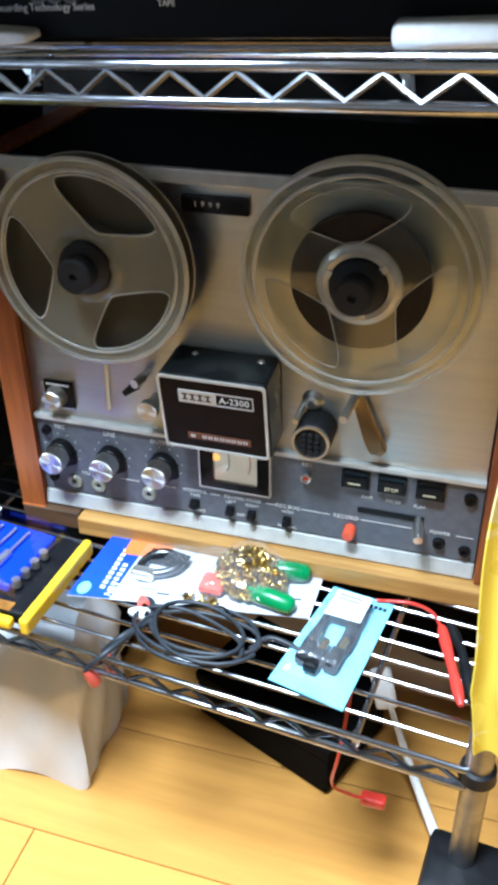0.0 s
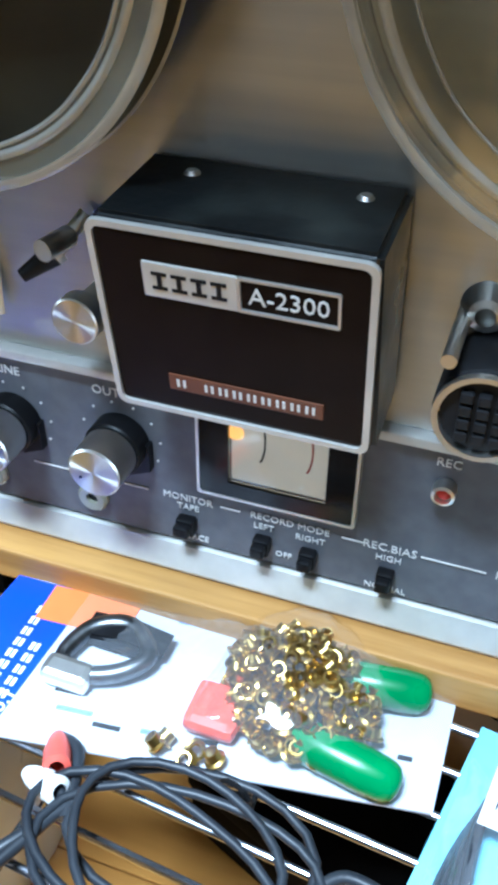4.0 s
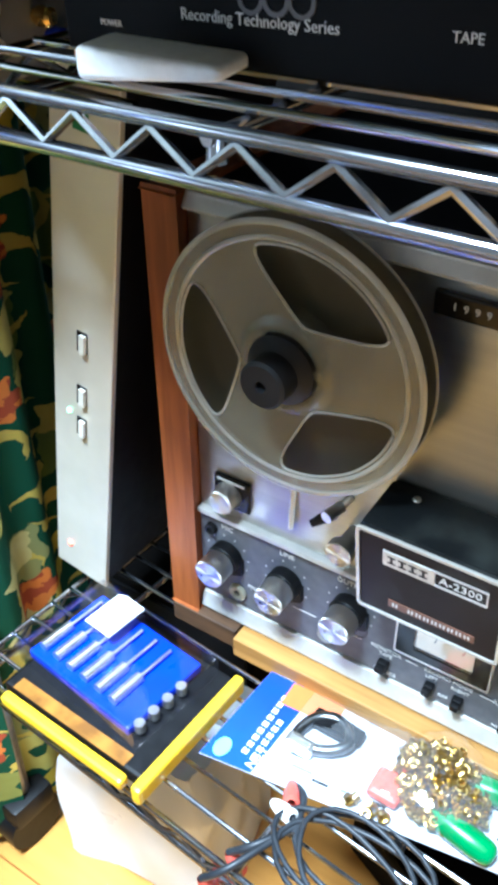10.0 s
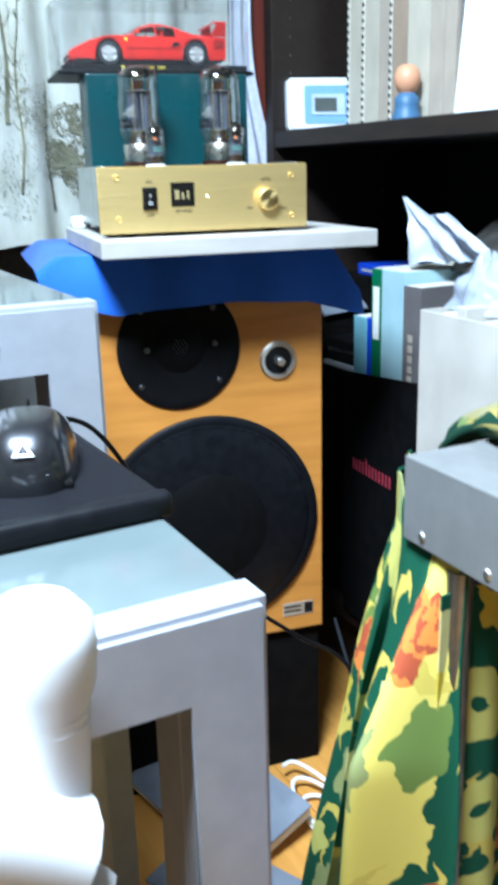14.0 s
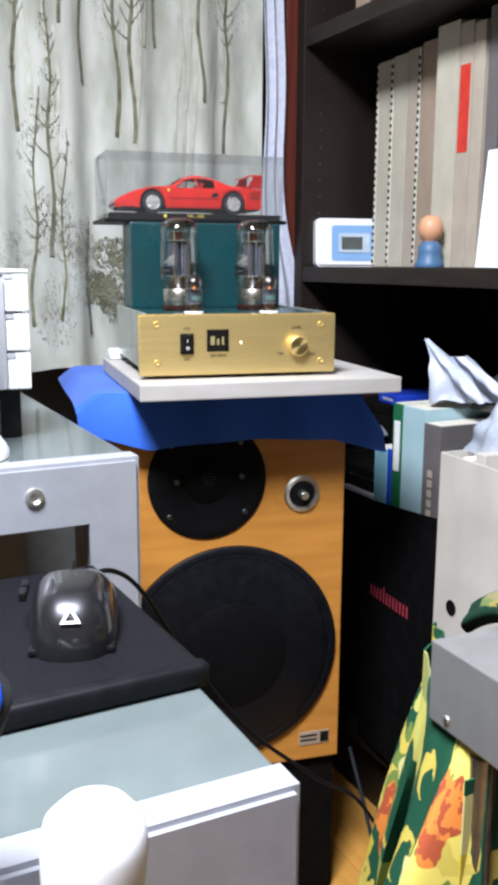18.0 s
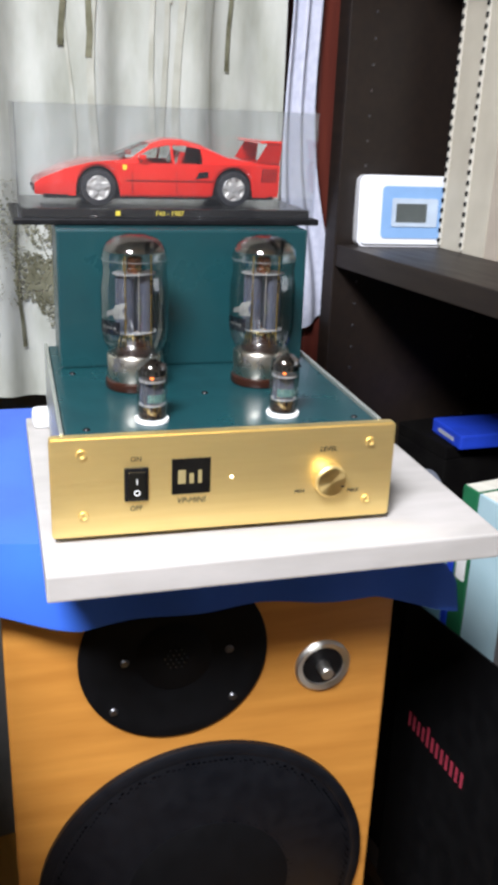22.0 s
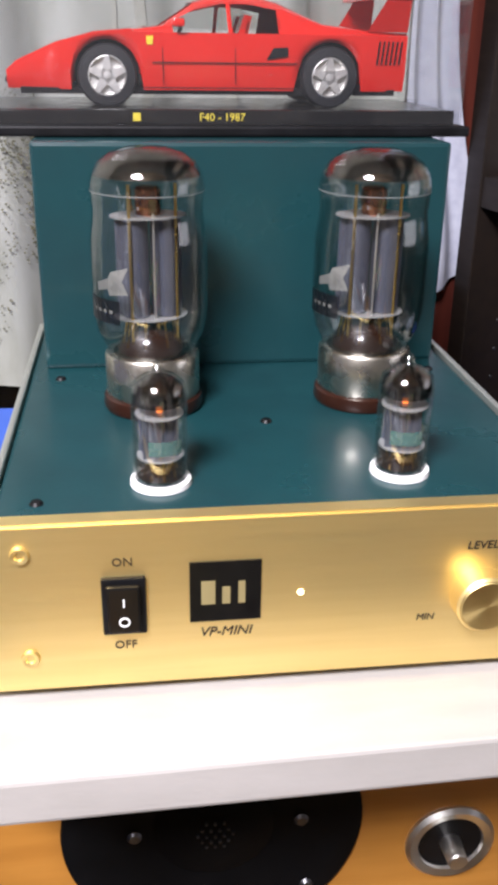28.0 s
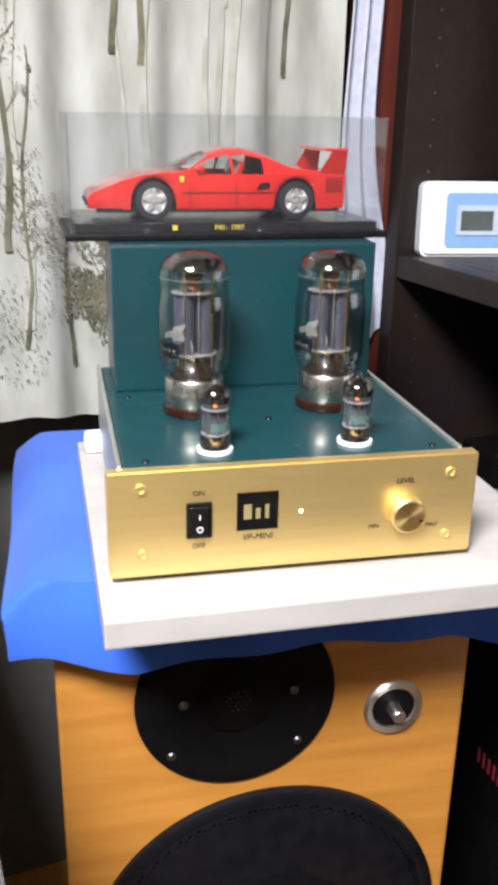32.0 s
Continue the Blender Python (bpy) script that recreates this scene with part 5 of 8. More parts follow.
def sack(u, v):
    a = 2 * math.pi * u
    r = 1 + 0.05 * math.sin(5 * a + v * 4) + 0.03 * math.sin(11 * a - v * 7)
    s = 1 - 0.35 * max(0, v - 0.75) * 4 * 0.6
    x, y = 0.085 * r * s * max(-0.92, min(0.92, 1.35 * math.cos(a))), 0.075 * r * s * max(-0.92, min(0.92, 1.35 * math.sin(a)))
    return V(x, y, 0.002 + v * 0.19 + 0.006 * math.sin(7 * a))


sheet(bag, sack, 56, 24, 0.0, True)
bgt = thing("plastic_bag", pose(-0.442, 0.662, 0, 0, 0, 5), "cloudy clear plastic bag with white packages inside", "bag")
part("film", bag, M_BAGFILM, bgt, smooth=60)
part("white_package", box(B(), -0.065, 0.06, -0.055, 0.05, 0.003, 0.13, 0.012), M_CARDWHITE, bgt, smooth=40)
dk = thing("dark_equipment_case", pose(-0.4, 0.86, 0), "black equipment case standing at the back of the floor", "case")
part("body", box(B(), -0.22, 0.0, -0.11, 0.06, 0.006, 0.22, 0.006), M_CASE, dk, smooth=40)
part("front_panel", box(B(), -0.212, -0.008, -0.114, -0.1102, 0.014, 0.212, 0.001), M_BLACK, dk)
for x in (-0.2, -0.02):
    part("rubber_foot", cyl(B(), (x, -0.02, 0.0), (x, -0.02, 0.0065), 0.01, seg=14), M_RUBBER, dk)
sc = thing("white_brush", pose(0, 0, 0), "white plastic brush with a long handle", "brush")
part("handle", tube(B(), spline([(-0.045, 0.722, 0.105), (-0.01, 0.68, 0.055), (0.036, 0.622, 0.006)], 8), [0.003, 0.0032, 0.0034, 0.0036, 0.0038, 0.004, 0.0042, 0.0044, 0.0046, 0.0048, 0.005, 0.0052, 0.0054, 0.0056, 0.0056, 0.0052, 0.004], 10), M_WHITEINK, sc, smooth=60)
part("head", box(B(), -0.012, 0.012, -0.006, 0.006, 0.0, 0.045, 0.005), M_WHITEINK, sc, smooth=60).matrix_local = pose(-0.047, 0.722, 0.098, -35, -25, 0)

# silver rack unit standing on end
UNIT = pose(-0.5215, 0.662, ST + 0.0045, 0, 9.2, 0)
un = thing("silver_rack_unit", UNIT, "silver rack unit standing on end with small switches", "audio unit")
M_SILV = pbr("pale_champagne_panel", (0.8, 0.76, 0.66), (0.72, 0.68, 0.58), 20, 0.42, 0.5, 0.5, 0.05, 600, stain=0.08)
part("panel", box(B(), -0.027, 0.027, 0.0, 0.005, 0.0, 0.43, 0.0012), M_SILV, un)
part("case", box(B(), -0.022, 0.026, 0.005, 0.17, 0.004, 0.426, 0.001), M_BLACK, un)
for z in (0.245, 0.198, 0.168):
    s = part("push_switch", box(B(), -0.0045, 0.0045, -0.001, 0.0, z - 0.008, z + 0.009, 0.0004), M_BLACK, un)
    part("switch_key", box(B(), -0.0005, 0.0045, -0.004, -0.001, z - 0.007, z + 0.008, 0.0006), M_PAPER, s)
part("green_lamp", lathe(B(), [(0, 0.002), (0.0016, 0.0015), (0.002, 0)], pose(-0.012, 0, 0.178, 90), 12), pbr("green_led", (0.3, 1, 0.5), None, 20, 0.3, emit=(0.3, 1.0, 0.6), power=5), un)
part("red_lamp", lathe(B(), [(0, 0.002), (0.0022, 0.0015), (0.0028, 0)], pose(-0.012, 0, 0.03, 90), 12), pbr("red_led", (1, 0.2, 0.15), None, 20, 0.3, emit=(1.0, 0.12, 0.08), power=4), un)
part("green_sticker", box(B(), -0.008, 0.004, -0.0006, 0, 0.395, 0.41), M_GREEN, un)

# ---- things on the upper shelf ----
DBX = pose(-0.157, 0.56, 0.7942, 0, TIP, -4)
db = thing("black_recording_unit", DBX, "black rack recording unit with white lettering", "audio unit")
part("case", box(B(), -0.215, 0.215, 0.004, 0.2, 0.002, 0.043, 0.001), M_BLACK, db)
fpn = part("front_panel", box(B(), -0.22, 0.22, 0.0, 0.004, 0.001, 0.0445, 0.0008), pbr("matt_black_panel", (0.0025, 0.0025, 0.003), None, 60, 0.5, spec=0.12), db)
text("panel_lettering", "Recording Technology Series", 0.006, pose(-0.12, -0.0003, 0.0185), M_WHITEINK, fpn)
text("panel_lettering", "TAPE", 0.0048, pose(-0.038, -0.0003, 0.0195), M_WHITEINK, fpn)
text("panel_lettering", "POWER", 0.0034, pose(-0.193, -0.0003, 0.0125), M_WHITEINK, fpn)
for k in range(3):
    part("logo_shape", ring_plate(B(), [(-0.122 + k * 0.011 + 0.006 * math.cos(a * 0.524), 0.026 + 0.006 * math.sin(a * 0.524)) for a in range(12)], [(-0.122 + k * 0.011 + 0.0042 * math.cos(a * 0.524), 0.026 + 0.0042 * math.sin(a * 0.524)) for a in range(12)], -0.0006, 0), pbr("grey_logo", (0.12, 0.12, 0.13), None, 40, 0.5), fpn)
pad_ = box(B(), -0.016, 0.038, -0.014, 0.012, 0.0004, 0.0125, 0.0035, 3)
for v in pad_.verts:
    f = max(0.0, (v.co.x + 0.005) / 0.055)
    v.co.z = 0.0004 + (v.co.z - 0.0004) * (1 - 0.7 * f)
    v.co.y += 0.012 * f
solo("white_foam_pad", pad_, M_WHITEINK, "flat tapered white foam pad on the wire shelf", "pad", pose(-0.316, 0.545, 0.7885, 0, TIP, 8), smooth=60)
M_GREYMETAL = pbr("grey_painted_metal", (0.2, 0.2, 0.195), (0.175, 0.175, 0.17), 40, 0.38, 0.45, 0.3, 0.05, 500)
GB = pose(-0.4885, 0.5595, 0.7415, 0, 0, -2)
gb = thing("grey_switch_box", GB, "grey painted metal box with four phono sockets", "audio box")
part("shell", box(B(), -0.122, 0.0, 0.0, 0.13, 0.0, 0.0605, 0.0015), M_GREYMETAL, gb)
jp = part("socket_plate", box(B(), 0.0, 0.0012, 0.036, 0.076, 0.011, 0.05, 0.0003), M_BLACK, gb)
for y in (0.046, 0.0665):
    for z in (0.0205, 0.041):
        part("phono_socket", lathe(B(), [(0.002, 0.002), (0.002, 0.0085), (0.0052, 0.0088), (0.006, 0.007), (0.006, 0.0)], pose(0.001, y, z, 0, 90, 0), 20), M_ALU, jp, "nickel phono socket", smooth=40)
for y, mt_ in ((0.104, M_BRASS), (0.112, M_BLUEPL)):
    part("binding_post", lathe(B(), [(0.0045, 0.0), (0.0055, 0.003), (0.0055, 0.011), (0.0035, 0.013), (0, 0.013)], pose(0.0, y, 0.03 if mt_ is M_BRASS else 0.018, 0, 90, 0), 16), mt_, gb, smooth=40)
for x in (-0.1, -0.034):
    part("case_screw", lathe(B(), [(0, 0.0016), (0.0026, 0.0014), (0.004, 0)], pose(x, 0, 0.0085, 90), 14), M_ALU, gb, smooth=40)

solo("white_foam_strip", box(B(), -0.02, 0.09, -0.012, 0.012, 0.0, 0.013, 0.005, 3), M_WHITEINK, "white foam strip lying on the upper shelf", "foam strip", pose(-0.042, 0.535, 0.7985, 0, TIP, 4), smooth=60)

# ---- printed cloths ----


def top_cloth(u, v):
    """v from the front hem over the unit's top to the back; the cloth runs down behind the grey box at its end."""
    x = -0.675 + u * 0.77
    end = max(0.0, min(1.0, (-0.40 - x) / 0.16))
    end = end * end * (3 - 2 * end)
    far = max(0.0, min(1.0, (-0.56 - x) / 0.12))
    wave = math.sin(x * 21 + 0.6)
    hem = 0.535 + 0.085 * end + 0.035 * far
    if v < 0.3:
        f = v / 0.3
        y = hem - 0.028 * math.sin(f * math.pi) * (1 - 0.7 * end)
        z = 0.829 - 0.019 * end + (0.032 - 0.012 * end) * f + 0.004 * wave * (1 - end)
    else:
        f = (v - 0.3) / 0.7
        y = hem + (0.84 - hem) * f
        z = 0.861 - 0.031 * end + (0.046 - 0.018 * far) * math.sin(min(1, f * 1.6) * 1.57) * (0.75 + 0.25 * wave) + 0.006 * math.sin(x * 26 + f * 5)
    if v > 0.82:
        z -= 0.1 * ((v - 0.82) / 0.18) ** 1.5
    return V(x, y, z - 0.05 * far * far)


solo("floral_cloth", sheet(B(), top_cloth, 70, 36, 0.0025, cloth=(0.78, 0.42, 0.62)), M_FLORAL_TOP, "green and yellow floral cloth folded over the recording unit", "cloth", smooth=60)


def hang(u, v):
    """v from the floor up; u from the box's end round its front corner to the post, with one broad pleat."""
    k = max(0.0, min(1.0, (0.45 - u) / 0.09))
    top = 0.738 + k * (0.045 - 0.012 * (0.36 - min(u, 0.36)) / 0.36)
    z = 0.02 + v * (top - 0.02)
    d = max(0.0, 0.742 - z)
    loose = min(1.0, d / 0.15)
    left, corner = -0.695 - 0.31 * d, -0.618 - 0.24 * d
    if u < 0.4:
        f = u / 0.4
        x = left + (corner - left) * f
        y = 0.64 - 0.02 * loose - (0.072 - 0.02 * loose) * f + 0.007 * math.sin(f * 9 + v * 4)
    else:
        f = (u - 0.4) / 0.6
        x = corner + (-0.552 - corner) * f
        y = 0.568 + 0.004 * f - 0.06 * math.exp(-((f - 0.62) / 0.3) ** 2) * loose + 0.012 * math.sin(f * 13 + 2.2 * v) * loose
    return V(x + 0.004 * math.sin(v * 11 + u * 6) * loose, y, z)


solo("hanging_floral_cloth", sheet(B(), hang, 90, 70, 0.0015, cloth=(0.34, 0.75, 0.3)), M_FLORAL, "green and yellow floral cloth hanging over the rack's end", "cloth", smooth=60)


def hang2(u, v):
    """Runs back from the post, turning away from the lamp past the first fold."""
    return RACK @ V(-RW - 0.03 - 0.05 * u - 0.14 * max(0, u - 0.2) - 0.011 * math.sin(u * 31 + 0.4 * v) * min(1, 4 * u) - 0.002 * math.sin(u * 27 + v * 3), 0.014 + u * 0.335, 0.03 + v * 0.69)


solo("inner_floral_cloth", sheet(B(), hang2, 50, 30, 0.0015, cloth=(0.3, 0.75, 1.4)), M_FLORAL, "green floral cloth hanging in shade behind the rack post", "cloth", smooth=60)


def hang3(u, v):
    return V(0.026 + 0.012 * max(0, 1 - 6 * v) + 0.09 * u + 0.003 * math.sin(v * 9), 0.478 + 0.006 * math.sin(u * 17) + 0.012 * u, 0.35 + v * 0.36)


solo("yellow_floral_cloth", sheet(B(), hang3, 30, 30, 0.0015, cloth=(0.1, 0.36, 0.2)), M_FLORAL_YELLOW, "yellow floral cloth hanging beside the rack post", "cloth", smooth=60)

# ---- loudspeaker and what stands on it ----
SPK = pose(-1.2843, 0.9214, 0.263, 0, 0, 79.3)
M_VENEER = pbr("orange_wood_veneer", (0.56, 0.24, 0.047), (0.44, 0.175, 0.03), 9, 0.42, 0.52, 0, 0.06, 90, stretch=(0.6, 1, 5), stain=0.12, coat=0.1)
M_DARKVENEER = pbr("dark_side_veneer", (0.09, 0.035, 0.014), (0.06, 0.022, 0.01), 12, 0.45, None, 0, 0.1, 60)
M_CONE = pbr("black_paper_cone", (0.0025, 0.0026, 0.003), (0.0035, 0.0036, 0.0042), 50, 0.6, 0.7, bump=0.15, bscale=200, spec=0.1)
M_GRILLE = pbr("black_metal_grille", (0.0048, 0.0055, 0.0078), (0.0068, 0.0078, 0.0105), 60, 0.36, 0.46, 0.3, spec=0.3)
spk = thing("loudspeaker", SPK, "large loudspeaker with orange wood front and black woofer", "loudspeaker")
SW, SHH, SD = 0.376, 0.617, 0.33
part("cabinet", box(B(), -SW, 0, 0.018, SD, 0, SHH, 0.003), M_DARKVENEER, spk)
part("front_baffle", box(B(), -SW, 0, 0.0, 0.018, 0, SHH, 0.003), M_VENEER, spk, "orange wood veneer front")
WX, WZ, WR = -0.185, 0.205, 0.1735
wf = part("woofer_rim", lathe(B(), [(WR, 0.0), (WR, 0.006), (WR - 0.004, 0.0085), (WR - 0.012, 0.008), (WR - 0.014, 0.004), (WR - 0.03, 0.0035)], pose(WX, 0, WZ, 90), 96), M_GRILLE, spk, smooth=40)
part("woofer_grille", lathe(B(), [(WR - 0.012, 0.0075), (WR - 0.03, 0.012), (WR - 0.07, 0.017), (0.05, 0.0205), (0.0, 0.0215)], pose(WX, 0, WZ, 90), 96), M_GRILLE, wf, "domed perforated black grille", smooth=60)
holes = B()
hexr = 0.0056
for i in range(-32, 33):
    for j in range(-36, 37):
        x, z = (i + 0.5 * (j % 2)) * hexr, j * hexr * 0.866
        r = math.hypot(x, z)
        if r < WR - 0.016 and r > 0.085:
            y = -(0.0215 - 0.0139 * (r / (WR - 0.012)) ** 2.1) - 0.0003
            a = [holes.verts.new((WX + x + 0.0021 * math.cos(k * 1.0472), y, WZ + z + 0.0021 * math.sin(k * 1.0472))) for k in range(6)]
            holes.faces.new(a)
part("grille_perforation", holes, pbr("grille_hole", (0.0008, 0.0008, 0.001), None, 20, 0.9, spec=0.0), wf, kind="stuff")
part("centre_shade", lathe(B(), [(0, 0.0222), (0.012, 0.0221), (0.04, 0.0214), (0.085, 0.0187), (0.086, 0.0182)], pose(WX, 0, WZ, 90), 64), M_CONE, wf, smooth=60)
TX, TZ, TR = -0.2205, 0.484, 0.0905
M_SCREWDARK = pbr("dull_grey_metal", (0.12, 0.13, 0.15), None, 60, 0.4, None, 1.0)
tw = part("tweeter_plate", lathe(B(), [(TR, 0.0), (TR, 0.003), (TR - 0.003, 0.0045), (TR - 0.012, 0.004), (0.045, 0.0035), (0.038, 0.002), (0.03, 0.0012), (0.0, 0.001)], pose(TX, 0, TZ, 90), 72), M_CONE, spk, "round black tweeter horn plate", smooth=40)
part("tweeter_grille", lathe(B(), [(0.036, 0.0025), (0.022, 0.008), (0.0, 0.0105)], pose(TX, 0, TZ, 90), 40), M_CONE, tw, smooth=50)
for i in range(-3, 4):
    for j in range(-3, 4):
        x, z = (i + 0.5 * (j % 2)) * 0.0052, j * 0.0045
        if math.hypot(x, z) < 0.0125:
            part("grille_hole", cyl(B(), (TX + x, -0.0105 + 12 * (x * x + z * z), TZ + z + 0.003), (TX + x, -0.012 + 12 * (x * x + z * z), TZ + z + 0.003), 0.001, seg=6), M_SCREWDARK, tw)
M_SCREW = pbr("zinc_screw", (0.2, 0.2, 0.21), (0.14, 0.14, 0.15), 60, 0.42, None, 1.0)
for u, v in ((-0.279, 0.431), (-0.163, 0.432), (-0.268, 0.484), (-0.168, 0.487), (-0.275, 0.54), (-0.17, 0.54)):
    part("plate_screw", lathe(B(), [(0, 0.0062), (0.003, 0.0062), (0.0045, 0.0042)], pose(u, 0, v, 90), 14), M_SCREW, tw, smooth=40)
att = part("level_dial", lathe(B(), [(0.0215, 0.0), (0.029, 0.0), (0.029, 0.002), (0.0265, 0.0045), (0.0215, 0.0035), (0.0205, 0.001)], pose(-0.0708, 0, 0.4535, 90), 56), M_ALU, spk, "round chrome tweeter level dial", smooth=35)
part("dial_face", cyl(B(), (-0.0708, -0.0004, 0.4535), (-0.0708, -0.0014, 0.4535), 0.0207, seg=40), M_BLACK, att)
part("dial_knob", lathe(B(), [(0, 0.017), (0.0055, 0.0168), (0.0062, 0.016), (0.0068, 0.0)], pose(-0.0708, -0.001, 0.4535, 90), 28), M_ALU, att, "small turned dial knob", smooth=35)
bd = part("maker_badge", box(B(), -0.0687, -0.0165, -0.0015, 0, 0.0265, 0.0495, 0.0008), M_TRIM, spk, "small silver and black maker badge")
part("badge_block", box(B(), -0.032, -0.018, -0.002, -0.0015, 0.029, 0.047), M_BLACK, bd)
for k in range(2):
    part("badge_bar", box(B(), -0.0665, -0.038, -0.0019, -0.0015, 0.0335 + k * 0.0075, 0.0365 + k * 0.0075), M_BLACK, bd)
st = thing("speaker_stand", SPK @ pose(0, 0, -0.263), "black box stand under the loudspeaker", "speaker stand")
part("body", box(B(), -SW + 0.01, -0.002, 0.012, SD, 0.0, 0.2625, 0.004), M_CASE, st)
part("plinth", box(B(), -SW + 0.02, -0.012, 0.02, SD - 0.01, 0.0, 0.01), M_CASE, st)

# blue cloth over the cabinet top
M_BLUECLOTH = pbr("blue_cloth", (0.012, 0.11, 0.56), (0.01, 0.085, 0.45), 8, 0.7, 0.85, 0, 0.1, 500, sheen=0.2)


def blue(u, v):
    """v runs from the back over the top and down the front; u from left to right."""
    x = -SW - 0.038 + u * (SW + 0.103)
    dy = v * 0.54
    if dy < 0.36:
        y, z = 0.345 - dy, SHH + 0.0035
    else:
        d = dy - 0.36
        drop = 0.078 + 0.005 * math.sin(u * 7 + 1) + 0.02 * max(0, u - 0.8) * 5
        drop *= 1 - 0.4 * max(0.0, (0.22 - u) / 0.22)
        f = min(1, d / 0.18)
        y, z = -0.015 - 0.012 * math.sin(f * 1.5) + 0.004 * math.sin(u * 25), SHH + 0.0035 - drop * f
    if x < -SW - 0.004:
        ov = -SW - 0.004 - x
        x = -SW - 0.006 - 0.85 * ov - 0.002 * math.sin(v * 11) * min(1, ov / 0.05)
        z = min(z, SHH + 0.0035 - 0.45 * ov - 5.0 * ov * ov + 0.002 * math.sin(v * 13) * min(1, ov / 0.05)) - 0.25 * ov * max(0, v - 0.66) * 3
    if x > 0.004:
        ov = x - 0.004
        x = 0.006 + 0.55 * ov + 0.25 * ov * max(0, v - 0.66) * 3
        z = min(z, SHH + 0.0035 - 1.15 * ov)
    return V(x, y, z)


solo("blue_cloth", sheet(B(), blue, 60, 60, 0.0012), M_BLUECLOTH, "bright blue cloth draped over the loudspeaker top", "cloth", SPK, smooth=60)
BRD = pose(-1.1965, 0.75, 0.8865, 0, 0, 80.2)
M_BOARD = pbr("whitewashed_board", (0.44, 0.415, 0.39), (0.36, 0.34, 0.315), 10, 0.5, 0.65, 0, 0.12, 120, stretch=(1, 3, 3), stain=0.2, detail=7)
solo("amplifier_board", box(B(), -0.186, 0.188, 0.0, 0.36, 0.0, 0.0225, 0.002), M_BOARD, "white painted wooden board on the blue cloth", "board", BRD)
solo("plastic_wedge", box(B(), -0.18, -0.15, 0.32, 0.35, 0.0225, 0.04, 0.006), M_WHITEINK, "small white plastic block at the board's back", "block", BRD)

# ---- valve amplifier ----
AMP = pose(-1.258, 0.7215, 0.9155, 0, 0, 79.2)
amp = thing("valve_amplifier", AMP, "valve amplifier with gold front and dark green chassis", "amplifier")
M_TEAL = pbr("dark_teal_enamel", (0.0045, 0.042, 0.047), (0.0034, 0.034, 0.039), 20, 0.26, 0.38, 0, 0.04, 600, coat=0.15)
fp = part("front_plate", prism(B(), rrect(-0.139, 0.1415, -0.0015, 0.0815, 0.003, 4), -0.009, 0.0, bev=0.0012), M_GOLD, amp, "thick brushed gold front plate", smooth=40)
part("chassis", box(B(), -0.1265, 0.1275, 0.0, 0.275, 0.006, 0.0805, 0.002), M_TEAL, amp)
M_SIDE = pbr("grey_green_side_metal", (0.62, 0.64, 0.58), (0.52, 0.55, 0.5), 30, 0.3, 0.42, 0.8, 0.04, 500)
for a, b in ((-0.1305, -0.127), (0.128, 0.1315)):
    part("side_plate", box(B(), a, b, 0.0002, 0.276, 0.005, 0.083, 0.001), M_SIDE, amp, "pale metal side plate")
part("transformer_cover", box(B(), -0.1188, 0.12, 0.187, 0.272, 0.0805, 0.211, 0.0025), M_TEAL, amp, "dark teal transformer cover")
for u in (-0.1, 0.1):
    for v in (0.03, 0.245):
        part("rubber_foot", cyl(B(), (u, v, -0.007), (u, v, 0.006), 0.011, seg=18), M_RUBBER, amp)
for u, v in ((0.0015, 0.094), (-0.109, 0.168), (-0.109, 0.012), (0.112, 0.168), (0.112, 0.012)):
    part("chassis_screw", lathe(B(), [(0, 0.0015), (0.0022, 0.0014), (0.0032, 0.0)], pose(u, v, 0.0805), 14), M_BLACK, amp, smooth=40)
for u, v in ((-0.115, 0.068), (-0.1145, 0.0165), (0.1195, 0.066), (0.12, 0.0145)):
    s = part("plate_screw", lathe(B(), [(0, 0.0005), (0.0017, 0.0005), (0.0022, 0.0015), (0.0036, 0.0018), (0.0042, 0.0)], pose(u, -0.009, v, 90), 18), M_GOLD, fp, smooth=40)
M_INK = pbr("dark_print", (0.02, 0.01, 0.005), None, 100, 0.6)
sw = part("rocker_switch", box(B(), -0.0828, -0.0640, -0.0115, -0.0088, 0.0275, 0.0555, 0.001), M_BLACK, fp, "black rocker power switch")
rk = part("rocker", box(B(), -0.0805, -0.0663, -0.0145, -0.0115, 0.0298, 0.0532, 0.0012), M_BLACKGLOSS, sw)
part("rocker_mark", box(B(), -0.0738, -0.0731, -0.0149, -0.0145, 0.0435, 0.0475), M_WHITEINK, rk)
part("rocker_ring", lathe(B(), [(0.0017, 0.0), (0.0017, 0.0004), (0.0024, 0.0004), (0.0024, 0.0)], pose(-0.0734, -0.0145, 0.036, 90), 20), M_WHITEINK, rk)
lg = part("maker_plate", box(B(), -0.0455, -0.0145, -0.0098, -0.0088, 0.0305, 0.0605, 0.0003), M_BLACKGLOSS, fp, "square black maker plate")
M_LOGO = pbr("pale_gold_print", (0.3, 0.24, 0.11), None, 60, 0.4)
for x0, x1, z0, z1 in ((-0.0405, -0.0345, 0.0395, 0.0512), (-0.0315, -0.028, 0.0395, 0.048), (-0.0245, -0.0215, 0.0395, 0.0505)):
    part("logo_bar", box(B(), x0, x1, -0.0101, -0.0098, z0, z1), M_LOGO, lg)
text("plate_lettering", "VP-MINI", 0.0066, pose(-0.03, -0.0092, 0.0245), M_INK, fp, shear=0.25)
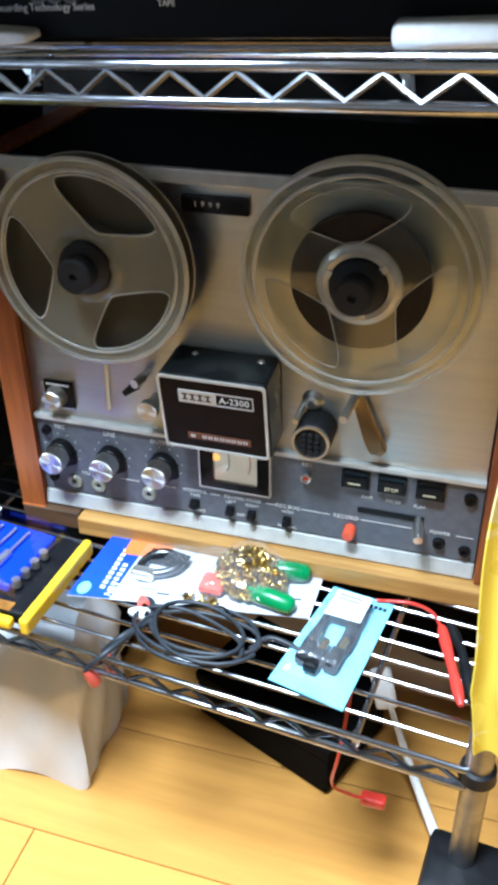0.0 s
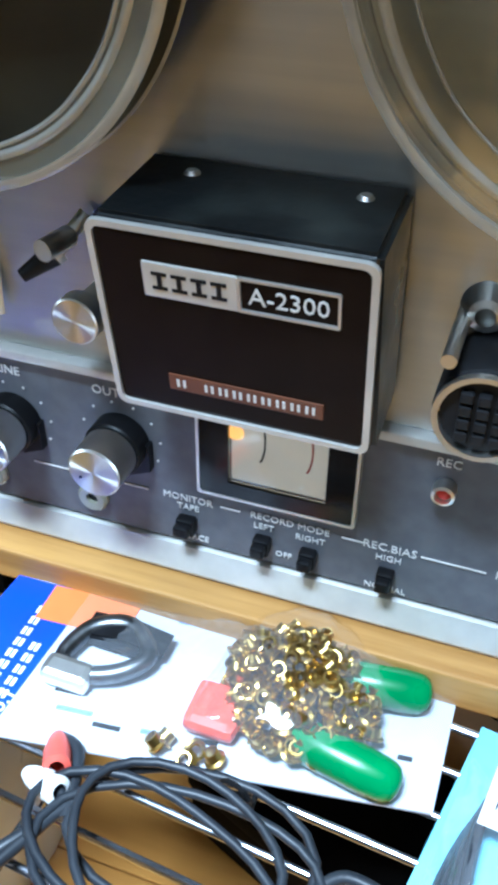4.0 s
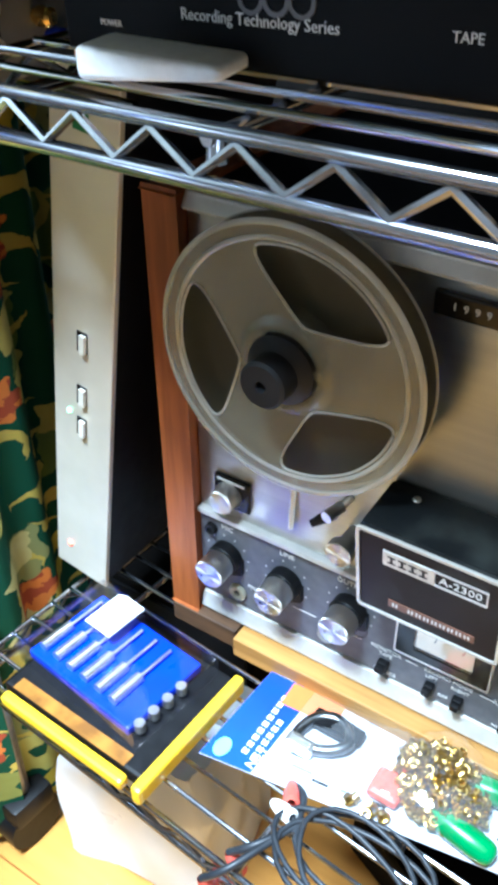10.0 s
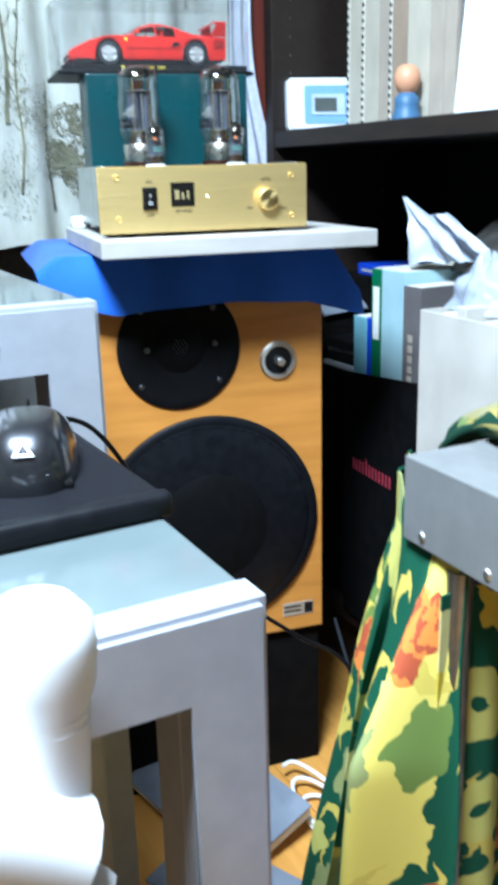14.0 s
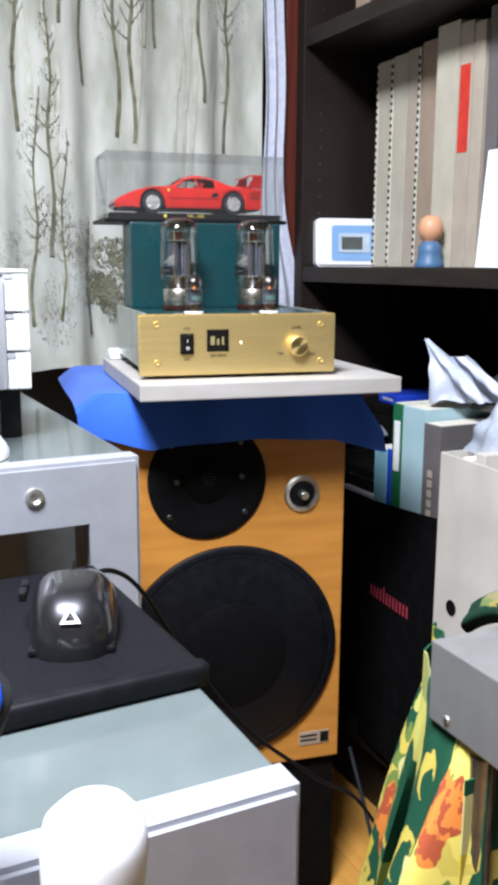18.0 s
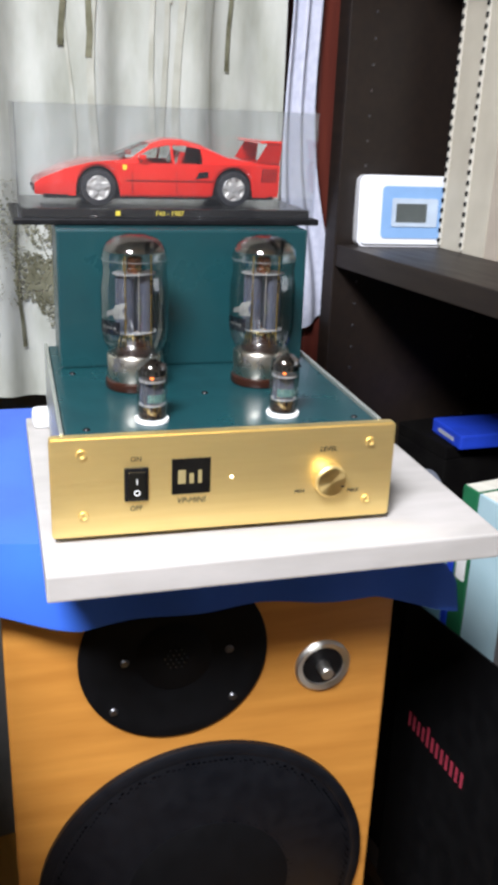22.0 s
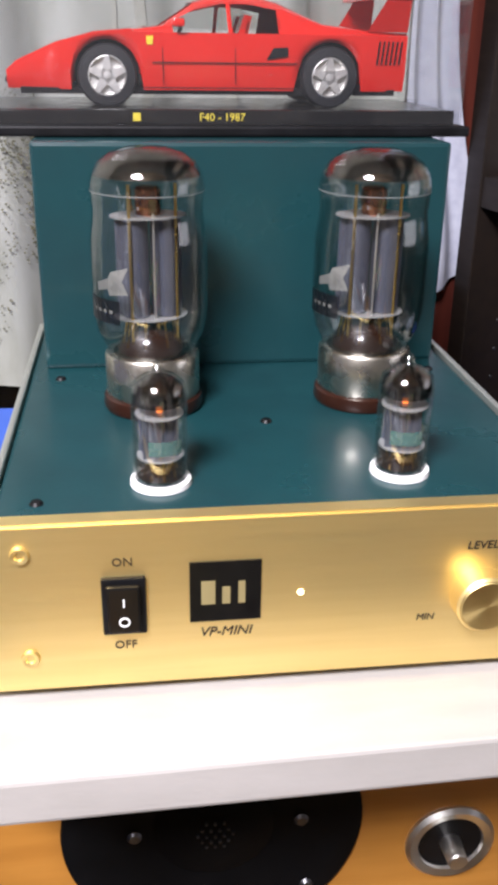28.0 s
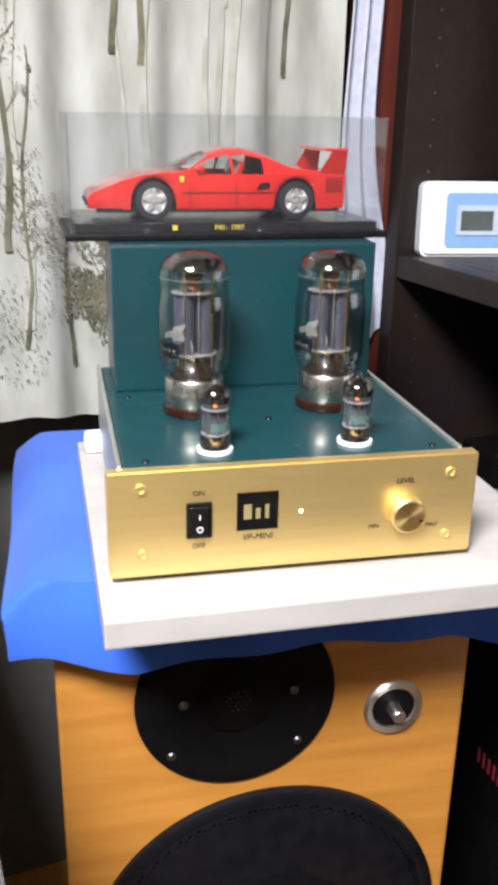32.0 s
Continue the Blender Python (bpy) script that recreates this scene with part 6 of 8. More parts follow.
for w, u, v, s in (("ON", -0.0735, 0.0622, 0.0056), ("OFF", -0.0735, 0.0205, 0.0056), ("LEVEL", 0.0835, 0.0615, 0.0056), ("MIN", 0.0605, 0.0255, 0.0046), ("MAX", 0.1075, 0.0235, 0.0046)):
    text("plate_lettering", w, s, pose(u, -0.0092, v), M_INK, fp, shear=0.15 if w in ("LEVEL", "MIN", "MAX") else 0)
part("power_light", lathe(B(), [(0, 0.0015), (0.0012, 0.001), (0.0016, 0)], pose(0.003, -0.0088, 0.0425, 90), 12), pbr("warm_led", (1, 0.9, 0.7), None, 20, 0.3, emit=(1.0, 0.75, 0.45), power=6), fp)
vk = part("volume_knob", lathe(B(), [(0.0138, 0.0), (0.0138, 0.0096), (0.0127, 0.0108), (0.0122, 0.0108)], pose(0.0848, -0.0088, 0.0364, 90), 48), M_GOLD, fp, "turned gold volume knob", smooth=30)
M_GOLDSPUN = pbr("turned_gold", (0.8, 0.6, 0.26), (0.7, 0.52, 0.21), 60, 0.34, 0.44, 1.0, aniso=0.75, brush="turned")
part("knob_face", lathe(B(), [(0.0122, 0.0107), (0.0118, 0.0112), (0, 0.0112)], pose(0.0848, -0.0088, 0.0364, 90), 48), M_GOLDSPUN, vk, "spun gold face", smooth=30)
part("knob_mark", box(B(), 0.0925, 0.0955, -0.0206, -0.0199, 0.0318, 0.0331), M_INK, vk)

M_GLASS = clear("valve_glass", (0.93, 0.93, 0.92), 0.03, 0.05, 20, 0.09)
M_GETTER = pbr("getter_flash", (0.2, 0.165, 0.145), (0.09, 0.075, 0.065), 40, 0.14, 0.24, 0.95, alpha=0.84)
M_PLATE = pbr("grey_anode", (0.18, 0.197, 0.255), (0.13, 0.143, 0.19), 60, 0.34, 0.44, 0.7)
M_MICA = pbr("mica_disc", (0.28, 0.28, 0.275), (0.22, 0.22, 0.215), 60, 0.35)
M_VBASE = pbr("brown_valve_base", (0.028, 0.008, 0.004), None, 40, 0.3)
M_NICKEL = pbr("nickel_collar", (0.66, 0.63, 0.56), (0.48, 0.45, 0.38), 60, 0.2, 0.38, 1.0, stain=0.2)
M_FILAMENT = pbr("hot_filament", (1, 0.4, 0.15), None, 20, 0.5, emit=(1.0, 0.25, 0.05), power=5)


M_ARROW = pbr("pale_grey_print", (0.2, 0.2, 0.18), (0.13, 0.13, 0.12), 60, 0.4, alpha=0.85)
M_BANDINK = pbr("thin_black_print", (0.006, 0.006, 0.008), None, 40, 0.3, alpha=0.85)
M_SEAM = pbr("pale_seam", (0.4, 0.4, 0.38), None, 40, 0.3, alpha=0.5)
M_CAGE = pbr("dark_copper_cage", (0.42, 0.17, 0.09), (0.26, 0.1, 0.05), 60, 0.2, 0.3, 0.95)
M_STEM = pbr("brown_stem_glass", (0.05, 0.02, 0.012), None, 20, 0.12, alpha=0.5, coat=0.6)
M_DARKGETTER = pbr("dark_getter_flash", (0.1, 0.085, 0.075), (0.05, 0.04, 0.035), 60, 0.12, 0.2, 0.95, alpha=0.88)


def power_valve(u, v, turn, tall):
    m = AMP @ pose(u, v, 0.0808, 0, 0, turn) @ Matrix.Diagonal((1.09, 1.09, tall, 1))
    o = thing("power_valve", m, "glass power valve with nickel collar and orange glow", "valve", "power valves on the amplifier")
    part("base", lathe(B(), [(0, 0), (0.0235, 0), (0.0245, 0.002), (0.024, 0.007), (0.0215, 0.008)], seg=40), M_VBASE, o, smooth=40)
    part("collar", lathe(B(), [(0.0222, 0.0072), (0.0228, 0.0085), (0.0228, 0.0285), (0.022, 0.0297), (0.019, 0.0297)], seg=40), M_NICKEL, o, "worn nickel collar", smooth=40)
    prof = [(0.0205, 0.029), (0.0222, 0.034), (0.0256, 0.041), (0.0268, 0.048), (0.0272, 0.056), (0.0272, 0.08), (0.0269, 0.087), (0.0259, 0.094), (0.0254, 0.099), (0.0257, 0.104), (0.0261, 0.109), (0.0259, 0.1125), (0.0248, 0.117), (0.0218, 0.122), (0.0165, 0.1258), (0.009, 0.128), (0.0, 0.1285)]
    part("bulb", lathe(B(), prof + [(max(0.0, r - 0.0008) if z < 0.128 else 0.0, z - 0.0009 if z > 0.11 else z) for r, z in prof[::-1]], seg=64), M_GLASS, o, smooth=80)
    part("getter", lathe(B(), [(0.0243, 0.1158), (0.0205, 0.1215), (0.0155, 0.1246), (0.0085, 0.1267), (0.0, 0.1272)], seg=48), M_GETTER, o, "silvery brown getter flash in the dome", smooth=60)
    part("seam", lathe(B(), [(0.0262, 0.1088), (0.0263, 0.109), (0.0262, 0.1092)], seg=48), M_SEAM, o, "thin pale seam round the dome", smooth=60)
    for z in (0.0475, 0.0965):
        part("mica_disc", lathe(B(), [(0, z), (0.0178, z), (0.0178, z + 0.0008), (0, z + 0.0008)], pose(0, 0, 0) @ Matrix.Diagonal((1, 0.72, 1, 1)), 36), M_MICA, o, "pale mica spacer")
    for s in (-1, 1):
        part("anode", lathe(B(), [(0.0066, 0.0487), (0.0066, 0.096), (0.0058, 0.096), (0.0058, 0.0487)], pose(s * 0.0072, 0, 0) @ Matrix.Diagonal((1, 1.25, 1, 1)), 28), M_PLATE, o, "grey anode tube", smooth=40)
        part("anode_fin", box(B(), s * 0.0136, s * 0.0152, -0.0016, 0.0016, 0.05, 0.0945, 0.0004), M_PLATE, o)
        part("support_rod", cyl(B(), (s * 0.0108, -0.0085, 0.036), (s * 0.0108, -0.0085, 0.1125), 0.0007, seg=8), M_BRASS, o)
        part("back_rod", cyl(B(), (s * 0.0062, 0.009, 0.036), (s * 0.0062, 0.009, 0.108), 0.0007, seg=8), M_BRASS, o)
    part("centre_rod", cyl(B(), (0, -0.0095, 0.047), (0, -0.0095, 0.099), 0.0006, seg=8), M_ALU, o)
    part("top_cage", lathe(B(), [(0.0055, 0.0975), (0.006, 0.1), (0.006, 0.109), (0.0045, 0.1105), (0.0, 0.1105)], None, 24), M_CAGE, o, "dark copper grid cooler", smooth=40)
    part("getter_ring", tube(B(), [(0.0075 * math.cos(a * 0.524), 0.0075 * math.sin(a * 0.524), 0.1145) for a in range(12)], 0.0006, 6, True), M_BRASS, o)
    part("filament", box(B(), -0.0016, 0.0016, -0.004, -0.001, 0.0976, 0.0992, 0.0005), M_FILAMENT, o)
    part("stem", lathe(B(), [(0.0165, 0.03), (0.0155, 0.036), (0.011, 0.041), (0.006, 0.0455), (0, 0.046)], seg=28), M_STEM, o, "brown glass stem", smooth=50)
    for k in range(8):
        a = 0.4 + k * math.pi / 4
        part("lead_wire", cyl(B(), (0.014 * math.cos(a), 0.011 * math.sin(a), 0.033), (0.0115 * math.cos(a), 0.008 * math.sin(a), 0.0475), 0.0006, seg=6), M_BRASS, o)

    def on_glass(outline, r, name, mat):
        """A print on the bulb: outline of (degrees, height)."""
        lb = B()
        lb.faces.new([lb.verts.new((r * math.cos(radians(a)), r * math.sin(radians(a)), z)) for a, z in outline])
        part(name, lb, mat, o)

    on_glass([(198, 0.0645), (213, 0.0662), (215, 0.0632), (236, 0.0645), (230, 0.0705), (237, 0.0775), (217, 0.0745), (214, 0.0715), (198, 0.0685)], 0.02745, "printed_arrow", M_ARROW)
    on_glass([(178 + k * 8, 0.0495) for k in range(7)] + [(226 - k * 8, 0.061) for k in range(7)], 0.02735, "printed_band", M_BANDINK)
    for k in range(4):
        on_glass([(190 + k * 8, 0.0545), (194 + k * 8, 0.0545), (194 + k * 8, 0.0562), (190 + k * 8, 0.0562)], 0.02755, "print_bar", M_ARROW)
    return o


power_valve(-0.0562, 0.124, 12, 1.045)
power_valve(0.0592, 0.124, 0, 1.04)


def small_valve(u, v, turn):
    m = AMP @ pose(u, v, 0.0808, 0, 0, turn) @ Matrix.Diagonal((1.1, 1.1, 1.09, 1))
    o = thing("driver_valve", m, "small glass driver valve with white ring and red glow", "valve", "driver valves on the amplifier")
    part("socket_ring", lathe(B(), [(0.0102, 0), (0.0126, 0), (0.0123, 0.0022), (0.0104, 0.0027)], seg=32), M_WHITEINK, o, "white ceramic socket ring", smooth=40)
    prof = [(0.0108, 0.002), (0.0111, 0.006), (0.0111, 0.039), (0.0102, 0.0435), (0.0065, 0.0465), (0.0026, 0.048), (0.0018, 0.0515), (0, 0.053)]
    part("bulb", lathe(B(), prof + [(max(0, r - 0.0008), z - (0.0009 if z > 0.04 else 0)) for r, z in prof[::-1]], seg=36), M_GLASS, o, smooth=80)
    part("getter", lathe(B(), [(0.0101, 0.0355), (0.0101, 0.039), (0.0093, 0.0425), (0.006, 0.0452), (0, 0.0462)], seg=32), M_DARKGETTER, o, "dark mirrored getter flash", smooth=60)
    part("base_glass", lathe(B(), [(0.0, 0.004), (0.0098, 0.004), (0.0098, 0.0105), (0.0, 0.0105)], seg=28), M_STEM, o, "brown glass foot", smooth=40)
    for z in (0.0125, 0.0305):
        part("mica_disc", lathe(B(), [(0, z), (0.0096, z), (0.0096, z + 0.0006), (0, z + 0.0006)], seg=24), M_MICA, o)
    for s in (-1, 1):
        part("anode", box(B(), s * 0.0006, s * 0.0068, -0.0045, 0.0045, 0.0128, 0.0303, 0.001), M_PLATE, o)
    part("filament", box(B(), -0.0011, 0.0011, -0.001, 0.001, 0.0312, 0.033, 0.0005), M_FILAMENT, o)
    pb = B()
    for k in range(5):
        a0, a1 = 235 + k * 14, 249 + k * 14
        pb.faces.new([pb.verts.new((0.01125 * math.cos(radians(a)), 0.01125 * math.sin(radians(a)), z)) for a, z in ((a0, 0.0165), (a1, 0.0165), (a1, 0.0225), (a0, 0.0225))])
    part("green_print", pb, pbr("green_valve_print", (0.02, 0.12, 0.1), (0.1, 0.16, 0.14), 300, 0.6, alpha=0.7), o)
    for k in range(8):
        a = k * math.pi / 4
        part("pin", cyl(B(), (0.007 * math.cos(a), 0.007 * math.sin(a), 0.003), (0.0055 * math.cos(a), 0.0055 * math.sin(a), 0.0125), 0.0005, seg=5), M_BRASS, o)
    return o


small_valve(-0.0555, 0.0275, 10)
small_valve(0.0545, 0.0285, -8)

# ---- model car in its case on the amplifier ----
CAR = AMP @ pose(-0.008, 0.21, 0.2115, 0, 0, 1.5)
box_case = thing("display_case", CAR, "clear acrylic display case with black base", "display case")
M_ACRYL = clear("thin_acrylic", (0.96, 0.965, 0.97), 0.05, 0.04, 8, 0.05, 0.008)
base = part("base", box(B(), -0.1475, 0.1475, 0.0, 0.135, 0.0, 0.006, 0.0015), M_BLACK, box_case, "glossy black plinth")
part("plinth_step", box(B(), -0.139, 0.139, 0.0055, 0.129, 0.006, 0.0145, 0.0015), M_BLACKGLOSS, base)
x0, x1, y0, y1, z0, z1, th = -0.1425, 0.1425, 0.003, 0.132, 0.0062, 0.104, 0.0014
for b in ((x0, x1, y0, y0 + th, z0, z1), (x0, x1, y1 - th, y1, z0, z1), (x0, x0 + th, y0 + th, y1 - th, z0, z1), (x1 - th, x1, y0 + th, y1 - th, z0, z1), (x0, x1, y0, y1, z1, z1 + th)):
    part("cover_pane", box(B(), *b), M_ACRYL, box_case, "clear acrylic pane")
M_YELLOWPRINT = pbr("yellow_print", (0.7, 0.55, 0.05), None, 40, 0.5)
part("base_emblem", box(B(), -0.0535, -0.0492, 0.0049, 0.0054, 0.0082, 0.0126), M_YELLOWPRINT, base, "small yellow emblem")
text("base_lettering", "F40 - 1987", 0.0062, pose(-0.002, 0.0051, 0.0102), M_YELLOWPRINT, base)
M_CARRED = pbr("red_car_paint", (0.62, 0.022, 0.014), (0.56, 0.018, 0.012), 20, 0.16, 0.22, coat=1.0)
M_WINDOW = clear("clear_car_window", (0.86, 0.87, 0.86), 0.05, 0.0, 60, 0.06)
car = thing("model_car", CAR @ pose(-0.001, 0.067, 0.0145), "red model sports car with rear wing and silver wheels", "model car")
WB, WHL, WRAD = 0.132, 0.0, 0.0172
xf, xr = -0.066, 0.066
# side outline (x, z), nose to the left
side = [(-0.124, 0.011), (-0.1245, 0.019), (-0.118, 0.0245), (-0.095, 0.0345), (-0.072, 0.0405), (-0.048, 0.0425), (-0.034, 0.0445), (-0.014, 0.057), (0.002, 0.0615), (0.018, 0.0615), (0.036, 0.0575), (0.062, 0.0465), (0.088, 0.0435), (0.113, 0.0425), (0.114, 0.03), (0.112, 0.0135)]


def half_width(x, z):
    w = 0.0445
    if x < -0.07:
        w -= 0.014 * ((-0.07 - x) / 0.055) ** 2
    if x > 0.08:
        w -= 0.004 * ((x - 0.08) / 0.035)
    if z > 0.04:
        w -= (z - 0.04) * 0.85
    return w


bm = B()
rows = []
xs = [p[0] for p in side]
NX = 96
for k in range(NX + 1):
    x = -0.124 + 0.2375 * k / NX
    top = np.interp(x, xs[1:14], [p[1] for p in side[1:14]])
    low = 0.0095
    for xw in (xf, xr):
        d = abs(x - xw)
        if d < WRAD + 0.0022:
            low = max(low, 0.0172 + math.sqrt((WRAD + 0.0022) ** 2 - d * d))
    prof = []
    belt = min(top, 0.0405 if x > -0.05 else top)
    zs = [low, low + (belt - low) * 0.35, low + (belt - low) * 0.7, belt]
    for i, z in enumerate(zs):
        w = half_width(x, min(z, 0.04)) - (0.003 if i == 0 else 0.0) - (0.0006 if i == 1 else 0)
        prof.append((w, z))
    for f in (0.35, 0.75, 0.97, 1.0):
        z = belt + (top - belt) * f
        w = half_width(x, z) * (1 if f < 0.9 else (0.9 if f < 1 else 0.7)) - 0.001
        prof.append((w, z + (0.0006 if f == 1 else 0)))
    prof.append((0.0, top + 0.0014))
    rows.append([[bm.verts.new((x, s * w, z)) for w, z in prof] for s in (-1, 1)])
for a, b in zip(rows, rows[1:]):
    xm = (a[0][0].co.x + b[0][0].co.x) / 2
    for s in (0, 1):
        for i in range(len(a[s]) - 1):
            if i in (3, 4) and (-0.0265 < xm < 0.0035 or 0.0075 < xm < 0.034):
                continue
            if i in (6, 7) and -0.0425 < xm < -0.014:
                continue
            bm.faces.new((a[s][i], a[s][i + 1], b[s][i + 1], b[s][i]))
for r in (rows[0], rows[-1]):
    bm.faces.new(r[0] + r[1][::-1])
bmesh.ops.remove_doubles(bm, verts=bm.verts, dist=0.00005)
body = part("body", bm, M_CARRED, car, smooth=40)
part("floor_pan", box(B(), -0.116, 0.108, -0.039, 0.039, 0.007, 0.0105), M_BLACK, car)


def side_panel(pts, name, mat, out=0.0006, label=""):
    for s in (-1, 1):
        bm = B()
        vs = [bm.verts.new((x, s * (half_width(x, z) + out), z)) for x, z in pts]
        bm.faces.new(vs)
        bmesh.ops.triangulate(bm, faces=bm.faces)
        part(name, bm, mat, body, label)


side_panel([(-0.031, 0.0428), (-0.0135, 0.0545), (0.0035, 0.0582), (0.004, 0.0428)], "side_window", M_WINDOW, 0.0)
side_panel([(0.0065, 0.0428), (0.006, 0.0582), (0.02, 0.0572), (0.036, 0.0492), (0.036, 0.0428)], "rear_side_window", M_WINDOW, 0.0)
for zz, xa, xb in ((0.0242, -0.04, 0.046), (0.0105, -0.045, 0.045)):
    side_panel([(xa, zz), (xb, zz), (xb, zz + 0.0007), (xa, zz + 0.0007)], "body_line", M_BLACK)
for xa in (-0.034, 0.0085):
    side_panel([(xa, 0.0125), (xa + 0.0005, 0.0125), (xa + 0.0005, 0.041), (xa, 0.041)], "door_gap", M_BLACK)
side_panel([(0.027, 0.0265), (0.04, 0.0285), (0.04, 0.0335), (0.031, 0.033)], "air_intake", M_BLACK)
for k in range(6):
    side_panel([(0.094 + k * 0.0028, 0.0245), (0.0952 + k * 0.0028, 0.0245), (0.0966 + k * 0.0028, 0.0375), (0.0954 + k * 0.0028, 0.0375)], "vent_slot", M_BLACK)
side_panel([(-0.0428, 0.034), (-0.0395, 0.034), (-0.039, 0.0385), (-0.043, 0.0385)], "yellow_shield", pbr("yellow_shield_print", (0.75, 0.6, 0.05), None, 40, 0.4))
wsn = B()
a = [(-0.0445, -0.036, 0.0437), (-0.0445, 0.036, 0.0437), (-0.0125, 0.027, 0.0582), (-0.0125, -0.027, 0.0582)]
wsn.faces.new([wsn.verts.new(p) for p in a])
part("windscreen", wsn, M_WINDOW, body)
for x in (xf, xr):
    part("wheel_well", box(B(), x - 0.0185, x + 0.0185, -0.0335, 0.0335, 0.0112, 0.0375), M_BLACK, car)
part("nose_intake", box(B(), -0.1252, -0.119, -0.029, 0.029, 0.0125, 0.0158, 0.0006), M_BLACK, car, "black front air intake")
part("cabin_floor", box(B(), -0.045, 0.05, -0.036, 0.036, 0.0106, 0.016), M_BLACK, car)
part("dashboard", box(B(), -0.043, -0.03, -0.034, 0.034, 0.016, 0.0405, 0.003), M_BLACK, car, "black dashboard")
part("steering_wheel", tube(B(), [(-0.022 + 0.002 * math.sin(a * 0.524), -0.016 + 0.007 * math.cos(a * 0.524), 0.04 + 0.0065 * math.sin(a * 0.524)) for a in range(12)], 0.0008, 6, True), M_BLACK, car)
for s in (-1, 1):
    seat = part("car_seat", box(B(), -0.014, 0.01, s * 0.017 - 0.011, s * 0.017 + 0.011, 0.016, 0.026, 0.003), M_CARRED, car, "red bucket seat", smooth=40)
    part("seat_back", prism(B(), [(0.006, 0.02), (0.014, 0.02), (0.021, 0.05), (0.0165, 0.051)], s * 0.017 - 0.0105, s * 0.017 + 0.0105, bev=0.002), M_CARRED, seat, smooth=40)
wing = part("rear_wing", box(B(), 0.0925, 0.1145, -0.043, 0.043, 0.0605, 0.0635, 0.001), M_CARRED, car, "red rear wing")
for s in (-1, 1):
    bm = B()
    vs = [bm.verts.new((x, s * 0.0415, z)) for x, z in ((0.088, 0.0425), (0.113, 0.0425), (0.1145, 0.0615), (0.1, 0.0615))]
    f_ = bm.faces.new(vs)
    bmesh.ops.solidify(bm, geom=[f_], thickness=0.002)
    part("wing_support", bm, M_CARRED, wing)
for x in (xf, xr):
    for s in (-1, 1):
        wt = part("wheel", lathe(B(), [(0.0115, -0.0065), (0.0162, -0.006), (WRAD, -0.004), (WRAD, 0.004), (0.0162, 0.006), (0.0115, 0.0065), (0.0105, 0.004)], pose(x, s * 0.0385, WRAD, 90), 40), M_RUBBER, car, "black tyre with silver rim", smooth=40)
        part("rim", lathe(B(), [(0.0118, 0.0052), (0.0105, 0.0058), (0.0098, 0.003), (0.0, 0.0022)], pose(x, s * 0.0385, WRAD, 90 if s < 0 else -90), 36), M_TRIM, wt, smooth=40)
        for k in range(5):
            sp_ = part("spoke", prism(B(), [(-0.0032, 0.0008), (0.0032, 0.0008), (0.0014, 0.0112), (-0.0014, 0.0112)], -0.0056, -0.0026), M_TRIM, wt)
            sp_.matrix_local = pose(x, s * 0.0385, WRAD, 0, 0, 0 if s < 0 else 180) @ pose(0, 0, 0, 0, k * 72, 0)
        part("hub_cap", lathe(B(), [(0, 0.0062), (0.0022, 0.006), (0.0026, 0.003)], pose(x, s * 0.0385, WRAD, 90 if s < 0 else -90), 16), M_TRIM, wt, smooth=40)
for s in (-1, 1):
    part("head_lamp", box(B(), -0.121, -0.112, s * 0.026 - 0.006, s * 0.026 + 0.006, 0.0195, 0.0225, 0.001), M_CLEAR, car)
    part("mirror", box(B(), -0.028, -0.021, s * 0.047 - 0.003, s * 0.047 + 0.003, 0.0435, 0.048, 0.0015), M_CARRED, car)

# ---- desks and what stands on them ----
M_SILVER = pbr("silver_grey_paint", (0.37, 0.38, 0.42), (0.34, 0.35, 0.385), 40, 0.42, 0.5, 0.25, 0.04, 500, stain=0.06)
M_DESKGLASS = pbr("grey_green_glass", (0.115, 0.138, 0.138), (0.098, 0.118, 0.118), 12, 0.08, 0.14, 0.0, coat=0.2)
M_WHITEPL = pbr("white_gloss_plastic", (0.8, 0.81, 0.83), (0.76, 0.77, 0.79), 30, 0.28, 0.36)
M_LIGHTGREY = pbr("light_grey_plastic", (0.42, 0.43, 0.46), (0.38, 0.39, 0.42), 30, 0.4)


def desk_(name, m, w, d, h, label, apron=0.075, leg=0.047, rim=0.032):
    """A steel-framed desk with a glass top; its front faces -y, its right end is at x 0."""
    o = thing(name, m, label, "desk")
    t = part("glass_top", box(B(), -w + rim, -0.004, 0.03, d - 0.02, h - 0.012, h - 0.001, 0.002), M_DESKGLASS, o, "grey-green glass top")
    z = h - apron
    part("front_frame", prism(B(), [(-w, 0.004), (-w, h), (0, h), (0, 0.004), (-leg, 0.004), (-leg, z), (-w + leg, z), (-w + leg, 0.004)], 0.0, 0.0295, bev=0.004), M_SILVER, o, "one-piece silver front rail and legs", smooth=30)
    part("back_rail", box(B(), -w, 0.0, d - 0.0195, d, h - apron, h, 0.003), M_SILVER, o)
    for s in (-w, -0.03):
        part("side_rail", box(B(), s, s + 0.03, 0.03, d - 0.02, h - apron, h - 0.0125, 0.002), M_SILVER, o)
        for y in (0.03, d - 0.05):
            lg_ = part("leg", box(B(), (s if s < -0.1 else -leg), (s + leg if s < -0.1 else 0), y, y + 0.045, 0.0, h - apron - 0.0005, 0.003), M_SILVER, o)
            part("leg_foot", cyl(B(), ((s + leg / 2 if s < -0.1 else -leg / 2), y + 0.0225, 0.0), ((s + leg / 2 if s < -0.1 else -leg / 2), y + 0.0225, 0.004), 0.02, seg=16), M_BLACK, lg_)
    return o


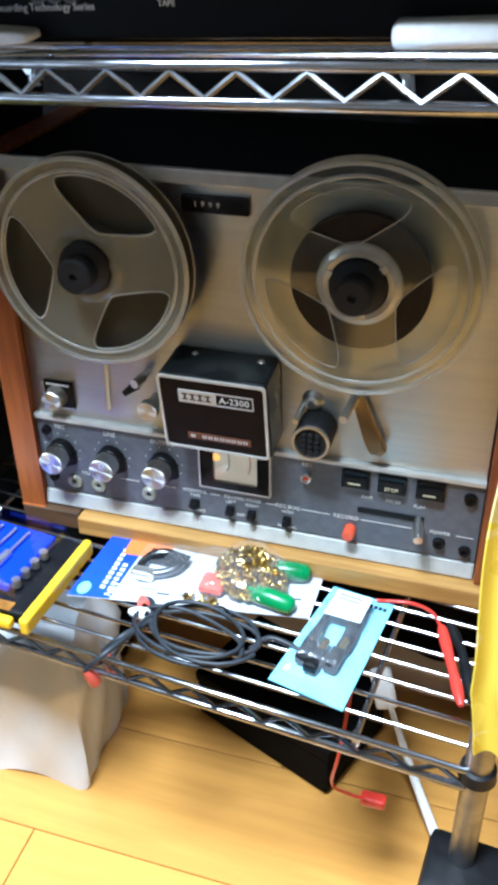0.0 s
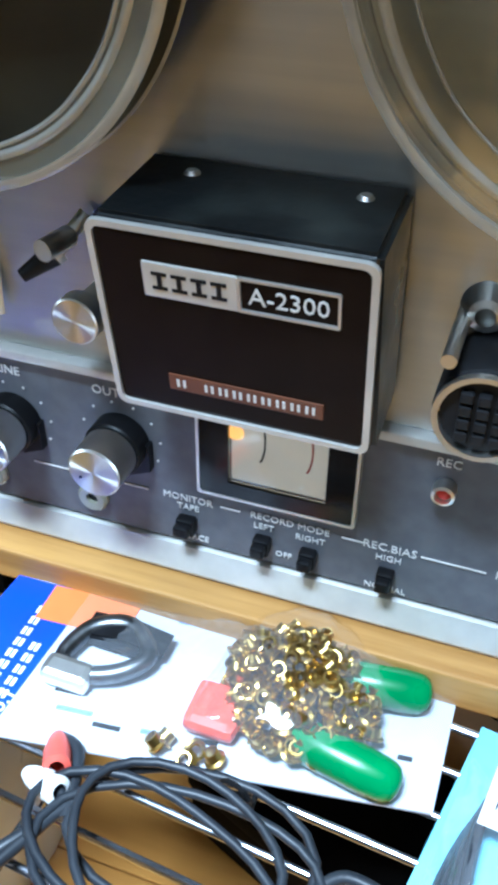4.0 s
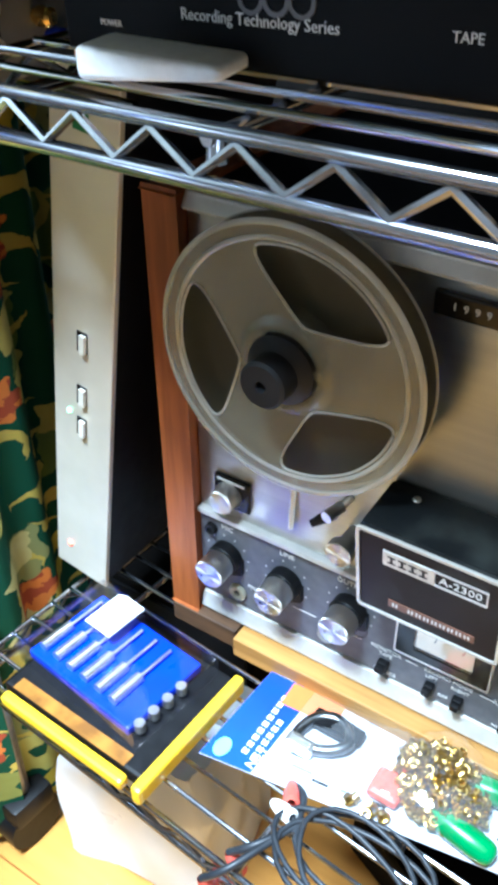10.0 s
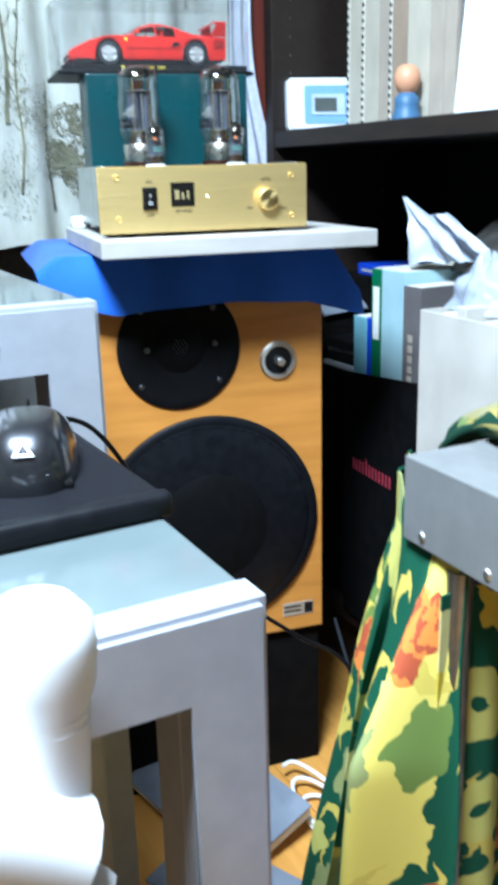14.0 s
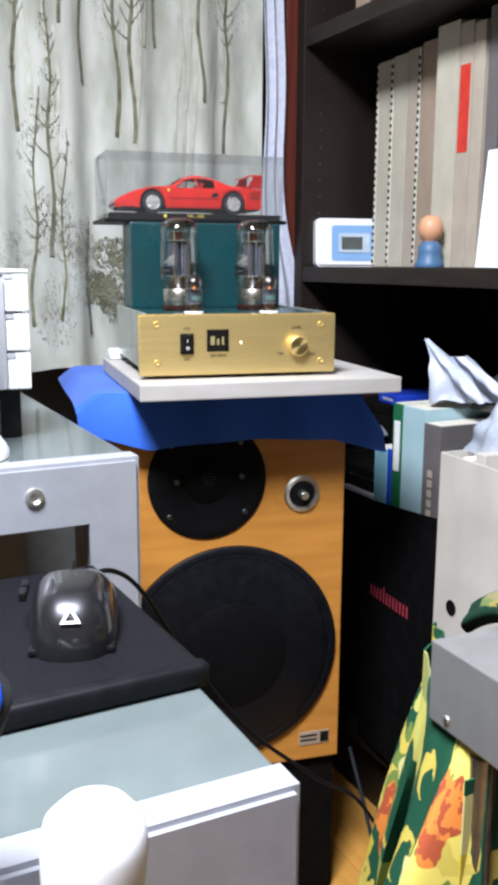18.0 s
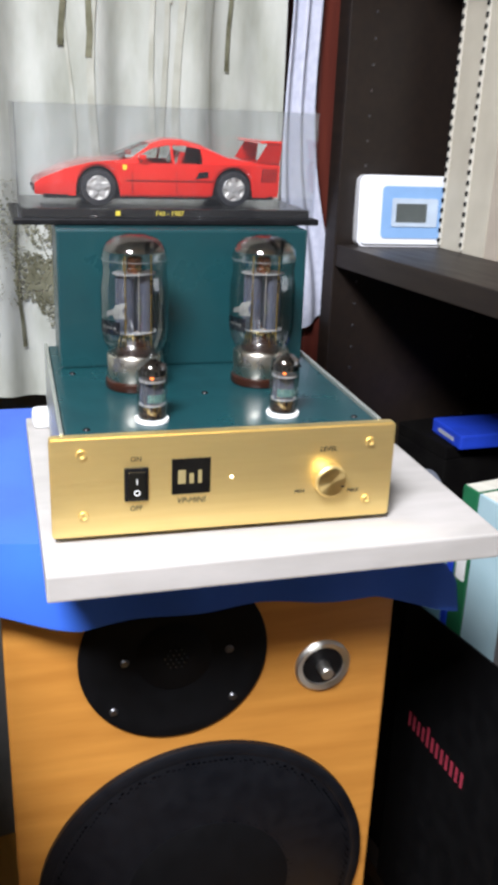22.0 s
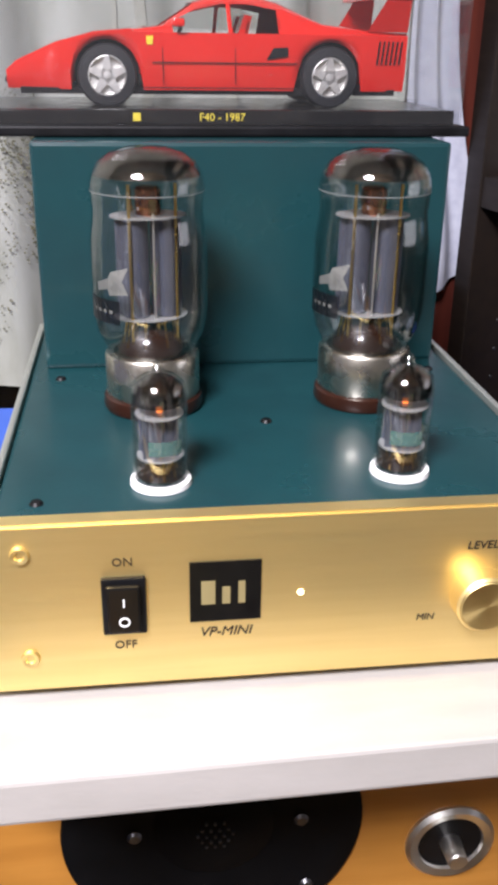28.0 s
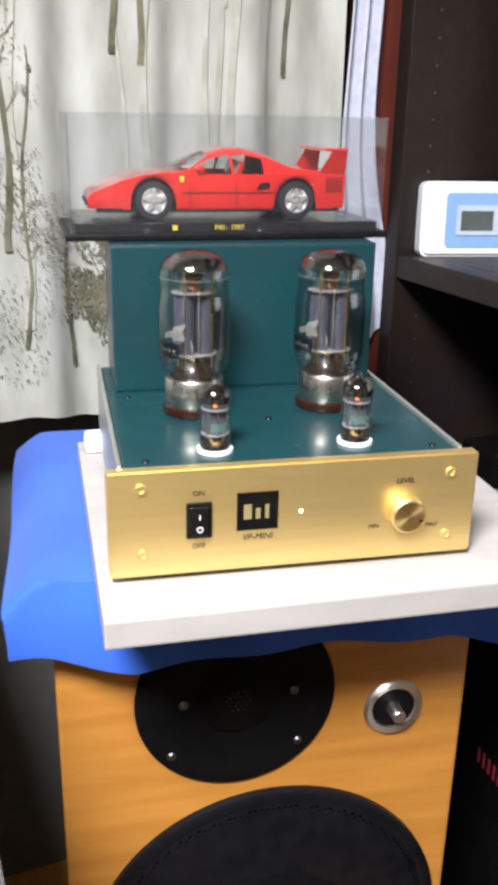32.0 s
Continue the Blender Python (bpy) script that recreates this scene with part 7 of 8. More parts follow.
desk = desk_("computer_desk", pose(-0.5595, 0.43, 0, 0, 0, 90), 1.1, 0.41, 0.752, "silver steel desk with a grey-green glass top", 0.052)
part("leg_screw", lathe(B(), [(0, 0.001), (0.004, 0.001), (0.006, 0.0025), (0.0085, 0.002), (0.009, 0)], pose(-0.028, 0, 0.42, 90), 20), M_ALU, desk, smooth=40)
shelf_d = desk_("raised_desk", pose(-0.976, 0.476, 0, 0, 0, 90), 1.15, 0.6, 0.872, "silver steel raised desk with a grey-green glass top", 0.06, 0.05)
part("rail_screw", lathe(B(), [(0, 0.001), (0.004, 0.001), (0.006, 0.003), (0.009, 0.0025), (0.0098, 0)], pose(-0.108, 0, 0.841, 90), 20), M_ALU, shelf_d, "cross-head rail screw", smooth=40)
part("inner_pipe", cyl(B(), (-0.1, 0.05, 0.812), (-0.05, 0.5, 0.79), 0.012, seg=16), M_LIGHTGREY, shelf_d, smooth=40)
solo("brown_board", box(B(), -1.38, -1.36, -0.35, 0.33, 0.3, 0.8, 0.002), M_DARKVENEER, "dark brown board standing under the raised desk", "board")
solo("wooden_upright", box(B(), -1.2, -1.17, 0.27, 0.31, 0.0, 0.8, 0.002), M_TEAK, "brown wooden upright under the raised desk", "post")
solo("black_carton", box(B(), -1.33, -1.06, 0.0, 0.25, 0.0, 0.7, 0.004), M_CASE, "black carton standing under the raised desk", "carton")

# mouse and pad
PAD = pose(-0.706, 0.434, 0.752, 0, 0, 92)
pad = thing("mouse_pad", PAD, "thick black mouse pad with a raised wrist rest", "mouse pad")
M_PADTOP = pbr("black_woven_pad", (0.0045, 0.0045, 0.0062), (0.0085, 0.0085, 0.011), 500, 0.6, 0.7, bump=0.4, bscale=500, spec=0.12)
M_PADRUB = pbr("black_pad_rubber", (0.0045, 0.0047, 0.0064), (0.007, 0.0073, 0.0092), 80, 0.45, 0.55, spec=0.2)
part("pad_body", box(B(), -0.26, 0.0, 0.0, 0.27, 0.0, 0.014, 0.005, 3), M_PADRUB, pad, smooth=50)
part("pad_surface", box(B(), -0.252, -0.008, 0.012, 0.262, 0.0135, 0.0155, 0.0008), M_PADTOP, pad)
part("wrist_rest", box(B(), -0.26, 0.0, -0.001, 0.014, 0.002, 0.019, 0.006, 3), M_PADRUB, pad, smooth=50)
MOUSE = pose(-0.818, 0.361, 0.768, 0, 0, 72) @ Matrix.Diagonal((1.28, 1.03, 1.35, 1))
mouse = thing("computer_mouse", MOUSE, "glossy black computer mouse with a pale logo", "mouse")
M_MOUSE = pbr("black_glossy_mouse", (0.05, 0.05, 0.054), (0.035, 0.035, 0.04), 40, 0.27, 0.36, 0.8, coat=0.9)


def mouse_f(u, v):
    """Closed rounded shell: u round, v from bottom to top."""
    a = 2 * math.pi * u
    ph = v * math.pi / 2
    w = 0.032 * (1 + 0.06 * math.sin(a)) - 0.004 * abs(math.cos(a)) ** 3
    x = w * math.copysign(abs(math.cos(a)) ** 0.75, math.cos(a)) * (math.cos(ph) ** 0.55 + 0.0001)
    y = 0.061 * math.copysign(abs(math.sin(a)) ** 0.8, math.sin(a)) * (math.cos(ph) ** 0.5 + 0.0001)
    hh = 0.038 * (1 - 0.35 * max(0, y / 0.061)) - 0.004 * max(0, -y / 0.061)
    return V(x, y, hh * math.sin(ph) ** 0.9)


part("shell", sheet(B(), mouse_f, 56, 20, 0, True), M_MOUSE, mouse, smooth=80)
part("shell_floor", box(B(), -0.026, 0.026, -0.05, 0.05, -0.0005, 0.004, 0.002), M_BLACK, mouse)
part("scroll_wheel", cyl(B(), (-0.004, 0.034, 0.022), (0.004, 0.034, 0.022), 0.008, seg=20), M_RUBBER, mouse, smooth=40)
part("button_gap", box(B(), -0.0006, 0.0006, 0.014, 0.03, 0.0335, 0.0365), M_CASE, mouse)
lm = part("logo_mark", ring_plate(B(), [(0, 0.007), (-0.0062, -0.0045), (0.0062, -0.0045)], [(0, 0.0035), (-0.0034, -0.0028), (0.0034, -0.0028)], -0.0006, 0.0), M_WHITEINK, mouse)
lm.matrix_local = pose(0.0, -0.0542, 0.0243, -45, 0, 0)
for k in range(2):
    part("side_button", box(B(), -0.034, -0.029, -0.005 + k * 0.018, 0.01 + k * 0.018, 0.02, 0.026, 0.0015), M_BLACK, mouse)
part("cord", tube(B(), spline([MOUSE.inverted() @ V(*q) for q in ((-0.876, 0.379, 0.775), (-0.905, 0.395, 0.778), (-0.93, 0.43, 0.772), (-0.945, 0.465, 0.74), (-0.98, 0.526, 0.645), (-1.0, 0.613, 0.525), (-1.0, 0.708, 0.437), (-0.995, 0.78, 0.375), (-0.97, 0.86, 0.2), (-0.95, 0.9, 0.01))], 10), 0.0019, 8), M_BLACK, mouse, smooth=60)

# white device, cartons on the raised desk
RT = 0.872
tow = thing("white_desk_speaker", pose(-1.06, 0.288, RT, 0, 0, 84), "rounded white desk speaker with a round recessed driver", "desk speaker")


def tower(u, v):
    a = 2 * math.pi * u
    z = 0.27 * v
    w = 0.046 + 0.028 * math.exp(-((z - 0.0) / 0.03) ** 2) + 0.012 * math.exp(-((z - 0.14) / 0.055) ** 2)
    w *= math.sqrt(max(0.0, 1 - max(0, (v - 0.86) / 0.14) ** 2)) + 0.001
    d = 0.042 + 0.03 * math.exp(-((z - 0.0) / 0.035) ** 2) + 0.01 * math.exp(-((z - 0.14) / 0.06) ** 2)
    d *= math.sqrt(max(0.0, 1 - max(0, (v - 0.86) / 0.14) ** 2)) + 0.001
    return V(w * math.cos(a), d * math.sin(a) + 0.01 * math.sin(v * 3), z)


part("body", sheet(B(), tower, 48, 48, 0, True), M_WHITEPL, tow, smooth=80)
part("driver_ring", lathe(B(), [(0.034, 0.0), (0.0335, 0.005), (0.029, 0.0065), (0.027, 0.002)], pose(0, -0.047, 0.14, 92), 40), M_LIGHTGREY, tow, "grey driver ring", smooth=40)
part("driver_cone", lathe(B(), [(0.028, 0.002), (0.012, -0.006), (0.0, -0.003)], pose(0, -0.047, 0.14, 92), 40), M_WHITEPL, tow, smooth=60)
part("foot", lathe(B(), [(0.0, 0.0), (0.07, 0.0), (0.074, 0.004), (0.07, 0.012), (0.05, 0.02)], Matrix.Diagonal((1, 0.85, 1, 1)), 48), M_WHITEPL, tow, smooth=50)
bx = thing("white_computer_tower", pose(-1.3, 0.4, RT, 0, 0, 88), "tall white plastic cabinet with a dark window", "cabinet")
part("body", box(B(), -0.32, 0.0, 0.0, 0.22, 0.0, 0.345, 0.004), M_WHITEPL, bx)
part("display", box(B(), -0.09, -0.055, -0.002, 0, 0.295, 0.325, 0.001), pbr("violet_grey_display", (0.12, 0.1, 0.16), None, 30, 0.2), bx)
part("corner_screw", lathe(B(), [(0, 0.0015), (0.003, 0.0013), (0.004, 0)], pose(-0.016, 0, 0.33, 90), 14), M_SCREW, bx)
part("dial", lathe(B(), [(0.05, 0), (0.05, 0.004), (0.044, 0.006), (0.0, 0.005)], pose(-0.1, 0, 0.24, 90), 40), M_LIGHTGREY, bx, smooth=40)
stk = thing("white_drawer_stack", pose(-1.115, 0.39, RT + 0.054, 0, 0, 86) @ Matrix.Diagonal((1, 1, 0.68, 1)), "small stack of white plastic drawers with grey side", "drawers")
part("side_cheek", box(B(), -0.03, -0.014, -0.004, 0.09, 0.004, 0.178, 0.002), M_LIGHTGREY, stk)
part("stack_foot", box(B(), -0.022, 0.002, 0.02, 0.085, -0.0794, 0.0035, 0.002), M_BLACK, stk, "dark foot under the drawers")
for k in range(3):
    part("drawer", box(B(), -0.0138, 0.012, 0.0, 0.09, 0.003 + k * 0.062, 0.0615 + k * 0.062, 0.003), M_WHITEPL, stk)
    part("drawer_catch", box(B(), -0.0138, -0.004, -0.001, 0.0, 0.0625 + k * 0.062 - 0.008, 0.0625 + k * 0.062 - 0.001), M_LIGHTGREY, stk)
part("top_cap", box(B(), -0.03, 0.012, 0.0, 0.09, 0.189, 0.193, 0.001), M_WHITEPL, stk)

# ---- chair by the desk ----
M_BLUEPAD = pbr("glossy_blue_vinyl", (0.006, 0.062, 0.42), (0.006, 0.052, 0.37), 20, 0.22, 0.3, coat=0.3, bump=0.03, bscale=300)
chair = thing("desk_chair", pose(-0.47, 0.1, 0, 0, 0, 0), "white plastic desk chair with blue padded armrest", "chair")


def arm_pad(u, v):
    a = 2 * math.pi * u
    f = math.sin(math.pi * min(0.999, max(0.001, v))) ** 0.42
    return V(0.052 * f * math.cos(a), -0.13 + 0.26 * v, 0.02 * f * math.sin(a))


pdm = part("arm_pad", sheet(B(), arm_pad, 40, 30, 0, True), M_BLUEPAD, chair, "glossy blue armrest pad", smooth=80)
pdm.matrix_local = pose(-0.075, 0.02, 0.858, 8, 58, 0)
pdk = part("pad_underside", sheet(B(), lambda u, v: arm_pad(u, v) * 1.0, 40, 30, 0, True), M_RUBBER, chair, smooth=80)
pdk.matrix_local = pose(-0.075, 0.02, 0.858, 8, 58, 0) @ pose(0, 0.002, -0.006) @ Matrix.Diagonal((1.03, 1.02, 0.9, 1))
part("arm_post", lathe(B(), [(0.0, 0.0), (0.022, 0.0), (0.0225, 0.12), (0.026, 0.13), (0.027, 0.15), (0.025, 0.163), (0.016, 0.172), (0.0, 0.174)], pose(-0.044, 0.178, 0.632, -4, -3, 0), 40), M_WHITEPL, chair, "white armrest post", smooth=50)
for k in range(5):
    part("post_rib", lathe(B(), [(0.0222, 0), (0.023, 0.0012), (0.0222, 0.0024)], pose(-0.044, 0.178, 0.625, -4, -3, 0) @ pose(0, 0, 0.118 + k * 0.0055), 32), M_WHITEPL, chair, smooth=50)
part("arm_beam", tube(B(), spline([(-0.06, -0.1, 0.79), (-0.02, 0.06, 0.765), (-0.036, 0.186, 0.68)], 10), [0.03] * 21, 14), M_WHITEPL, chair, "white curved arm beam", smooth=60)
part("seat", box(B(), 0.0, 0.45, -0.35, 0.1, 0.42, 0.5, 0.03, 3), M_CASE, chair, smooth=60)
part("lower_arm", tube(B(), spline([(-0.038, 0.19, 0.66), (0.0, 0.15, 0.55), (0.1, 0.05, 0.44)], 8), 0.022, 12), M_WHITEPL, chair, smooth=60)
part("pedestal", cyl(B(), (0.22, -0.12, 0.08), (0.22, -0.12, 0.42), 0.03, seg=20), M_BLACK, chair)
for k in range(5):
    a = 2 * math.pi * k / 5
    lgc = part("star_leg", tube(B(), [(0.22, -0.12, 0.1), (0.22 + 0.26 * math.cos(a), -0.12 + 0.26 * math.sin(a), 0.06)], [0.025, 0.015], 10), M_BLACK, chair)
    part("castor", cyl(B(), (0.21 + 0.26 * math.cos(a), -0.12 + 0.26 * math.sin(a), 0.025), (0.23 + 0.26 * math.cos(a), -0.12 + 0.26 * math.sin(a), 0.025), 0.025, seg=18), M_BLACK, lgc)

# ---- bookcase ----
BX0, BX1, BYF, BYB = -1.775, -0.806, 1.10, 1.42
case = thing("bookcase", Matrix(), "dark brown laminate bookcase with open shelves", "bookcase")
part("side_panel", box(B(), BX0, BX0 + 0.03, BYF, BYB, 0.0, 2.05, 0.0015), M_DARKWOOD, case)
part("side_panel", box(B(), BX1, BX1 + 0.03, BYF, BYB, 0.0, 2.05, 0.0015), M_DARKWOOD, case)
part("back_board", box(B(), BX0 + 0.03, BX1, BYB - 0.008, BYB, 0.06, 2.04), M_CASE, case)
for z in (0.13, 1.03, 1.478, 2.02):
    part("shelf_board", box(B(), BX0 + 0.0302, BX1 - 0.0002, BYF + 0.002, BYB - 0.0085, z, z + 0.03, 0.0015), M_DARKWOOD, case)
part("plinth", box(B(), BX0 + 0.03, BX1, BYF + 0.03, BYF + 0.045, 0.0, 0.1295), M_DARKWOOD, case)
hole = None
for y in (BYF + 0.04, BYB - 0.06):
    for k in range(26):
        z = 0.75 + k * 0.032
        if abs(z - 1.045) < 0.03 or abs(z - 1.49) < 0.03:
            continue
        m = pose(BX0 + 0.0302, y, z, 0, 90, 0)
        if hole is None:
            hole = part("shelf_pin", lathe(B(), [(0, 0.0012), (0.0014, 0.001), (0.002, 0.0)], None, 10), M_SCREW, case, smooth=40)
            hole.matrix_local = m
        else:
            again(hole, m)

# thermometer-hygrometer
TH = pose(-1.7, 1.192, 1.06, 0, 0, 75) @ pose(0, 0, 0, -4, 0, 0)
th = thing("digital_hygrometer", TH, "white and blue digital hygrometer with a grey display", "hygrometer")
part("shell", prism(B(), rrect(-0.074, 0.074, 0.0, 0.096, 0.01), 0.0, 0.024, bev=0.004), M_WHITEPL, th, smooth=50)
fcx = part("blue_face", prism(B(), rrect(-0.042, 0.07, 0.012, 0.082, 0.006), -0.0012, 0.002), pbr("pale_blue_plastic", (0.22, 0.4, 0.66), (0.2, 0.37, 0.62), 30, 0.35), th, "pale blue face")
part("bezel", prism(B(), rrect(-0.028, 0.038, 0.028, 0.066, 0.003), -0.003, -0.0011), pbr("ice_blue_bezel", (0.5, 0.6, 0.7), None, 30, 0.35), fcx)
part("display", prism(B(), rrect(-0.022, 0.022, 0.034, 0.059, 0.001), -0.0036, -0.0029), pbr("grey_lcd", (0.1, 0.115, 0.11), None, 40, 0.18), fcx, "grey display")
part("grip_slot", tube(B(), spline([(0.058, -0.0016, 0.028), (0.053, -0.0018, 0.045), (0.057, -0.0016, 0.064)], 6), 0.0018, 6), M_CARDBLUE, fcx)

fig_ = B()
lathe(fig_, [(0, 0), (0.028, 0), (0.03, 0.006), (0.026, 0.012), (0.023, 0.03), (0.024, 0.042), (0.017, 0.05), (0.014, 0.053), (0.019, 0.058), (0.0245, 0.07), (0.0245, 0.085), (0.019, 0.098), (0.01, 0.104), (0, 0.105)], None, 32)
M_FIG = bpy.data.materials.new("painted_figurine")
M_FIG.use_nodes = True
_t = M_FIG.node_tree
_n = _t.nodes.new("ShaderNodeTexCoord")
_s = _t.nodes.new("ShaderNodeSeparateXYZ")
_r = _t.nodes.new("ShaderNodeValToRGB")
_m = _t.nodes.new("ShaderNodeMath")
_m.operation = "MULTIPLY"
_m.inputs[1].default_value = 1 / 0.105
_r.color_ramp.interpolation = "CONSTANT"
_r.color_ramp.elements[0].color = (0.05, 0.13, 0.24, 1)
_r.color_ramp.elements[1].position, _r.color_ramp.elements[1].color = 0.5, (0.6, 0.3, 0.17, 1)
_t.links.new(_n.outputs["Object"], _s.inputs[0])
_t.links.new(_s.outputs[2], _m.inputs[0])
_t.links.new(_m.outputs[0], _r.inputs[0])
_t.links.new(_r.outputs[0], _t.nodes["Principled BSDF"].inputs["Base Color"])
solo("painted_figurine", fig_, M_FIG, "small painted bust figurine on the shelf", "figurine", pose(-1.418, 1.17, 1.0602) @ Matrix.Diagonal((0.86, 0.86, 0.84, 1)), smooth=60)


# upright books and scores
def book(x, w, d, h, mat, label, y=None, z=1.0602, spiral=None, tilt=0.0, name="book", pages=True, group="books in the bookcase"):
    y = BYF + 0.13 if y is None else y
    o = thing(name, pose(x, y, z, 0, tilt, 0), label, name.replace("_", " "), group)
    part("cover", box(B(), 0, w, 0, d, 0, h, 0.001), mat, o)
    if pages:
        part("page_block", box(B(), 0.0015, w - 0.0015, 0.003, d + 0.0008, 0.003, h + 0.0006), M_PAPER, o)
    if spiral is not None:
        part("comb_spine", box(B(), spiral - 0.003, spiral + 0.003, -0.0016, -0.0002, 0.004, h - 0.004), M_PAPER, o, "white comb binding")
        for k in range(int((h - 0.012) / 0.0135)):
            part("comb_loop", box(B(), spiral - 0.0022, spiral + 0.0022, -0.0044, -0.0014, 0.008 + k * 0.0135, 0.014 + k * 0.0135, 0.0008, 1), M_BLACK, o)
    return o


M_GREYBOOK = pbr("grey_brown_cover", (0.13, 0.12, 0.12), (0.11, 0.1, 0.1), 20, 0.5)
M_CREAM = pbr("cream_book_cover", (0.5, 0.46, 0.37), (0.44, 0.4, 0.32), 20, 0.65, None, stain=0.15)
M_BEIGE = pbr("beige_book_cover", (0.42, 0.36, 0.29), (0.37, 0.31, 0.25), 20, 0.65, None, stain=0.15)
M_TANBOOK = pbr("tan_book_cover", (0.36, 0.27, 0.2), (0.31, 0.23, 0.17), 20, 0.65, None, stain=0.15)
for x, w, h, mat, sp_, nm in ((-1.686, 0.046, 0.39, M_CREAM, 0.0, "cream comb-bound music score standing upright"), (-1.637, 0.046, 0.392, M_CREAM, 0.0, "cream comb-bound music score standing upright"), (-1.59, 0.04, 0.395, M_BEIGE, 0.038, "beige comb-bound music score standing upright"),
                              (-1.547, 0.046, 0.4, M_TANBOOK, None, "tan cloth-bound book standing upright")):
    book(x, w, 0.13, h, mat, nm, y=1.235, spiral=sp_)
book(-1.459, 0.058, 0.16, 0.404, M_CREAM, "tall thick cream book standing upright", y=1.2)
wb2 = book(-1.399, 0.034, 0.15, 0.396, M_BEIGE, "beige book with a red spine label", y=1.2)
part("spine_label", box(B(), 0.004, 0.03, -0.0006, 0.0, 0.19, 0.33), M_RED, wb2, "red spine label")
for k in range(11):
    h = 0.39 + 0.006 * ((k * 7) % 4)
    book(-1.363 + k * 0.032, 0.027, 0.15, h, (M_BEIGE, M_GREYBOOK, M_CREAM, M_CREAM)[k % 4], ("beige paperback book standing upright", "grey hardback book standing upright", "cream paperback book standing upright", "cream paperback book standing upright")[k % 4], y=1.2 + 0.004 * (k % 3))


def papers(x0, w, lean):
    """A loose sheaf bent a little, standing against the books."""
    return lambda u, v: V(x0 + w * u + lean * (1 - v), 1.135 + 0.045 * v + 0.012 * math.sin(u * 3.1) * v, 1.0608 + (0.182 + 0.008 * u) * v)


for x0, w, lean in ((-1.292, 0.1, 0.035), (-1.18, 0.16, 0.02)):
    solo("paper_sheaf", sheet(B(), papers(x0, w, lean), 16, 10, 0.008), M_CARDWHITE, "sheaf of white papers leaning against the books", "papers", group="papers in the bookcase", smooth=40)
for k in range(9):
    book(-1.66 + k * 0.05, 0.042, 0.2, 0.2 + 0.02 * ((k * 5) % 4), (M_TANBOOK, M_DARKVENEER, M_CREAM)[k % 3], ("tan book on the top shelf", "dark brown book on the top shelf", "cream book on the top shelf")[k % 3], y=BYF + 0.06, z=1.5102)

# magazine box and folders on the low shelf
M_BLACKCARD = pbr("black_card", (0.003, 0.003, 0.0034), (0.0045, 0.0045, 0.005), 40, 0.55, 0.65, spec=0.15)
M_GREYPAPER = pbr("grey_printed_paper", (0.2, 0.22, 0.26), (0.14, 0.155, 0.19), 12, 0.5, None, 0, 0.1, 60, stain=0.25)
LOWZ = 0.1602
mb = thing("magazine_box", pose(-1.49, 1.098, LOWZ, 0, 0, -5), "black card magazine box with faded red lettering", "magazine box")
part("front_wall", prism(B(), [(0.0, 0.0), (0.245, 0.0), (0.245, 0.5), (0.0, 0.475)], 0.0, 0.003), M_BLACKCARD, mb)
part("back_wall", prism(B(), [(0.0, 0.0), (0.245, 0.0), (0.245, 0.5), (0.0, 0.475)], 0.1, 0.103), M_BLACKCARD, mb)
part("end_wall", box(B(), 0.0, 0.003, 0.0032, 0.0998, 0.0, 0.47), M_BLACKCARD, mb)
part("end_wall", box(B(), 0.242, 0.245, 0.0032, 0.0998, 0.0, 0.495), M_BLACKCARD, mb)
part("bottom", box(B(), 0.0032, 0.2418, 0.0032, 0.0998, 0.001, 0.004), M_BLACKCARD, mb)
M_REDINK = pbr("faded_red_print", (0.42, 0.04, 0.07), (0.3, 0.03, 0.05), 80, 0.5)
for k in range(12):
    part("title_bar", box(B(), 0.036 + k * 0.0114, 0.0412 + k * 0.0114, -0.0004, 0, 0.298, 0.328 if k == 4 else 0.32), M_REDINK, mb)
M_AQUA = pbr("pale_aqua_cover", (0.36, 0.52, 0.56), (0.32, 0.48, 0.52), 20, 0.4)
M_TEALCOV = pbr("teal_cover", (0.22, 0.47, 0.55), (0.18, 0.4, 0.48), 20, 0.45)
M_GREENCOV = pbr("dark_green_cover", (0.01, 0.14, 0.06), (0.01, 0.11, 0.045), 20, 0.4)
for x, w, h, y, mat, nm in ((-1.473, 0.038, 0.573, 1.095, M_TEALCOV, "teal folder standing in the magazine box"), (-1.433, 0.01, 0.575, 1.095, M_CARDBLUE, "blue folder standing upright"), (-1.42, 0.026, 0.66, 1.095, M_GREENCOV, "dark green folder with a white label loop"),
                            (-1.391, 0.064, 0.66, 1.095, M_AQUA, "pale aqua folder standing upright"), (-1.324, 0.044, 0.64, 1.09, M_GREYBOOK, "grey hardback book standing upright")):
    o = book(x, w, 0.18, h, mat, nm, y=y + 0.012, z=LOWZ + 0.0045, name="folder", group="folders on the low shelf")
    if mat is M_GREYBOOK:
        for k in range(7):
            part("spine_bar", box(B(), 0.014, 0.026, -0.0005, 0, h - 0.09 - k * 0.017, h - 0.078 - k * 0.017), M_BEIGE, o)
    if mat is M_GREENCOV:
        part("spine_tab", box(B(), 0.006, 0.022, -0.001, 0, h - 0.12, h - 0.03, 0.001), M_WHITEINK, o)
mpb = thing("magazine_pile_base", Matrix(), "dark carton under the pile of magazines", "carton")
part("body", box(B(), -1.62, -1.495, 1.125, 1.36, LOWZ, 0.6, 0.004), M_CASE, mpb)
part("lid", box(B(), -1.622, -1.4935, 1.123, 1.362, 0.6005, 0.6245, 0.003), M_CASE, mpb)
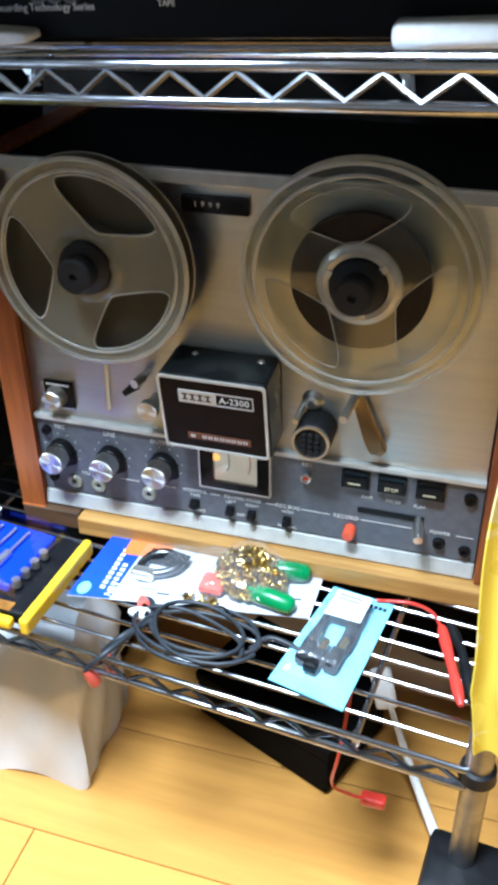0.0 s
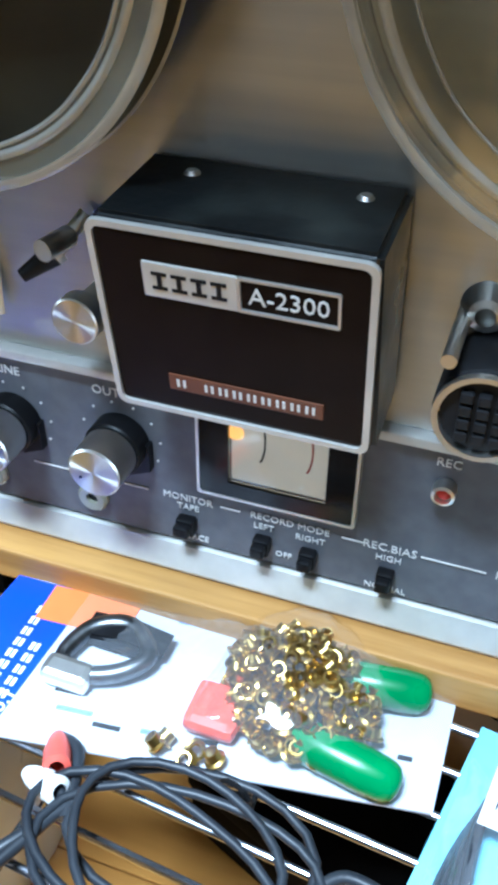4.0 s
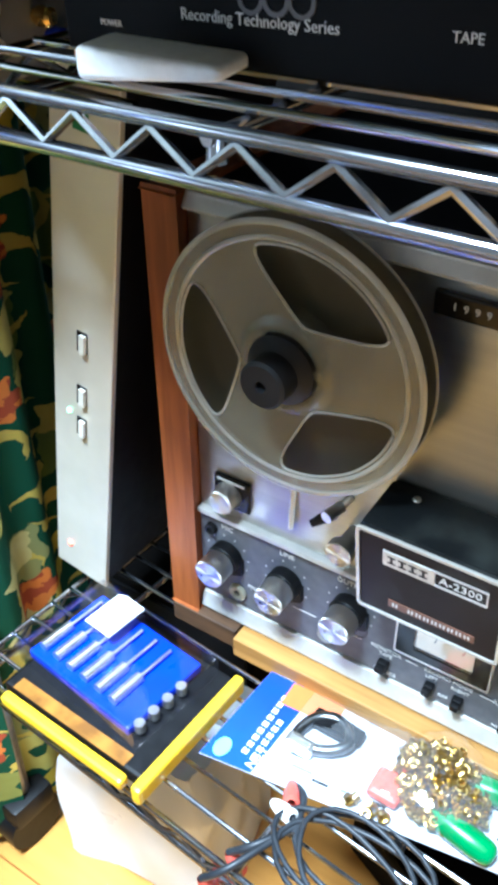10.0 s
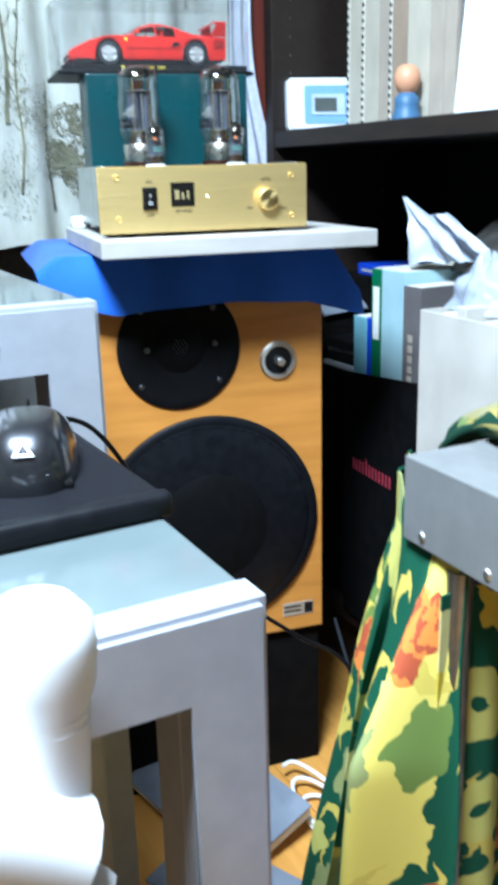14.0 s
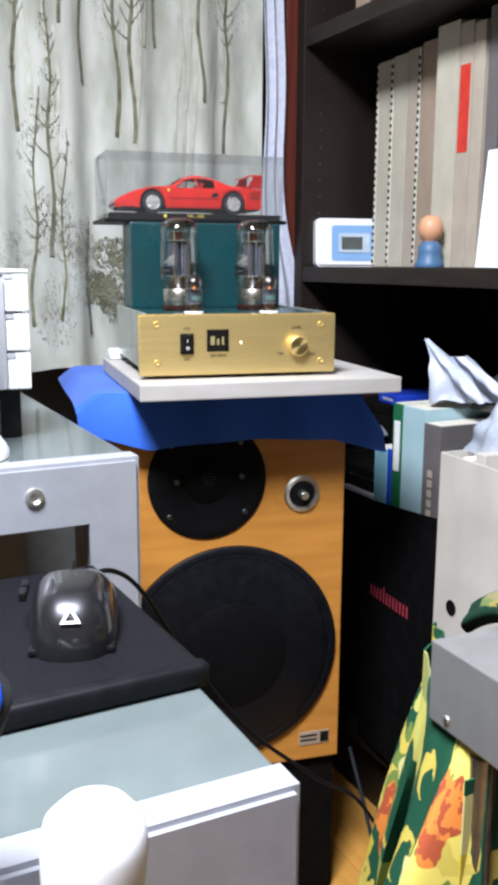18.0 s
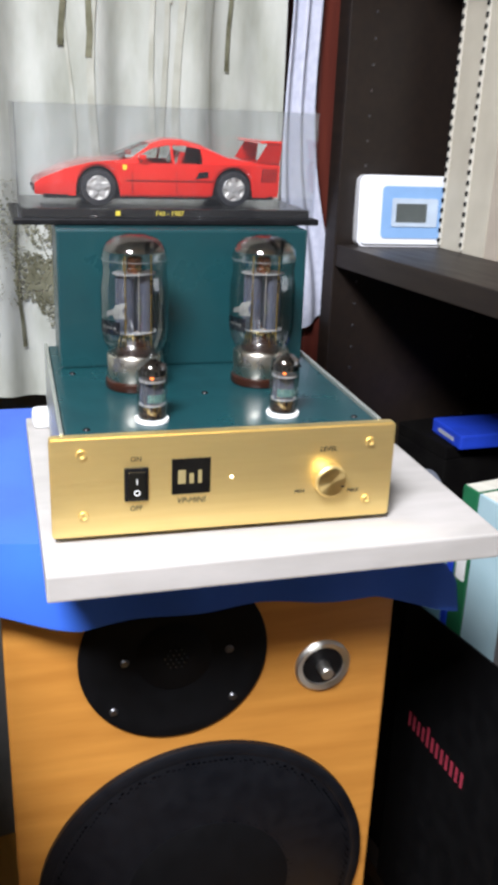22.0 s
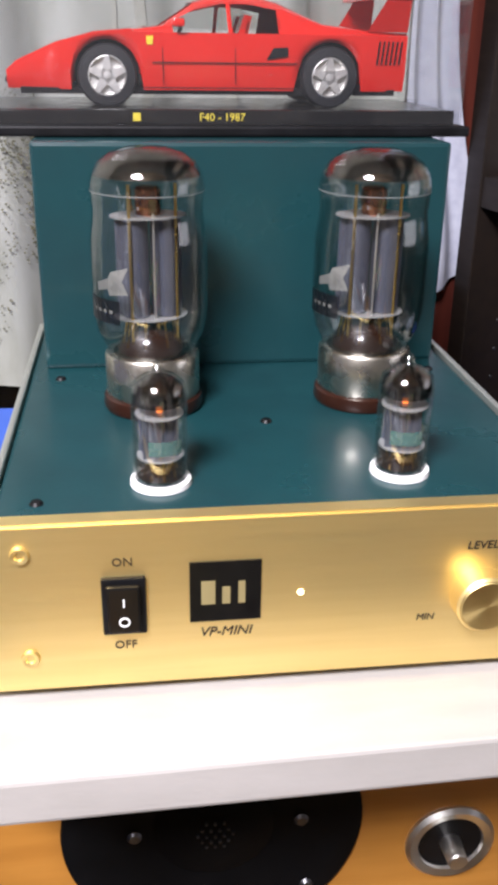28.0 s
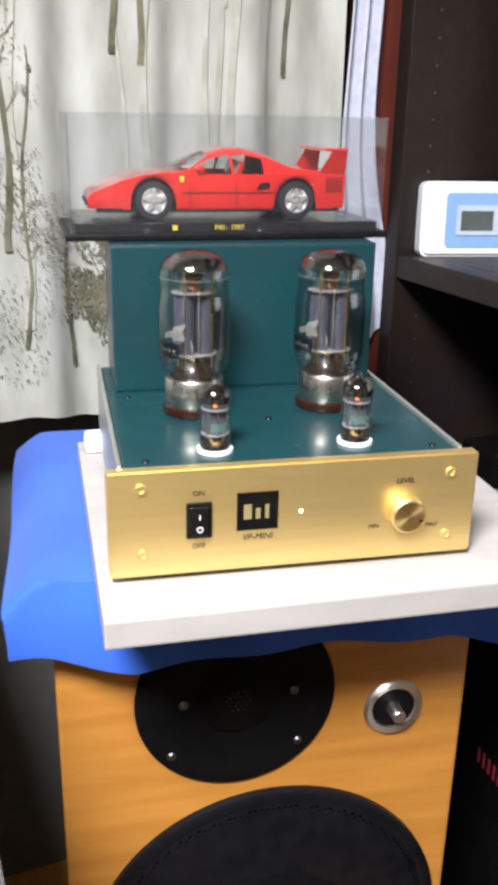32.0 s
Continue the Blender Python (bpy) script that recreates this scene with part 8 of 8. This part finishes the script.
for k in range(4):
    solo("stacked_magazine", box(B(), -1.606 + 0.006 * (k % 2), -1.482 - 0.004 * (k % 2), 1.126 + 0.006 * (k % 3), 1.33, 0.6255 + (k + 1) // 2 * 0.0095 + k // 2 * 0.018, 0.6255 + (k + 1) // 2 * 0.0095 + k // 2 * 0.018 + (0.009 if k % 2 == 0 else 0.0175), 0.002), M_LIGHTGREY if k % 2 == 0 else M_BLACKCARD, "grey magazine in a flat pile" if k % 2 == 0 else "black magazine in a flat pile", "magazine", group="magazine pile")
for y0, y1, z1 in ((1.13, 1.2385, 0.708), (1.24, 1.4, 0.7815)):
    tc_ = thing("tall_black_carton", Matrix(), "tall black carton at the back of the low shelf", "carton", "black cartons on the low shelf")
    part("body", box(B(), -1.744, -1.6225, y0, y1, LOWZ, z1 - 0.02, 0.002), M_CASE, tc_)
    part("lid", box(B(), -1.7445, -1.6223, y0 - 0.0004, y1 + 0.0004, z1 - 0.0195, z1, 0.002), M_CASE, tc_)
bnd = thing("blue_binder", pose(-1.69, 1.262, 0.7818, 0, 0, -8), "blue plastic binder lying on a black carton", "binder")
part("cover", box(B(), 0.0, 0.085, 0.0, 0.12, 0.0, 0.022, 0.003), M_CARDBLUE, bnd)
part("spine_label", box(B(), 0.02, 0.065, -0.0006, 0.0, 0.007, 0.0125), M_LIGHTGREY, bnd)
om = thing("open_magazine", pose(0, 0, 0), "grey open magazine with curled pages on a carton", "magazine")
for k, (x0, w) in enumerate(((-1.74, 0.062), (-1.677, 0.068))):
    part("page", sheet(B(), lambda u, v: V(x0 + w * u, 1.132 + 0.1 * v, 0.7105 + 0.024 * math.sin(u * 2.9) ** 0.8 + 0.006 * v), 14, 8, 0.005), M_GREYPAPER, om, smooth=50)
M_CREAMCARD = pbr("cream_white_card", (0.56, 0.53, 0.48), (0.5, 0.47, 0.42), 12, 0.55, None, 0, 0.08, 90, stain=0.2)
wfb = thing("white_file_box", pose(-1.166, 1.012, 0.4952, 0, 0, -4), "white card file box full of papers", "file box")
part("front_wall", box(B(), 0, 0.2, 0, 0.003, 0, 0.298, 0.001), M_CREAMCARD, wfb)
part("side_wall", box(B(), 0, 0.003, 0.0032, 0.25, 0, 0.298), M_CREAMCARD, wfb)
part("side_wall", box(B(), 0.197, 0.2, 0.0032, 0.25, 0, 0.298), M_CREAMCARD, wfb)
part("back_wall", box(B(), 0, 0.2, 0.2502, 0.253, 0, 0.298), M_CREAMCARD, wfb)
part("bottom", box(B(), 0.0032, 0.1968, 0.0032, 0.25, 0.001, 0.004), M_CREAMCARD, wfb)
for k in range(6):
    part("paper_sheaf", box(B(), 0.01 + 0.03 * k, 0.032 + 0.03 * k, 0.01, 0.235, 0.005, 0.286 + 0.012 * (k % 3), 0.002), (M_CREAMCARD, M_PAPER)[k % 2], wfb)
part("finger_hole", cyl(B(), (0.045, -0.0003, 0.07), (0.045, -0.001, 0.07), 0.012, seg=20), M_BLACKCARD, wfb)
blc = thing("black_low_carton", Matrix(), "black carton under the white file box", "carton")
part("body", box(B(), -1.166, -0.963, 1.012, 1.3, LOWZ, 0.47, 0.003), M_BLACKCARD, blc)
part("lid", box(B(), -1.168, -0.961, 1.01, 1.302, 0.4705, 0.4948, 0.002), M_BLACKCARD, blc)


def poly_bag(m, w, d, h, seed, label):
    def f(u, v):
        a = 2 * math.pi * u
        n1 = noise.noise((math.cos(a) * 1.7 + seed, math.sin(a) * 1.7, v * 3))
        s = (1 - v) ** 0.6 * (1 + 0.35 * n1) + 0.04
        return V(w * s * math.cos(a) + 0.03 * v * v * math.sin(seed), d * s * math.sin(a), h * v * (1 + 0.25 * n1))
    o = thing("crumpled_bag", m, label, "bag", "bags on the folders")
    part("film", sheet(B(), f, 40, 22, 0, True), M_LOOSEBAG, o, smooth=60)
    part("inner_fold", sheet(B(), lambda u, v: V(w * (1.2 * u - 0.6) * (1 - 0.7 * v), 0.3 * d * math.sin(u * 9 + seed) * (1 - v), 0.002 + h * 0.85 * v), 16, 10), M_LOOSEBAG, o, smooth=60)
    return o


def sail(u, v):
    """A folded plastic sheet drawn up to one bent tip."""
    w = 1 - 0.94 * v ** 0.8
    x = -1.358 - 0.02 * v ** 2 + w * 0.115 * u + 0.01 * math.sin(v * 3.1)
    y = 1.135 + 0.035 * u * w - 0.012 * math.sin(u * 9 + v * 4) * w + 0.012 * w * noise.noise((u * 4, v * 4, 2.5))
    return V(x, y, 0.834 + 0.106 * v + 0.012 * u * w + 0.006 * w * noise.noise((u * 5, v * 5, 9.1)))


M_WHITEFILM = pbr("white_plastic_film", (0.52, 0.56, 0.66), (0.42, 0.46, 0.56), 14, 0.3, 0.45, alpha=0.93, bump=0.8, bscale=40)
sl = thing("crumpled_bag", Matrix(), "white plastic bag drawn up to a bent tip", "bag", "bags on the folders")
part("film", sheet(B(), sail, 30, 24, 0.0012), M_WHITEFILM, sl, smooth=50)
part("back_fold", sheet(B(), lambda u, v: sail(u, 0.72 * v) + V(0.03, 0.035 - 0.02 * v, 0.002), 20, 16, 0.0012), M_WHITEFILM, sl, smooth=50)
M_SMOKEFILM = pbr("smoky_plastic_film", (0.1, 0.095, 0.085), (0.05, 0.048, 0.045), 14, 0.3, 0.45, alpha=0.8, bump=0.8, bscale=40)
sb = thing("crumpled_bag", pose(-1.2, 1.2, 0.822), "crumpled smoky grey plastic bag behind the papers", "bag", "bags on the folders")
part("film", sheet(B(), lambda u, v: V(-0.13 + 0.26 * u, 0.05 * v + 0.012 * noise.noise((u * 5, v * 4, 1.1)), 0.09 * v * math.sin(math.pi * (0.12 + 0.76 * u)) ** 0.5 * (1 + 0.25 * noise.noise((u * 4, 0.5, 2.2)))), 30, 14, 0.0012), M_SMOKEFILM, sb, smooth=50)
poly_bag(pose(-1.1, 1.1, 0.792), 0.075, 0.06, 0.075, 4.0, "crumpled pale blue plastic bag on the file box")
poly_bag(pose(-1.03, 1.14, 0.792), 0.035, 0.04, 0.1, 7.0, "small twisted clear plastic bag")
solo("grey_cable", tube(B(), spline([(-1.21, 0.97, 0.02), (-1.17, 0.98, 0.012), (-1.12, 0.95, 0.008), (-0.98, 0.86, 0.006), (-0.8, 0.78, 0.006), (-0.6, 0.7, 0.006)], 10), 0.004, 8), M_LIGHTGREY, "light grey cable lying on the floor", "cable", smooth=60)
solo("black_cable", tube(B(), spline([(-1.33, 0.975, 0.24), (-1.25, 0.975, 0.1), (-1.17, 0.94, 0.012), (-1.05, 0.83, 0.006), (-0.9, 0.7, 0.006)], 10), 0.0035, 8), M_CABLE, "black cable lying on the floor", "cable", smooth=60)

# things on the floor beside the desk leg
fc = thing("white_carton", pose(-0.95, 0.6, 0, 0, 0, 28), "low white carton on the floor beside the desk", "carton")
part("body", box(B(), -0.075, 0.075, -0.05, 0.05, 0.0, 0.075, 0.004), M_CARDWHITE, fc, smooth=40)
part("tape_strip", box(B(), -0.012, 0.012, -0.0504, 0.0504, 0.0752, 0.0757), M_PAPER, fc)
for m, w, d, lab in ((pose(-1.24, 0.695, 0.05, 14, 4, 14), 0.27, 0.16, "grey magazine leaning on a pile of papers"), (pose(-1.085, 0.64, 0.022, 4, 0, 26), 0.21, 0.12, "grey magazine lying on the floor")):
    o = thing("floor_magazine", m, lab, "magazine", "magazines on the floor")
    part("cover", box(B(), -w / 2, w / 2, -d / 2, d / 2, 0.0, 0.004, 0.001), M_GREYPAPER, o)
    part("pages", box(B(), -w / 2 + 0.003, w / 2 - 0.003, -d / 2 + 0.003, d / 2 - 0.003, -0.018, -0.0002), M_PAPER, o)
solo("coiled_lead", tube(B(), spline([(-1.14 + (0.045 + 0.004 * k) * math.cos(k * 0.7), 0.845 + 0.035 * math.sin(k * 0.7), 0.006 + 0.0011 * k) for k in range(24)], 4), 0.0035, 8), M_WHITEINK, "coiled white lead lying on the floor", "lead", smooth=60)

# pendant lamp over the desk
cl = thing("pendant_lamp", pose(LAMP_AT[0], LAMP_AT[1], LAMP_AT[2]), "round white lamp hung close under the ceiling", "pendant lamp")
part("shade", lathe(B(), [(0.0, 0.075), (0.1, 0.07), (0.2, 0.05), (0.31, 0.012), (0.312, 0.008), (0.2, 0.044), (0.0, 0.06)], None, 48), M_CEIL, cl, smooth=40)
part("cord", cyl(B(), (0, 0, 0.075), (0, 0, RH - LAMP_AT[2] - 0.03), 0.004, seg=10), M_CEIL, cl)
part("ceiling_rose", lathe(B(), [(0.045, RH - LAMP_AT[2]), (0.043, RH - LAMP_AT[2] - 0.025), (0.0, RH - LAMP_AT[2] - 0.03)], None, 24), M_CEIL, cl, smooth=40)

# ---- floor planks, last ----
pl = {}
PW, PL_ = 0.152, 0.91
for j in range(int((RY1 - RY0) / PW) + 1):
    y0 = RY0 + j * PW
    if y0 + PW > RY1:
        break
    off = (j * 0.37) % 1.0 * PL_
    x = RX0 - off
    while x < RX1:
        a, b = max(x, RX0), min(x + PL_, RX1)
        x += PL_
        if b - a < 0.02:
            continue
        key = round(b - a, 3)
        if key not in pl:
            me = bpy.data.meshes.new("plank")
            bm = box(B(), 0.0006, key - 0.0006, 0.0006, PW - 0.0006, -0.012, 0.0, 0.0008, 1)
            bm.to_mesh(me)
            bm.free()
            me.materials.append(M_FLOOR)
            pl[key] = me
        ob = new("plank", pl[key])
        ob.parent = floor
        ob.location = (a, y0, 0)
